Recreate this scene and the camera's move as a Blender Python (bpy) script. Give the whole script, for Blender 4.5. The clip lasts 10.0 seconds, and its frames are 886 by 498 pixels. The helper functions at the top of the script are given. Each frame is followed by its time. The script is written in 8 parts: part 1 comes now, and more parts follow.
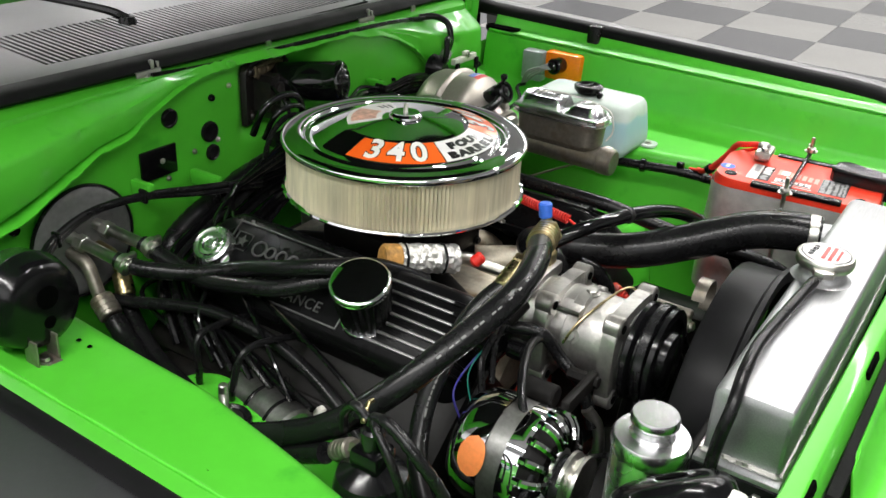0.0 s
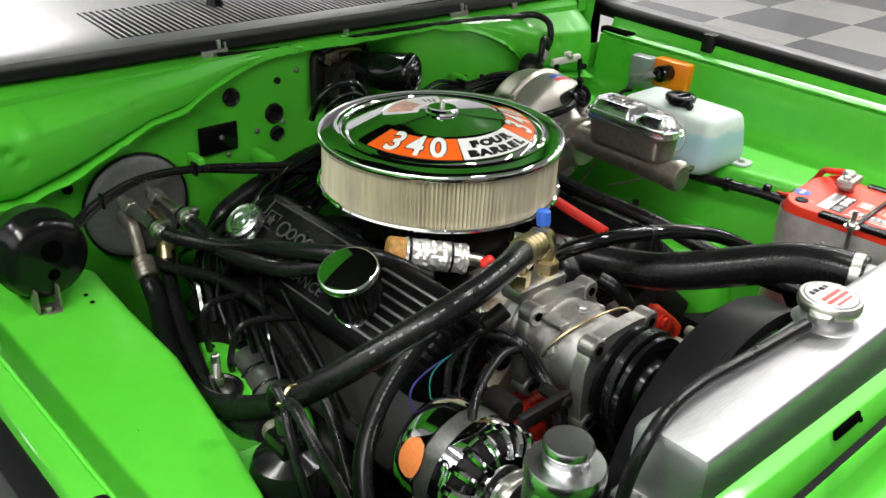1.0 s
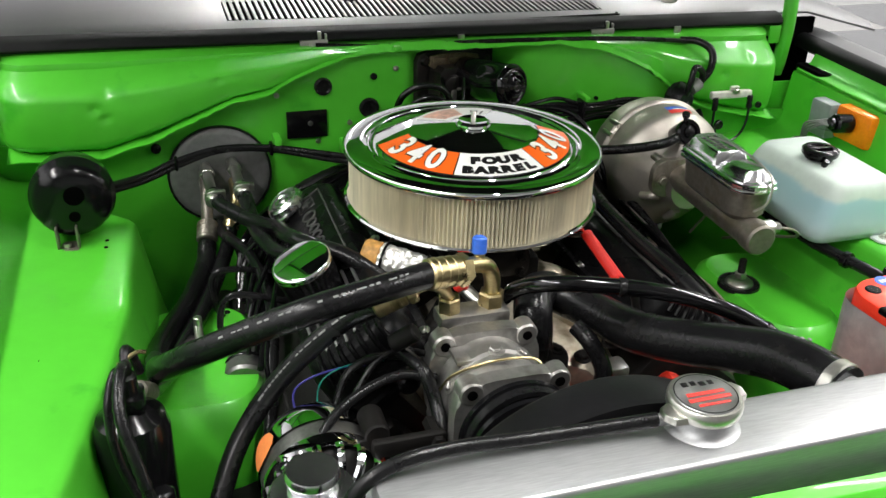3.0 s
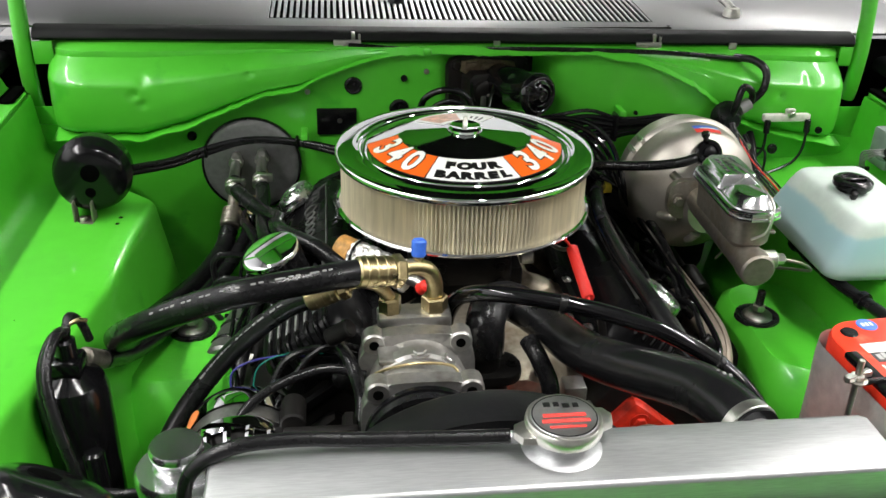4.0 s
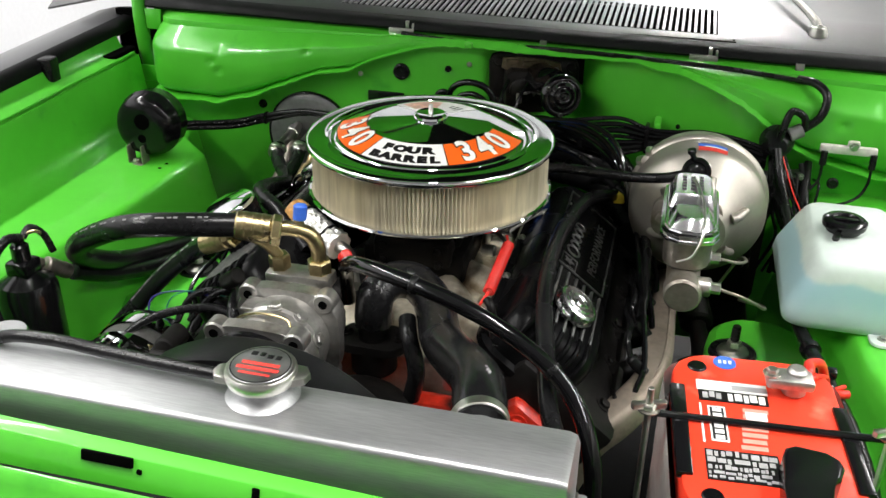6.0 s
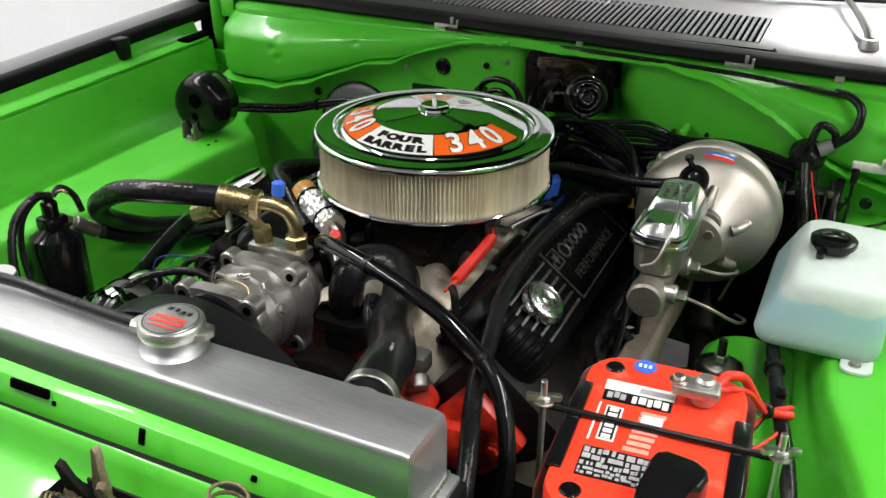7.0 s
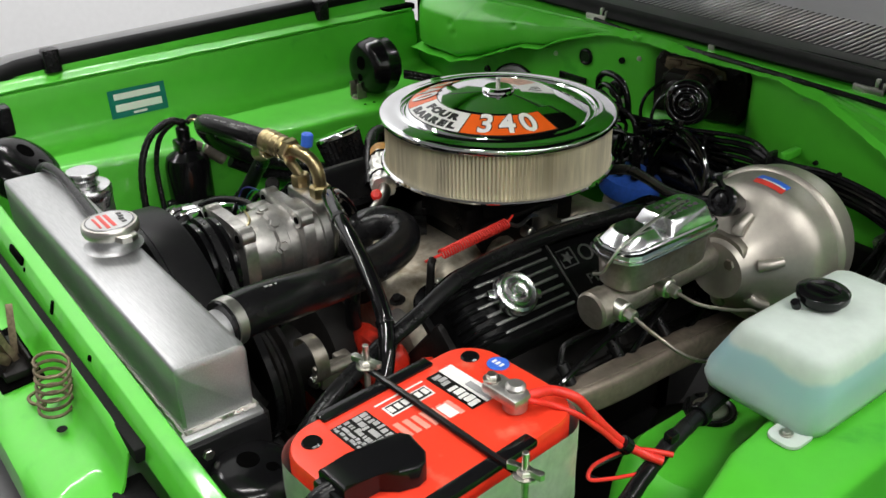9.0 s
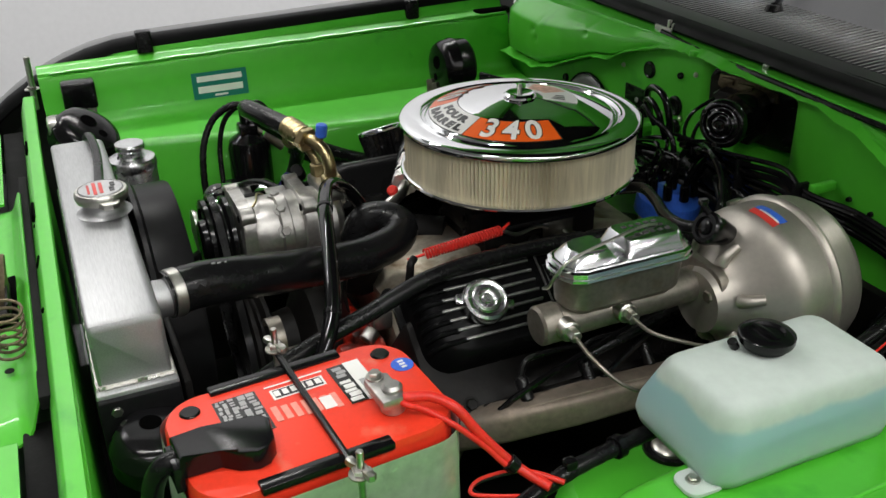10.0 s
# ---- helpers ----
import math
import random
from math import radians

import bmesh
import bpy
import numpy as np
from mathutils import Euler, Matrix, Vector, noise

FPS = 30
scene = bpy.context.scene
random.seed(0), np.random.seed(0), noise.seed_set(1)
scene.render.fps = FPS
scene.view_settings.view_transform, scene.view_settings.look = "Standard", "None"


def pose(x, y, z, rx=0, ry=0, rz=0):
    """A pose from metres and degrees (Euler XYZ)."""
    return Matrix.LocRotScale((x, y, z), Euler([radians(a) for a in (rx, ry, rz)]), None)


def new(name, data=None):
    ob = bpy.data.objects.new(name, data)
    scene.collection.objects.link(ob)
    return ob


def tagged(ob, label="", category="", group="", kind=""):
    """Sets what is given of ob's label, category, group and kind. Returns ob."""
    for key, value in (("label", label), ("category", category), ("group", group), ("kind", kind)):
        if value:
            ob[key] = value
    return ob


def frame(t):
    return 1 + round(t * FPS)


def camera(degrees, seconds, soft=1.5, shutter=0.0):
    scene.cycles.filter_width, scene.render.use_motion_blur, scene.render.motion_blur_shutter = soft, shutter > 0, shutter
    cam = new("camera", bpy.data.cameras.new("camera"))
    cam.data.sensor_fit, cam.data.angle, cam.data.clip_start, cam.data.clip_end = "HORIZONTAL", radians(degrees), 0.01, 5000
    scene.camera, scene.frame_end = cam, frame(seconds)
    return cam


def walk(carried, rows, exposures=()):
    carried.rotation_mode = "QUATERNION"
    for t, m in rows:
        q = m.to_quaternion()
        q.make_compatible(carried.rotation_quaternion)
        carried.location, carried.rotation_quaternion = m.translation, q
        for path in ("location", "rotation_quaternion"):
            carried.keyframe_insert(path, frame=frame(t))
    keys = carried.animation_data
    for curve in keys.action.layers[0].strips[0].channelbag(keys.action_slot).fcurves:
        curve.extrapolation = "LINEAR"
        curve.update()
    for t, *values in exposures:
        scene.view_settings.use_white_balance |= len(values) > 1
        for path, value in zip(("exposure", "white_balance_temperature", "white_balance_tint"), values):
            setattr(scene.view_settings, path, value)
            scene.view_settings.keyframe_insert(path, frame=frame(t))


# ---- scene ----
cam = camera(51.2, 10.0)
METRES = 2.5616
BASE = (-1.0349, -0.7314, 1.3864, -26.832, -2.793, -56.223)
ROWS = [
    (0.0, 0.0, 0.0, 0.0, -0.0, -0.0, -0.0),
    (0.5, 0.0501, 0.0045, -0.0001, 6.6, -0.31, -3.15),
    (1.0, 0.0978, 0.0173, 0.0048, 12.49, -0.72, -6.03),
    (1.5, 0.1455, 0.0351, 0.012, 18.59, -1.33, -8.93),
    (2.0, 0.1835, 0.0539, 0.0196, 24.0, -2.13, -11.36),
    (2.5, 0.2235, 0.0797, 0.0303, 29.73, -3.21, -13.75),
    (4.0, 0.333, 0.167, 0.0705, 46.62, -7.41, -19.88),
    (4.5, 0.3643, 0.199, 0.0854, 51.38, -8.99, -21.22),
    (5.0, 0.3952, 0.2348, 0.1021, 56.8, -10.91, -22.64),
    (5.5, 0.4241, 0.2714, 0.1196, 62.7, -13.14, -23.92),
    (7.0, 0.4879, 0.3874, 0.1747, 80.6, -20.5, -26.35),
    (7.5, 0.4986, 0.4322, 0.1961, 87.55, -23.52, -26.68),
    (8.0, 0.5035, 0.4811, 0.2196, 95.65, -27.26, -26.62),
    (8.5, 0.4991, 0.5263, 0.2412, 102.29, -30.36, -26.27),
    (9.0, 0.4851, 0.5735, 0.2639, 110.62, -34.24, -25.33),
    (9.5, 0.464, 0.619, 0.2861, 117.94, -37.14, -24.25),
    (10.0, 0.4385, 0.6634, 0.3075, 125.29, -39.95, -22.83),
]
walk(cam, [(t, pose(*BASE) @ pose(METRES * x, METRES * y, METRES * z, 90 + pitch, roll, yaw)) for t, x, y, z, yaw, pitch, roll in ROWS],
     [(0.0, 0.05), (2.5, 0.12), (4.5, 0.30), (5.5, 0.28), (7.0, -0.06), (8.5, -0.26), (10.0, -0.74)])

# ---- world and lights: a closed showroom with fluorescent ceiling panels ----
world = bpy.data.worlds.new("world")
scene.world = world
world.use_nodes = True
world.node_tree.nodes["Background"].inputs[0].default_value = (0.9, 0.95, 1.0, 1)
world.node_tree.nodes["Background"].inputs[1].default_value = 0.3

CEILING = 3.6


def ceiling_lamp(x, y, sx, sy, watts):
    data = bpy.data.lights.new("ceiling_lamp", "AREA")
    data.shape, data.size, data.size_y, data.energy = "RECTANGLE", sx, sy, watts
    data.color = (1.0, 0.985, 0.96)
    ob = new("ceiling_lamp", data)
    ob.matrix_world = pose(x, y, CEILING - 0.06)
    return ob


# rows of tubes along the room: x, middle, length, watts
LAMPS = [(-2.2, -0.9, 4.6, 165), (0.4, -0.7, 1.8, 80), (0.5, 3.7, 2.6, 190), (2.6, 0.5, 5.6, 215), (5.3, 0.8, 6.6, 190), (8.5, 0.8, 7.0, 200), (11.6, 0.5, 7.6, 150)]
for lx, ly, length, watts in LAMPS:
    ceiling_lamp(lx, ly, 0.14, length, watts)

# ---- mesh tools ----
MID = 0.055      # the car's middle line
LEAN_X = -0.012  # the body sits a little lower on the driver's side


def bz(x, z):
    return z + LEAN_X * (x - MID)


def merge(dst, src, m=None):
    src.verts.index_update()
    vs = [dst.verts.new(m @ v.co if m else v.co) for v in src.verts]
    for f in src.faces:
        try:
            dst.faces.new([vs[v.index] for v in f.verts])
        except ValueError:
            pass
    src.free()
    return dst


def box(bm, c, s, bev=0.0, seg=2, m=None):
    t = bmesh.new()
    bmesh.ops.create_cube(t, size=1, matrix=Matrix.Diagonal((*s, 1)))
    if bev > 0:
        bmesh.ops.bevel(t, geom=t.edges[:], offset=min(bev, min(s) * 0.49), segments=seg, affect="EDGES", profile=0.5)
    base = Matrix.Translation(c)
    return merge(bm, t, (m @ base) if m else base)


def lathe(bm, profile, m=None, seg=32, a0=0.0, a1=2 * math.pi):
    """Turn (radius, height) pairs round z."""
    m = m or Matrix()
    full = abs(a1 - a0 - 2 * math.pi) < 1e-6
    n = seg if full else seg + 1
    rings = []
    for r, z in profile:
        if r < 1e-6:
            rings.append([bm.verts.new(m @ Vector((0, 0, z)))])
        else:
            rings.append([bm.verts.new(m @ Vector((r * math.cos(a0 + (a1 - a0) * k / seg), r * math.sin(a0 + (a1 - a0) * k / seg), z))) for k in range(n)])
    for a, b in zip(rings, rings[1:]):
        for k in range(seg):
            k2 = (k + 1) % n
            q = [a[k % len(a)], a[k2 % len(a)], b[k2 % len(b)], b[k % len(b)]]
            u = []
            for v in q:
                if v not in u:
                    u.append(v)
            if len(u) > 2:
                try:
                    bm.faces.new(u)
                except ValueError:
                    pass
    return bm


def cyl(bm, a, b, r, seg=20, bev=0.0, r2=None):
    """A cylinder from a to b, with eased ends."""
    a, b = Vector(a), Vector(b)
    d = b - a
    ln = d.length
    r2 = r if r2 is None else r2
    m = Matrix.Translation(a) @ d.to_track_quat("Z", "Y").to_matrix().to_4x4()
    e = min(bev, ln * 0.45, r * 0.9, max(r2, 1e-4) * 0.9)
    prof = [(0, 0), (r - e, 0), (r, e), (r2, ln - e), (r2 - e, ln), (0, ln)] if e > 0 else [(0, 0), (r, 0), (r2, ln), (0, ln)]
    return lathe(bm, prof, m, seg)


def spline(pts, sub=8):
    p = [Vector(q) for q in pts]
    p = [p[0] * 2 - p[1]] + p + [p[-1] * 2 - p[-2]]
    out = []
    for i in range(1, len(p) - 2):
        for k in range(sub):
            t = k / sub
            a, b, c, d = p[i - 1], p[i], p[i + 1], p[i + 2]
            out.append(0.5 * (2 * b + (c - a) * t + (2 * a - 5 * b + 4 * c - d) * t * t + (3 * b - a - 3 * c + d) * t ** 3))
    out.append(p[-2])
    return out


def tube(bm, pts, r, seg=12, sub=8, smooth=True, ribs=0.0):
    """A hose through the points. ribs: depth of a corrugated wall."""
    path = spline(pts, sub) if smooth else [Vector(q) for q in pts]
    up = Vector((0, 0, 1))
    rings = []
    prev = None
    for i, c in enumerate(path):
        t = (path[min(i + 1, len(path) - 1)] - path[max(i - 1, 0)]).normalized()
        if prev is None:
            n = t.cross(up)
            if n.length < 1e-3:
                n = t.cross(Vector((1, 0, 0)))
        else:
            n = prev - t * prev.dot(t)
        n.normalize()
        prev = n
        b = t.cross(n)
        rr = (r[0] + (r[1] - r[0]) * i / (len(path) - 1)) if isinstance(r, tuple) else r
        if ribs:
            rr += ribs * (i % 2)
        rings.append([bm.verts.new(c + (n * math.cos(2 * math.pi * k / seg) + b * math.sin(2 * math.pi * k / seg)) * rr) for k in range(seg)])
    for a, c in zip(rings, rings[1:]):
        for k in range(seg):
            bm.faces.new((a[k], a[(k + 1) % seg], c[(k + 1) % seg], c[k]))
    bm.faces.new(rings[0][::-1])
    bm.faces.new(rings[-1])
    return bm


def helix(bm, a, b, r, wire, turns, seg=6, per=14):
    a, b = Vector(a), Vector(b)
    d = b - a
    q = d.to_track_quat("Z", "Y").to_matrix()
    pts = [a + q @ Vector((r * math.cos(2 * math.pi * k / per), r * math.sin(2 * math.pi * k / per), d.length * k / (per * turns))) for k in range(int(per * turns) + 1)]
    return tube(bm, pts, wire, seg, smooth=False)


def slab(bm, outline, z0, z1, bev=0.0, m=None, seg=2):
    """A flat plate with the outline (x, y), from z0 to z1."""
    t = bmesh.new()
    lo = [t.verts.new((x, y, z0)) for x, y in outline]
    hi = [t.verts.new((x, y, z1)) for x, y in outline]
    n = len(outline)
    t.faces.new(lo[::-1])
    top = t.faces.new(hi)
    for k in range(n):
        t.faces.new((lo[k], lo[(k + 1) % n], hi[(k + 1) % n], hi[k]))
    if bev > 0:
        bmesh.ops.bevel(t, geom=list(top.edges), offset=bev, segments=seg, affect="EDGES", profile=0.5)
    return merge(bm, t, m)


def rounded(w, h, r, n=6, cx=0.0, cy=0.0):
    """A rectangle's outline with round corners."""
    out = []
    for sx, sy, a in ((1, 1, 0), (-1, 1, 90), (-1, -1, 180), (1, -1, 270)):
        for k in range(n + 1):
            t = radians(a + 90 * k / n)
            out.append((cx + sx * (w / 2 - r) + r * math.cos(t), cy + sy * (h / 2 - r) + r * math.sin(t)))
    return out


def loft(bm, loops, caps=True):
    rings = [[bm.verts.new(v) for v in lp] for lp in loops]
    n = len(rings[0])
    for a, b in zip(rings, rings[1:]):
        for k in range(n):
            bm.faces.new((a[k], a[(k + 1) % n], b[(k + 1) % n], b[k]))
    if caps:
        bm.faces.new(rings[0][::-1])
        bm.faces.new(rings[-1])
    return bm


def sheet(bm, rows, thick=(0, 0, 0)):
    """A surface through rows of points, given a thickness by a second skin shifted by thick."""
    sh = Vector(thick)
    a = [[bm.verts.new(Vector(p)) for p in row] for row in rows]
    nu, nv = len(a), len(a[0])
    for i in range(nu - 1):
        for j in range(nv - 1):
            bm.faces.new((a[i][j], a[i][j + 1], a[i + 1][j + 1], a[i + 1][j]))
    if sh.length > 0:
        b = [[bm.verts.new(Vector(p) + sh) for p in row] for row in rows]
        for i in range(nu - 1):
            for j in range(nv - 1):
                bm.faces.new((b[i][j], b[i + 1][j], b[i + 1][j + 1], b[i][j + 1]))
        for i in range(nu - 1):
            bm.faces.new((a[i][0], a[i + 1][0], b[i + 1][0], b[i][0]))
            bm.faces.new((a[i][-1], b[i][-1], b[i + 1][-1], a[i + 1][-1]))
        for j in range(nv - 1):
            bm.faces.new((a[0][j], b[0][j], b[0][j + 1], a[0][j + 1]))
            bm.faces.new((a[-1][j], a[-1][j + 1], b[-1][j + 1], b[-1][j]))
    return bm


def mesh_of(name, bm, material, angle=38):
    bmesh.ops.recalc_face_normals(bm, faces=bm.faces[:])
    lim = radians(angle)
    for f in bm.faces:
        f.smooth = True
    for e in bm.edges:
        if len(e.link_faces) == 2 and e.calc_face_angle(0) > lim:
            e.smooth = False
    me = bpy.data.meshes.new(name)
    bm.to_mesh(me)
    bm.free()
    me.materials.append(material)
    return me


def thing(name, at, label, category, group="", kind=""):
    ob = new(name)
    ob.location = at
    ob.empty_display_size = 0.05
    return tagged(ob, label, category, group, kind)


def part(name, bm, material, parent, label="", angle=38):
    ob = new(name, mesh_of(name, bm, material, angle))
    ob.parent = parent
    if parent.data is None:
        ob.matrix_parent_inverse = Matrix.Translation(parent.location).inverted()
    return tagged(ob, label)


def solo(name, bm, material, label, category, group="", kind="", angle=38):
    return tagged(new(name, mesh_of(name, bm, material, angle)), label, category, group, kind)


def B():
    return bmesh.new()


def letters(text, size, m, extrude=0.0004, bold=0.0, spacing=1.0, align="CENTER"):
    """Text as a bmesh, with the built-in font, laid by the pose m."""
    cu = bpy.data.curves.new("text", "FONT")
    cu.body, cu.size, cu.extrude, cu.offset, cu.space_character = text, size, extrude, bold, spacing
    cu.align_x, cu.align_y = align, "CENTER"
    cu.resolution_u = 3
    ob = bpy.data.objects.new("text", cu)
    me = bpy.data.meshes.new_from_object(ob)
    bm = bmesh.new()
    bm.from_mesh(me)
    bmesh.ops.transform(bm, matrix=m, verts=bm.verts[:])
    bpy.data.objects.remove(ob)
    bpy.data.curves.remove(cu)
    bpy.data.meshes.remove(me)
    return bm


def bolt(bm, at, normal=(0, 0, 1), r=0.006, h=0.005):
    """A hexagon head with its washer."""
    at, n = Vector(at), Vector(normal).normalized()
    cyl(bm, at, at + n * 0.0015, r * 1.45, 16)
    cyl(bm, at + n * 0.0015, at + n * (0.0015 + h), r, 6, r * 0.15)
    return bm

# ---- materials ----
def material(name, color, rough=0.5, metal=0.0, vary=0.15, big=3.0, small=60.0, bump=0.0, bump_scale=None, coat=0.0, coat_rough=0.05,
             rough_vary=0.15, dirt=None, dirt_amount=0.0, dirt_scale=8.0, stretch=None, transmission=0.0, ior=1.45, subsurface=0.0, spec=0.5):
    """Colour that drifts at two scales, uneven gloss, fine relief, and patches of dirt or wear."""
    mt = bpy.data.materials.new(name)
    mt.use_nodes = True
    nt = mt.node_tree
    p = nt.nodes["Principled BSDF"]
    co = nt.nodes.new("ShaderNodeTexCoord")
    src = co.outputs["Object"]
    if stretch:
        mp = nt.nodes.new("ShaderNodeMapping")
        mp.inputs["Scale"].default_value = stretch
        nt.links.new(src, mp.inputs["Vector"])
        src = mp.outputs["Vector"]

    def noise_tex(scale, detail=4):
        n = nt.nodes.new("ShaderNodeTexNoise")
        n.inputs["Scale"].default_value, n.inputs["Detail"].default_value = scale, detail
        nt.links.new(src, n.inputs["Vector"])
        return n.outputs["Fac"]

    def mul(a, b):
        n = nt.nodes.new("ShaderNodeMath")
        n.operation = "MULTIPLY"
        nt.links.new(a, n.inputs[0])
        nt.links.new(b, n.inputs[1])
        return n.outputs[0]

    n1, n2 = noise_tex(big), noise_tex(small, 6)
    lo = tuple(max(0, c * (1 - vary)) for c in color)
    hi = tuple(min(1, c * (1 + vary)) for c in color)
    add = nt.nodes.new("ShaderNodeMath")
    add.operation = "ADD"
    nt.links.new(n1, add.inputs[0])
    nt.links.new(n2, add.inputs[1])
    ramp = nt.nodes.new("ShaderNodeValToRGB")
    ramp.color_ramp.elements[0].position, ramp.color_ramp.elements[1].position = 0.7 / 2 * 1.0, 1.3 / 2 * 1.0
    ramp.color_ramp.elements[0].color, ramp.color_ramp.elements[1].color = (*lo, 1), (*hi, 1)
    half = nt.nodes.new("ShaderNodeMath")
    half.operation = "MULTIPLY"
    half.inputs[1].default_value = 0.5
    nt.links.new(add.outputs[0], half.inputs[0])
    nt.links.new(half.outputs[0], ramp.inputs[0])
    out = ramp.outputs[0]
    if dirt:
        d1 = noise_tex(dirt_scale, 8)
        dr = nt.nodes.new("ShaderNodeValToRGB")
        dr.color_ramp.elements[0].position, dr.color_ramp.elements[1].position = 0.62 - dirt_amount * 0.3, 0.78 - dirt_amount * 0.2
        nt.links.new(d1, dr.inputs[0])
        mx = nt.nodes.new("ShaderNodeMix")
        mx.data_type = "RGBA"
        nt.links.new(dr.outputs[0], mx.inputs[0])
        nt.links.new(out, mx.inputs[6])
        mx.inputs[7].default_value = (*dirt, 1)
        out = mx.outputs[2]
    nt.links.new(out, p.inputs["Base Color"])
    rr = nt.nodes.new("ShaderNodeMapRange")
    rr.inputs["From Min"].default_value, rr.inputs["From Max"].default_value = 0.3, 0.7
    rr.inputs["To Min"].default_value, rr.inputs["To Max"].default_value = rough * (1 - rough_vary), min(1, rough * (1 + rough_vary))
    nt.links.new(n1 if rough_vary < 0.3 else n2, rr.inputs["Value"])
    nt.links.new(rr.outputs[0], p.inputs["Roughness"])
    p.inputs["Metallic"].default_value = metal
    p.inputs["Coat Weight"].default_value, p.inputs["Coat Roughness"].default_value = coat, coat_rough
    p.inputs["Transmission Weight"].default_value, p.inputs["IOR"].default_value = transmission, ior
    p.inputs["Subsurface Weight"].default_value = subsurface
    p.inputs["Subsurface Radius"].default_value = (0.02, 0.02, 0.02)
    p.inputs["Specular IOR Level"].default_value = spec
    if bump:
        bp = nt.nodes.new("ShaderNodeBump")
        bp.inputs["Strength"].default_value, bp.inputs["Distance"].default_value = bump, 0.001
        nt.links.new(noise_tex(bump_scale, 3) if bump_scale else n2, bp.inputs["Height"])
        nt.links.new(bp.outputs[0], p.inputs["Normal"])
    return mt


GREEN = material("green_paint", (0.080, 0.50, 0.030), 0.42, vary=0.06, big=2.5, small=30, bump=0.16, bump_scale=42, coat=0.45, coat_rough=0.07,
                 dirt=(0.035, 0.33, 0.016), dirt_amount=0.02, dirt_scale=14)
SATIN = material("satin_black_paint", (0.022, 0.022, 0.024), 0.46, vary=0.25, big=4, small=160, bump=0.12, bump_scale=420, coat=1.0, coat_rough=0.36, spec=0.8)
RUBBER = material("black_rubber", (0.0075, 0.0075, 0.008), 0.26, vary=0.3, big=12, small=160, bump=0.12, bump_scale=400, dirt=(0.014, 0.013, 0.012), dirt_amount=0.05, dirt_scale=40, spec=0.3)
BLACK = material("black_plastic", (0.0045, 0.0045, 0.005), 0.17, vary=0.25, big=10, small=140, bump=0.04, bump_scale=300, spec=0.38)
GLOSS = material("gloss_black_enamel", (0.004, 0.004, 0.0045), 0.09, vary=0.2, big=10, small=140, bump=0.03, bump_scale=200, spec=0.6)
# grimy black metal, also the colour of parts darkened for shade low in the bay
DARK = material("grimy_and_shaded_black_metal", (0.0068, 0.0062, 0.0058), 0.5, vary=0.35, big=9, small=90, bump=0.3, bump_scale=150, dirt=(0.014, 0.011, 0.009), dirt_amount=0.08, dirt_scale=25, spec=0.2)
CHROME = material("chrome", (0.86, 0.87, 0.88), 0.045, 1.0, vary=0.02, big=6, small=60, rough_vary=0.25)
ALU = material("brushed_aluminium", (0.42, 0.425, 0.43), 0.46, 0.92, vary=0.14, big=7, small=220, bump=0.05, bump_scale=500, stretch=(0.25, 3, 3), rough_vary=0.2)
CAST = material("cast_aluminium", (0.43, 0.42, 0.40), 0.36, 0.9, vary=0.16, big=14, small=160, bump=0.25, bump_scale=260, dirt=(0.2, 0.185, 0.16), dirt_amount=0.2, dirt_scale=30)
IRON = material("stained_cast_iron", (0.3, 0.25, 0.2), 0.5, 0.75, vary=0.3, big=10, small=120, bump=0.35, bump_scale=180, dirt=(0.2, 0.13, 0.08), dirt_amount=0.45, dirt_scale=24)
IRON_GREY = material("grey_cast_iron", (0.27, 0.245, 0.21), 0.42, 0.8, vary=0.2, big=12, small=140, bump=0.3, bump_scale=220, dirt=(0.2, 0.16, 0.11), dirt_amount=0.25, dirt_scale=30)
STEEL = material("zinc_steel", (0.55, 0.54, 0.5), 0.32, 1.0, vary=0.12, big=20, small=160)
BOOST = material("satin_zinc", (0.42, 0.39, 0.345), 0.42, 0.75, vary=0.06, big=8, small=160, bump=0.04, bump_scale=300)
BRASS = material("yellow_zinc", (0.46, 0.375, 0.2), 0.3, 1.0, vary=0.18, big=30, small=200, bump=0.08)
PAPER = material("filter_paper", (0.62, 0.565, 0.42), 0.8, vary=0.24, big=26, small=120, bump=0.25, bump_scale=900, stretch=(1, 1, 0.12), dirt=(0.36, 0.31, 0.2), dirt_amount=0.18, dirt_scale=30)
RED = material("red_plastic", (0.8, 0.045, 0.018), 0.36, vary=0.06, big=8, small=200, bump=0.06, bump_scale=500, dirt=(0.75, 0.16, 0.1), dirt_amount=0.05, dirt_scale=30)
ENGINE_RED = material("engine_enamel", (0.60, 0.030, 0.014), 0.28, vary=0.25, big=9, small=90, bump=0.4, bump_scale=120, dirt=(0.02, 0.008, 0.006), dirt_amount=0.48, dirt_scale=22)
FOIL = material("foil_wrap", (0.84, 0.83, 0.80), 0.46, 0.8, vary=0.12, big=20, small=90, bump=0.8, bump_scale=110)
CLEARPLASTIC = material("milky_plastic", (0.64, 0.72, 0.67), 0.38, vary=0.05, big=6, small=60, transmission=0.15, ior=1.2, subsurface=0.3, bump=0.06, bump_scale=90)
AMBER = material("amber_lens", (0.95, 0.24, 0.01), 0.2, vary=0.08, big=30, small=200, subsurface=0.2)
BLUE = material("blue_plastic", (0.04, 0.14, 0.62), 0.4, vary=0.15, big=30, small=200)
REDWIRE = material("red_rubber", (0.72, 0.03, 0.02), 0.42, vary=0.15, big=30, small=200)
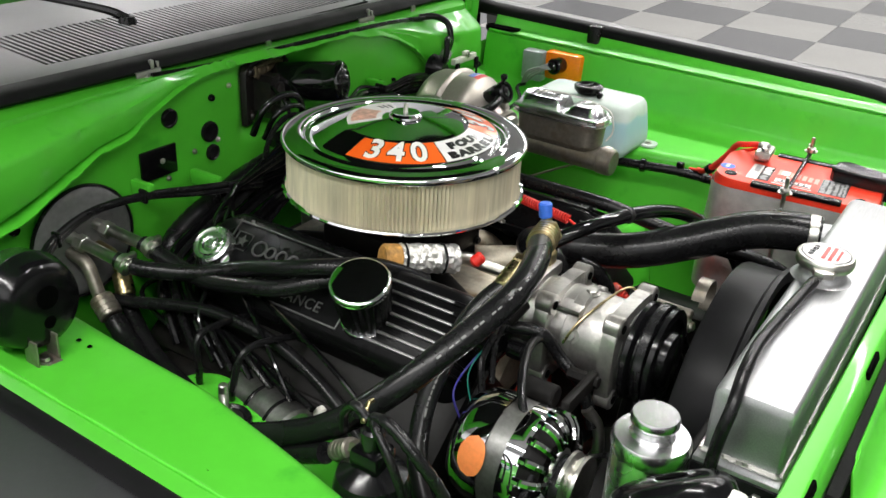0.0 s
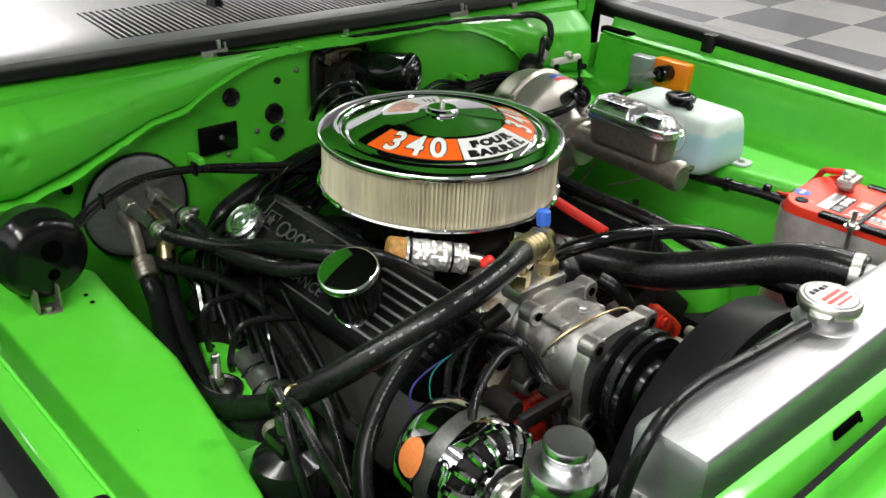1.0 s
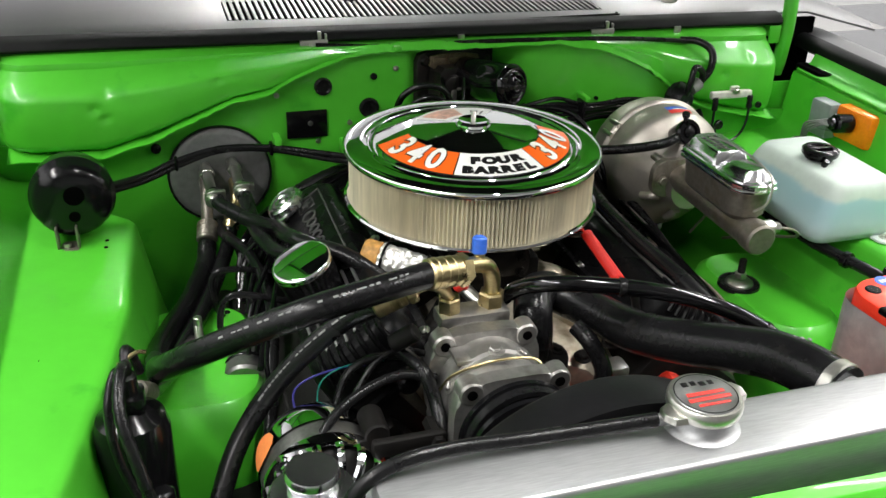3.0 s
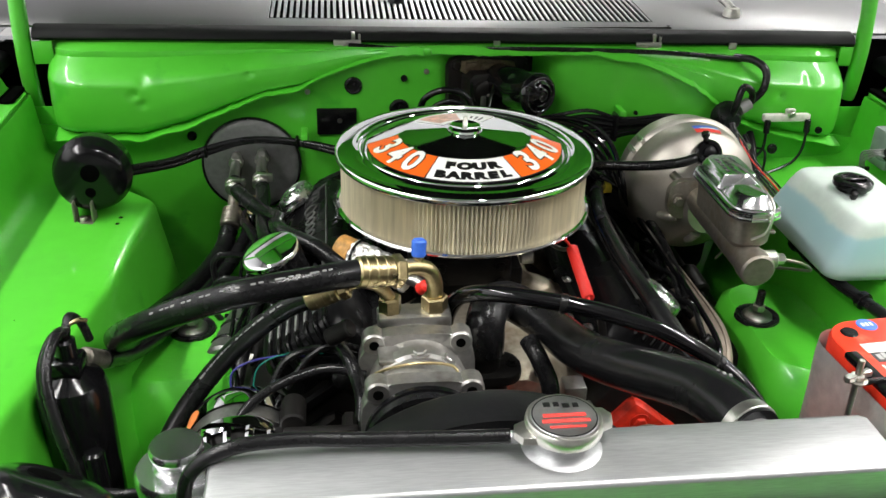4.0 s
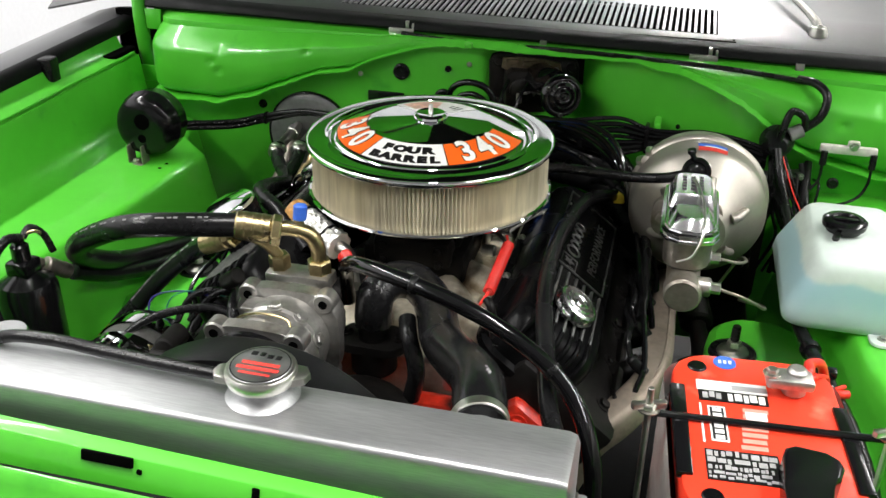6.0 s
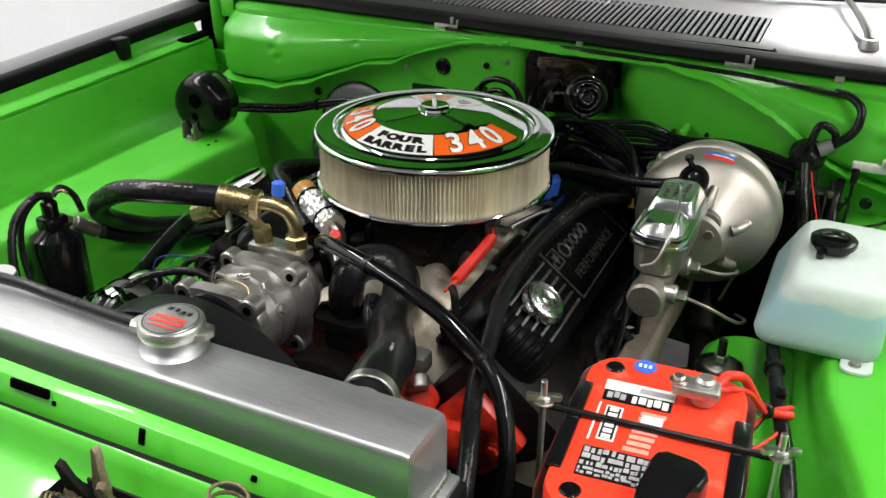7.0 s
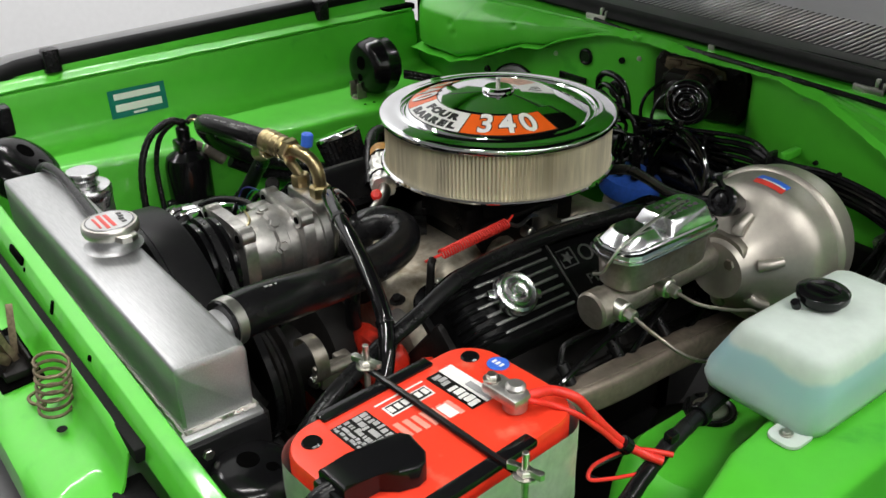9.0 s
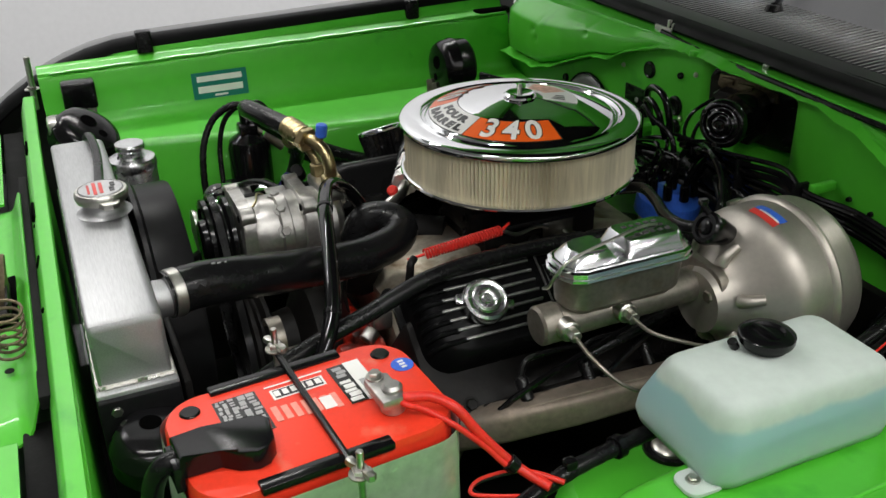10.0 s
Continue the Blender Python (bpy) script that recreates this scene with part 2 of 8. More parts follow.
YELLOW = material("yellow_plastic", (0.8, 0.6, 0.05), 0.45, vary=0.12, big=30, small=200)
TAN = material("scorched_sleeve", (0.5, 0.26, 0.07), 0.6, vary=0.45, big=60, small=180, bump=0.3)
ORANGE = material("orange_print", (0.88, 0.13, 0.012), 0.35, vary=0.03, coat=0.5, coat_rough=0.1)
WHITE = material("white_print", (0.8, 0.8, 0.77), 0.35, vary=0.03, coat=0.5, coat_rough=0.1)
INK = material("black_print", (0.008, 0.008, 0.008), 0.3, vary=0.1, coat=0.5, coat_rough=0.1)
REDPRINT = material("red_print", (0.62, 0.05, 0.04), 0.4, vary=0.1)
CAPFOIL = material("pressed_cap_foil", (0.5, 0.5, 0.5), 0.36, 1.0, vary=0.1, big=40, small=200)
SILVERPRINT = material("grey_print", (0.35, 0.35, 0.35), 0.45, vary=0.15)
PEACH = material("faded_orange_print", (0.8, 0.24, 0.07), 0.4, vary=0.12, big=60, small=200)
TEAL = material("teal_print", (0.005, 0.17, 0.13), 0.35, vary=0.1)
LINT = material("grey_hose_print", (0.2, 0.2, 0.195), 0.6, vary=0.2)
RUST = material("rusty_spring_steel", (0.17, 0.135, 0.085), 0.5, 0.7, vary=0.35, big=60, small=240, bump=0.3)
PORCELAIN = material("white_ceramic", (0.68, 0.66, 0.6), 0.5, vary=0.12, big=30, small=120)
GLASS = material("windscreen_glass", (0.3, 0.31, 0.31), 0.03, vary=0.05, spec=0.6)
WALLPAINT = material("white_wall_paint", (0.76, 0.765, 0.785), 0.6, vary=0.03, big=0.8, small=40, bump=0.05)
GREYWALL = material("grey_wall_paint", (0.52, 0.52, 0.52), 0.6, vary=0.05, big=0.8, small=40, bump=0.05)
CEILPAINT = material("ceiling_paint", (0.3, 0.3, 0.295), 0.7, vary=0.05, big=0.8, small=40, bump=0.05)
TILE_LIGHT = material("pale_vinyl_tile", (0.27, 0.265, 0.255), 0.16, vary=0.06, big=2, small=50, coat=0.4, coat_rough=0.08)
TILE_DARK = material("grey_vinyl_tile", (0.10, 0.10, 0.105), 0.16, vary=0.1, big=2, small=50, coat=0.4, coat_rough=0.08)
# black of the hood pad, also used as shade in gaps and openings
GREYPAD = material("hood_pad_and_gap_shade", (0.006, 0.006, 0.006), 0.8, vary=0.3, big=12, small=200, bump=0.5, spec=0.2)
FENDER_LIP = material("black_lip_paint", (0.004, 0.004, 0.0045), 0.6, vary=0.2, big=6, small=90, bump=0.15, bump_scale=160, spec=0.15)
CASTLETTER = material("worn_raised_metal", (0.10, 0.10, 0.098), 0.45, 0.6, vary=0.35, big=40, small=200)
SHROUD = material("dull_black_plastic", (0.007, 0.007, 0.0075), 0.36, vary=0.25, big=8, small=120, bump=0.08, bump_scale=200, spec=0.14)
SEAL = material("dull_seal_rubber", (0.004, 0.004, 0.0045), 0.62, vary=0.3, big=20, small=160, bump=0.15, bump_scale=300, spec=0.25)


def bottle_material():
    """Milky plastic, tinted up to the level of the fluid inside, with an uneven edge."""
    mt = material("filled_milky_plastic", (0.62, 0.70, 0.65), 0.36, vary=0.06, big=14, small=70, transmission=0.12, ior=1.2, subsurface=0.3, bump=0.1, bump_scale=70)
    nt = mt.node_tree
    p = nt.nodes["Principled BSDF"]
    old = p.inputs["Base Color"].links[0].from_socket
    co = nt.nodes.new("ShaderNodeTexCoord")
    xyz = nt.nodes.new("ShaderNodeSeparateXYZ")
    nt.links.new(co.outputs["Object"], xyz.inputs[0])
    nz = nt.nodes.new("ShaderNodeTexNoise")
    nz.inputs["Scale"].default_value, nz.inputs["Detail"].default_value = 22, 5
    nt.links.new(co.outputs["Object"], nz.inputs["Vector"])
    ma = nt.nodes.new("ShaderNodeMath")
    ma.operation, ma.inputs[1].default_value = "MULTIPLY_ADD", 0.02
    nt.links.new(nz.outputs["Fac"], ma.inputs[0])
    nt.links.new(xyz.outputs["Z"], ma.inputs[2])
    mr = nt.nodes.new("ShaderNodeMapRange")
    mr.interpolation_type = "SMOOTHSTEP"
    mr.inputs["From Min"].default_value, mr.inputs["From Max"].default_value = 0.842, 0.852
    mr.inputs["To Min"].default_value, mr.inputs["To Max"].default_value = 1.0, 0.0
    nt.links.new(ma.outputs[0], mr.inputs["Value"])
    mx = nt.nodes.new("ShaderNodeMix")
    mx.data_type = "RGBA"
    low = nt.nodes.new("ShaderNodeMapRange")
    low.interpolation_type = "SMOOTHSTEP"
    low.inputs["From Min"].default_value, low.inputs["From Max"].default_value = 0.785, 0.838
    low.inputs["To Min"].default_value, low.inputs["To Max"].default_value = 0.35, 1.0
    nt.links.new(ma.outputs[0], low.inputs["Value"])
    level = nt.nodes.new("ShaderNodeMath")
    level.operation = "MULTIPLY"
    nt.links.new(mr.outputs[0], level.inputs[0])
    nt.links.new(low.outputs[0], level.inputs[1])
    nt.links.new(level.outputs[0], mx.inputs[0])
    nt.links.new(old, mx.inputs[6])
    mx.inputs[7].default_value = (0.38, 0.58, 0.62, 1)
    nt.links.new(mx.outputs[2], p.inputs["Base Color"])
    return mt


BOTTLE = bottle_material()
# flat black that stands in for the shade inside holes, slots and openings
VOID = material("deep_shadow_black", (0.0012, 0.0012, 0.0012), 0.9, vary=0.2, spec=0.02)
CHROME_SOFT = material("hazed_chrome", (0.78, 0.79, 0.80), 0.19, 1.0, vary=0.04, big=20, small=120, rough_vary=0.3)
POLISHED = material("polished_can", (0.66, 0.665, 0.67), 0.27, 1.0, vary=0.05, big=12, small=160, bump=0.04, bump_scale=300)
CAPSTEEL = material("satin_chrome_cap", (0.74, 0.745, 0.75), 0.26, 1.0, vary=0.05, big=30, small=160, bump=0.05, bump_scale=300)
INTAKE = material("stained_intake_casting", (0.56, 0.51, 0.41), 0.45, 0.65, vary=0.2, big=12, small=120, bump=0.3, bump_scale=200, dirt=(0.16, 0.105, 0.05), dirt_amount=0.4, dirt_scale=16)
INDIGO = material("indigo_wire", (0.035, 0.03, 0.2), 0.45, vary=0.2, big=30, small=200)
STATOR = material("stator_steel", (0.22, 0.22, 0.21), 0.4, 0.9, vary=0.2, big=30, small=200, bump=0.2, bump_scale=300)
CRACKLE = material("crackle_black_paint", (0.0042, 0.0042, 0.0045), 0.27, vary=0.2, big=10, small=160, bump=0.14, bump_scale=420, spec=0.09)
WORN = material("worn_fin_edge", (0.24, 0.24, 0.235), 0.4, 0.8, vary=0.3, big=40, small=220)

# ---- the showroom ----
X0, X1, Y0, Y1 = -3.0, 14.0, -7.0, 6.5


def wall(name, c, s, paint=None):
    return solo(name, box(B(), c, s), paint or GREYWALL, "plain painted showroom wall", "wall", kind="structure")


HI = CEILING
wall("wall_east", (X1 + 0.1, (Y0 + Y1) / 2, HI / 2), (0.2, Y1 - Y0 + 0.4, HI))
wall("wall_west", (X0 - 0.1, (Y0 + Y1) / 2, HI / 2), (0.2, Y1 - Y0 + 0.4, HI), WALLPAINT)
wall("wall_north", ((X0 + X1) / 2, Y1 + 0.1, HI / 2), (X1 - X0, 0.2, HI), WALLPAINT)
wall("wall_south", ((X0 + X1) / 2, Y0 - 0.1, HI / 2), (X1 - X0, 0.2, HI))
solo("ceiling", box(B(), ((X0 + X1) / 2, (Y0 + Y1) / 2, HI + 0.1), (X1 - X0 + 0.4, Y1 - Y0 + 0.4, 0.2)), CEILPAINT, "plain pale showroom ceiling", "ceiling", kind="structure")
floor = solo("floor", box(B(), ((X0 + X1) / 2, (Y0 + Y1) / 2, -0.06), (X1 - X0 + 0.4, Y1 - Y0 + 0.4, 0.11)), TILE_DARK,
             "grey and pale checkered vinyl tile showroom floor", "floor", kind="structure")

# ---- the car's body ----
car = thing("car", (MID, 0.0, 0.0), "lime green car with satin black fenders and its hood raised", "car")


def fz(y):
    """How far the fender's top falls away towards the front."""
    return 0.025 * (y - 0.1) - (1.3 * (-0.45 - y) ** 2 if y < -0.45 else 0)


def u_in(y):
    """Half-width of the bay at the inner edge of the wheelhouse ledge."""
    return float(np.interp(y, [-0.64, -0.5, -0.33, -0.2, 0.05, 0.24, 0.33], [0.63, 0.62, 0.58, 0.54, 0.512, 0.516, 0.52]))


def u_in_passenger(y):
    """The passenger's ledge: a straight edge with a kink, cut off at an angle before the firewall."""
    return float(np.interp(y, [-0.64, -0.5, -0.42, -0.32, -0.24, -0.18, -0.12, -0.08, 0.05, 0.17, 0.235, 0.33], [0.63, 0.612, 0.595, 0.571, 0.554, 0.543, 0.533, 0.526, 0.522, 0.514, 0.585, 0.62]))


YS = [-0.64, -0.58, -0.5, -0.42, -0.33, -0.26, -0.2, -0.12, -0.08, -0.04, 0.05, 0.12, 0.165, 0.175, 0.19, 0.21, 0.23, 0.26, 0.33]
for side, nm in ((-1, "passenger"), (1, "driver")):
    rows = []
    for y in YS:
        u = u_in(y) if side > 0 else u_in_passenger(y)
        d = 0.010 * (y - 0.1)
        sec = [(0.7645, 0.921 + fz(y)), (0.757, 0.907 + d), (0.750, 0.9025 + d), (0.733, 0.900 + d), (0.729, 0.898 + d), (0.7285, 0.893 + d), (0.722, 0.892 + d), (0.720, 0.885 + d),
               (0.716, 0.85), (0.711, 0.812), (0.706, 0.798), (0.696, 0.789), (0.68, 0.785), (0.66, 0.783), ((0.66 + u) / 2, 0.780), (u + 0.012, 0.7785), (u + 0.004, 0.7765), (u, 0.773), (u - 0.0025, 0.766), (u - 0.005, 0.752),
               (u - 0.022, 0.66), (u - 0.045, 0.55), (u - 0.055, 0.35)]
        rows.append([(MID + side * a, y, bz(MID + side * a, b)) for a, b in sec])
    part("inner_fender", sheet(B(), rows, (side * 0.002, 0, -0.002)), GREEN, car, "lime green inner fender with a flat wheelhouse ledge")
    # raised bead of the seam along the apron's top
    part("apron_seam", tube(B(), [(MID + side * 0.7265, y, bz(MID + side * 0.7265, 0.8972 + 0.010 * (y - 0.1) + 0.0008 * math.sin(y * 61))) for y in np.linspace(-0.62, 0.32, 24)], 0.0022, 8, 2), GREEN, car)
    # fender: rolled inner lip, crowned top, outer side
    rows = []
    for y in list(np.linspace(-0.98, 0.46, 30)):
        k = max(0.0, (-0.62 - y) / 0.36) ** 2
        sec = [(0.779, 0.9385), (0.79, 0.9405), (0.81, 0.941), (0.84, 0.938), (0.88, 0.928), (0.912, 0.910), (0.934, 0.880), (0.945, 0.83), (0.95, 0.72), (0.95, 0.55), (0.93, 0.25)]
        rows.append([(MID + side * (a - 0.10 * k * (a - 0.7) / 0.25), y, bz(MID + side * a, b + (fz(y) if b > 0.8 else 0))) for a, b in sec])
    fender = part("fender", sheet(B(), rows, (-side * 0.0015, 0, -0.0015)), SATIN, car, "satin black painted fender")
    rows = []
    for y in list(np.linspace(-0.90, 0.46, 28)):
        k = max(0.0, (-0.62 - y) / 0.36) ** 2
        sec = [(0.778, 0.914), (0.770, 0.915), (0.7655, 0.920), (0.7650, 0.931), (0.768, 0.937), (0.7735, 0.941), (0.781, 0.9422), (0.788, 0.9425)]
        rows.append([(MID + side * (a - 0.10 * k * (a - 0.7) / 0.25), y, bz(MID + side * a, b + fz(y)) ) for a, b in sec])
    part("fender_lip", sheet(B(), rows, (side * 0.0015, 0, -0.0008)), FENDER_LIP, fender, "matt black rolled fender lip")
    # shock tower with the top mount
    t = B()
    xm = -0.378 if side < 0 else 0.463
    dw = 0.03 if side > 0 else 0.0
    ty = -0.06 if side > 0 else -0.02
    lo = [(*p, 0.36) for p in rounded(0.21 - dw, 0.36, 0.07, 6, xm + side * (0.03 + dw / 2), ty)]
    mid = [(*p, 0.60) for p in rounded(0.19 - dw, 0.31, 0.07, 6, xm + side * (0.022 + dw / 2), ty)]
    hi = [(*p, 0.648) for p in rounded(0.17 - dw, 0.27, 0.06, 6, xm + side * (0.018 + dw / 2), ty)]
    h2 = [(*p, 0.66) for p in rounded(0.15 - dw, 0.24, 0.05, 6, xm + side * (0.018 + dw / 2), ty)]
    loft(t, [lo, mid, hi, h2])
    tower = part("shock_tower", t, GREEN, car)
    t = B()
    mx, my = (-0.390, -0.015) if side < 0 else (0.458, -0.038)
    lathe(t, [(0, 0.661), (0.012, 0.661), (0.018, 0.660), (0.022, 0.657), (0.023, 0.653), (0.018, 0.652)], pose(mx, my, 0.008), 24)
    cyl(t, (mx, my, 0.672), (mx, my, 0.682), 0.010, 6, 0.001)
    mount = part("shock_mount", t, STEEL, tower, "steel washer and nut")
    t = B()
    lathe(t, [(0.022, 0.662), (0.027, 0.6615), (0.030, 0.664), (0.0325, 0.664), (0.034, 0.658)], pose(mx, my, 0.0), 28)
    part("rubber_ring", t, RUBBER, mount)
    t = B()
    cyl(t, (mx, my, 0.68), (mx, my, 0.716 if side < 0 else 0.706), 0.0058, 12, 0.001)
    for k in range(9):
        lathe(t, [(0.0058, -0.0008), (0.0064, 0), (0.0058, 0.0008)], pose(mx, my, 0.684 + 0.0024 * k), 12)
    part("threaded_stud", t, STEEL if side < 0 else DARK, mount)
    # rubber hood bumpers on the fender rail
    for (bx, by) in ([(-0.708, 0.118), (-0.704, -0.44)] if side < 0 else [(0.822, 0.085)]):
        t = B()
        slab(t, rounded(0.026, 0.030, 0.006, 3, bx, by), bz(bx, 0.902), bz(bx, 0.942), 0.003)
        part("hood_bumper", t, RUBBER, car, "black rubber hood bumper")
    # hinge arm; black panels painted for the shade in its pocket and flange opening
    xh = 0.773 if side > 0 else -0.677
    t = B()
    tube(t, [(xh, 0.380, 0.868), (xh, 0.374, 0.90), (xh, 0.370, 0.96), (xh, 0.374, 1.02), (xh, 0.388, 1.10), (xh, 0.41, 1.2)], 0.0135, 18, 6)
    hinge = part("hood_hinge", t, GREEN, car, "lime green hood hinge arm")
    t = B()
    xp = MID + side * 0.72
    rows = [[(xp + side * a, 0.338 + 0.25 * max(0.0, abs(a) - 0.03), bz(xp, z)) for z in (0.72, 0.78, 0.83, 0.872)] for a in (-0.06, -0.03, 0.0, 0.03)]
    closing = part("rear_closing_panel", sheet(t, rows, (0, 0.003, 0)), GREEN, car)
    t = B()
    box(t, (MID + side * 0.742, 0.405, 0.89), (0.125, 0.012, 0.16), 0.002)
    part("hinge_pocket_shade", t, VOID, closing, "black panel painted as the shade in the hinge pocket")
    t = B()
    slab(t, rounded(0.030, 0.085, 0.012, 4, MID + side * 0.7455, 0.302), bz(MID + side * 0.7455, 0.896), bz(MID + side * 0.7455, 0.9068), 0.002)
    part("flange_opening_shade", t, VOID, closing, "black slab painted as the shade of an opening in the flange")

# cowl panel with a louvred opening
VX0, VX1, VY0, VY1 = -0.284, 0.392, 0.412, 0.556
t = B()
xs = [MID - 0.95, -0.72, VX0, VX1, 0.83, MID + 0.95]
ys = [0.392, VY0, VY1, 0.68, 0.80]
lay = []
for dz in (0.0, -0.004):
    lay.append([[t.verts.new((x, y, bz(x, 0.992 + 0.06 * (y - 0.4) + dz + (0.012 if abs(x - MID) < 0.8 else -0.03)  - (0.01 if y < 0.4 else 0)))) for y in ys] for x in xs])
for i in range(len(xs) - 1):
    for j in range(len(ys) - 1):
        if xs[i] == VX0 and ys[j] == VY0:
            continue
        a = lay[0]
        t.faces.new((a[i][j], a[i + 1][j], a[i + 1][j + 1], a[i][j + 1]))
        b = lay[1]
        t.faces.new((b[i][j], b[i][j + 1], b[i + 1][j + 1], b[i + 1][j]))
i, j = xs.index(VX0), ys.index(VY0)
for (p, q) in (((i, j), (i + 1, j)), ((i + 1, j), (i + 1, j + 1)), ((i + 1, j + 1), (i, j + 1)), ((i, j + 1), (i, j))):
    t.faces.new((lay[0][p[0]][p[1]], lay[0][q[0]][q[1]], lay[1][q[0]][q[1]], lay[1][p[0]][p[1]]))
for k in range(len(xs) - 1):
    t.faces.new((lay[0][k][0], lay[1][k][0], lay[1][k + 1][0], lay[0][k + 1][0]))
cowl = part("cowl_panel", t, SATIN, car, "satin black cowl panel with an air grille", angle=60)
# floor under the louvres coloured black for the shade in the slots
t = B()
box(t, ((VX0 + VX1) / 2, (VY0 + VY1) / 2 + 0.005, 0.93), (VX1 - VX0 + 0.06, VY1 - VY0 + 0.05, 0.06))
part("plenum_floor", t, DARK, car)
# walls added in black so no light shows through the louvre slots
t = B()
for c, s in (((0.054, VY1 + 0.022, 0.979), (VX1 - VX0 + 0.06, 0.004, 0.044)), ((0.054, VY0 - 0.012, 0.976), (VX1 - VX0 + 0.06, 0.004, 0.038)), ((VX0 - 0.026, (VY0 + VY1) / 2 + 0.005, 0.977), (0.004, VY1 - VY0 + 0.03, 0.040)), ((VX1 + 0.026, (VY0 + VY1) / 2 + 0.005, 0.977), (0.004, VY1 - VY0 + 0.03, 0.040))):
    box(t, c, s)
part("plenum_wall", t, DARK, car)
t = B()
loops = []
for x in np.linspace(-0.660, 0.755, 29):
    w = 0.0012 * math.sin(x * 23)
    loops.append([(x, 0.367 + w, bz(x, 0.976)), (x, 0.363 + w, bz(x, 0.981)), (x, 0.366 + w, bz(x, 0.989)), (x, 0.374, bz(x, 0.9945)), (x, 0.390, bz(x, 0.9975)), (x, 0.395, bz(x, 0.992)), (x, 0.385, bz(x, 0.972))])
part("hood_seal", loft(t, loops), SEAL, car, "black rubber seal along the cowl edge")
rows = [[(x, 0.384, bz(x, 0.95)), (x, 0.384, bz(x, 0.99))] for x in np.linspace(-0.655, 0.75, 15)]
part("cowl_lip", sheet(B(), rows, (0, 0.003, 0)), GREEN, car)

# firewall, its plenum bulge and the seam between them
SEAM_X = [-0.64, -0.58, -0.494, -0.421, -0.344, -0.289, -0.233, -0.183, -0.135, -0.055, 0.06, 0.27, 0.33, 0.38, 0.442, 0.497, 0.542, 0.595, 0.70, 0.76]
SEAM_Z = [0.830, 0.828, 0.827, 0.850, 0.881, 0.902, 0.913, 0.935, 0.955, 0.967, 0.972, 0.972, 0.965, 0.950, 0.921, 0.882, 0.853, 0.838, 0.815, 0.808]


def seam(x):
    return float(np.interp(x, SEAM_X, SEAM_Z))


def fire_y(x, z):
    """The firewall's depth: flat on the passenger side, dished behind the wiper motor, swept forward lower down."""
    y = 0.335
    if x > 0.0:
        k = min(1, x / 0.05)
        y -= 0.012 * k
    if 0.20 < x < 0.62:
        y -= 0.018 * math.sin(math.pi * (x - 0.20) / 0.42) ** 2
    if z < 0.74:
        y += 0.25 * (0.74 - z)
    # pressed pocket behind the wiper motor, deepest towards the driver
    if 0.0 < x < 0.23 and 0.835 < z < 0.968:
        deep = float(np.interp(x, [0.0, 0.02, 0.160, 0.172, 0.182, 0.192, 0.202, 0.212, 0.23], [0.0, 0.018, 0.076, 0.072, 0.056, 0.032, 0.014, 0.004, 0.0]))
        y += deep * min(1.0, (z - 0.835) / 0.02) * min(1.0, (0.968 - z) / 0.008)
    return y


rows = []
for x in np.linspace(-0.70, 0.81, 200):
    top = min(0.972, seam(x) + 0.012)
    rows.append([(x, fire_y(x, z) + 0.0008 * noise.noise(Vector((x * 9, z * 11, 2))), bz(x, z)) for z in list(np.linspace(0.42, 0.74, 5)) + list(np.linspace(0.76, top, 26))])
firewall = part("firewall", sheet(B(), rows, (0, 0.003, 0)), GREEN, car, "lime green firewall with holes and a seam")
XL, XR = -0.644, 0.742


def bulge(x):
    """How far the cowl side stands out over the firewall."""
    return 0.033 * min(1, max(0.973 - seam(x), 0.002) / 0.11) ** 0.7


rows = []
xs = [XL, XL + 0.004, XL + 0.012, XL + 0.024, XL + 0.045] + list(np.linspace(XL + 0.075, XR - 0.075, 190)) + [XR - 0.045, XR - 0.024, XR - 0.012, XR - 0.004, XR]
for x in xs:
    s0 = seam(x)
    h = max(0.973 - s0, 0.002)
    depth = bulge(x)
    e = min(1.0, min(x - XL, XR - x) / 0.05)
    endk = 0.075 * (1 - math.sqrt(max(0.0, 1 - (1 - e) ** 2)))
    row = []
    for k in range(31):
        v = k / 30
        z = s0 + h * v
        if v < 0.12:
            y = 0.334 - depth * (v / 0.12) ** 0.6
        elif v < 0.64:
            y = 0.334 - depth * (1.0 + 0.10 * math.sin(math.pi * (v - 0.12) / 0.52))
        elif v < 0.86:
            k2 = (v - 0.64) / 0.22
            y = 0.334 - depth + (depth + 0.012) * (k2 ** 1.25)
        else:
            y = 0.346 + 0.020 * max(0.0, (v - 0.93) / 0.07)
        y += 0.0010 * noise.noise(Vector((x * 7, z * 16, 1))) + 0.0008 * noise.noise(Vector((x * 26, z * 40, 5)))
        for dx, dz, dr in ((-0.483, 0.925, 0.0065), (-0.499, 0.904, 0.006), (-0.486, 0.889, 0.006), (-0.315, 0.952, 0.006), (-0.313, 0.938, 0.005), (0.655, 0.93, 0.0065), (0.60, 0.905, 0.006)):
            y += 0.0060 * math.exp(-((x - dx) ** 2 + (z - dz) ** 2) / dr ** 2)
        y = min(y, fire_y(x, z) - 0.002) if v < 0.5 else y
        row.append((x, y + endk, bz(x, z)))
    rows.append(row)
for cx, cz, ch in ((-0.6455, 0.956, 0.038), (0.742, 0.958, 0.034)):
    t = B()
    box(t, (cx, 0.364, bz(cx, cz)), (0.032 if cx < 0 else 0.024, 0.004, ch), 0.001)
    part("cowl_corner", t, GREEN, car)
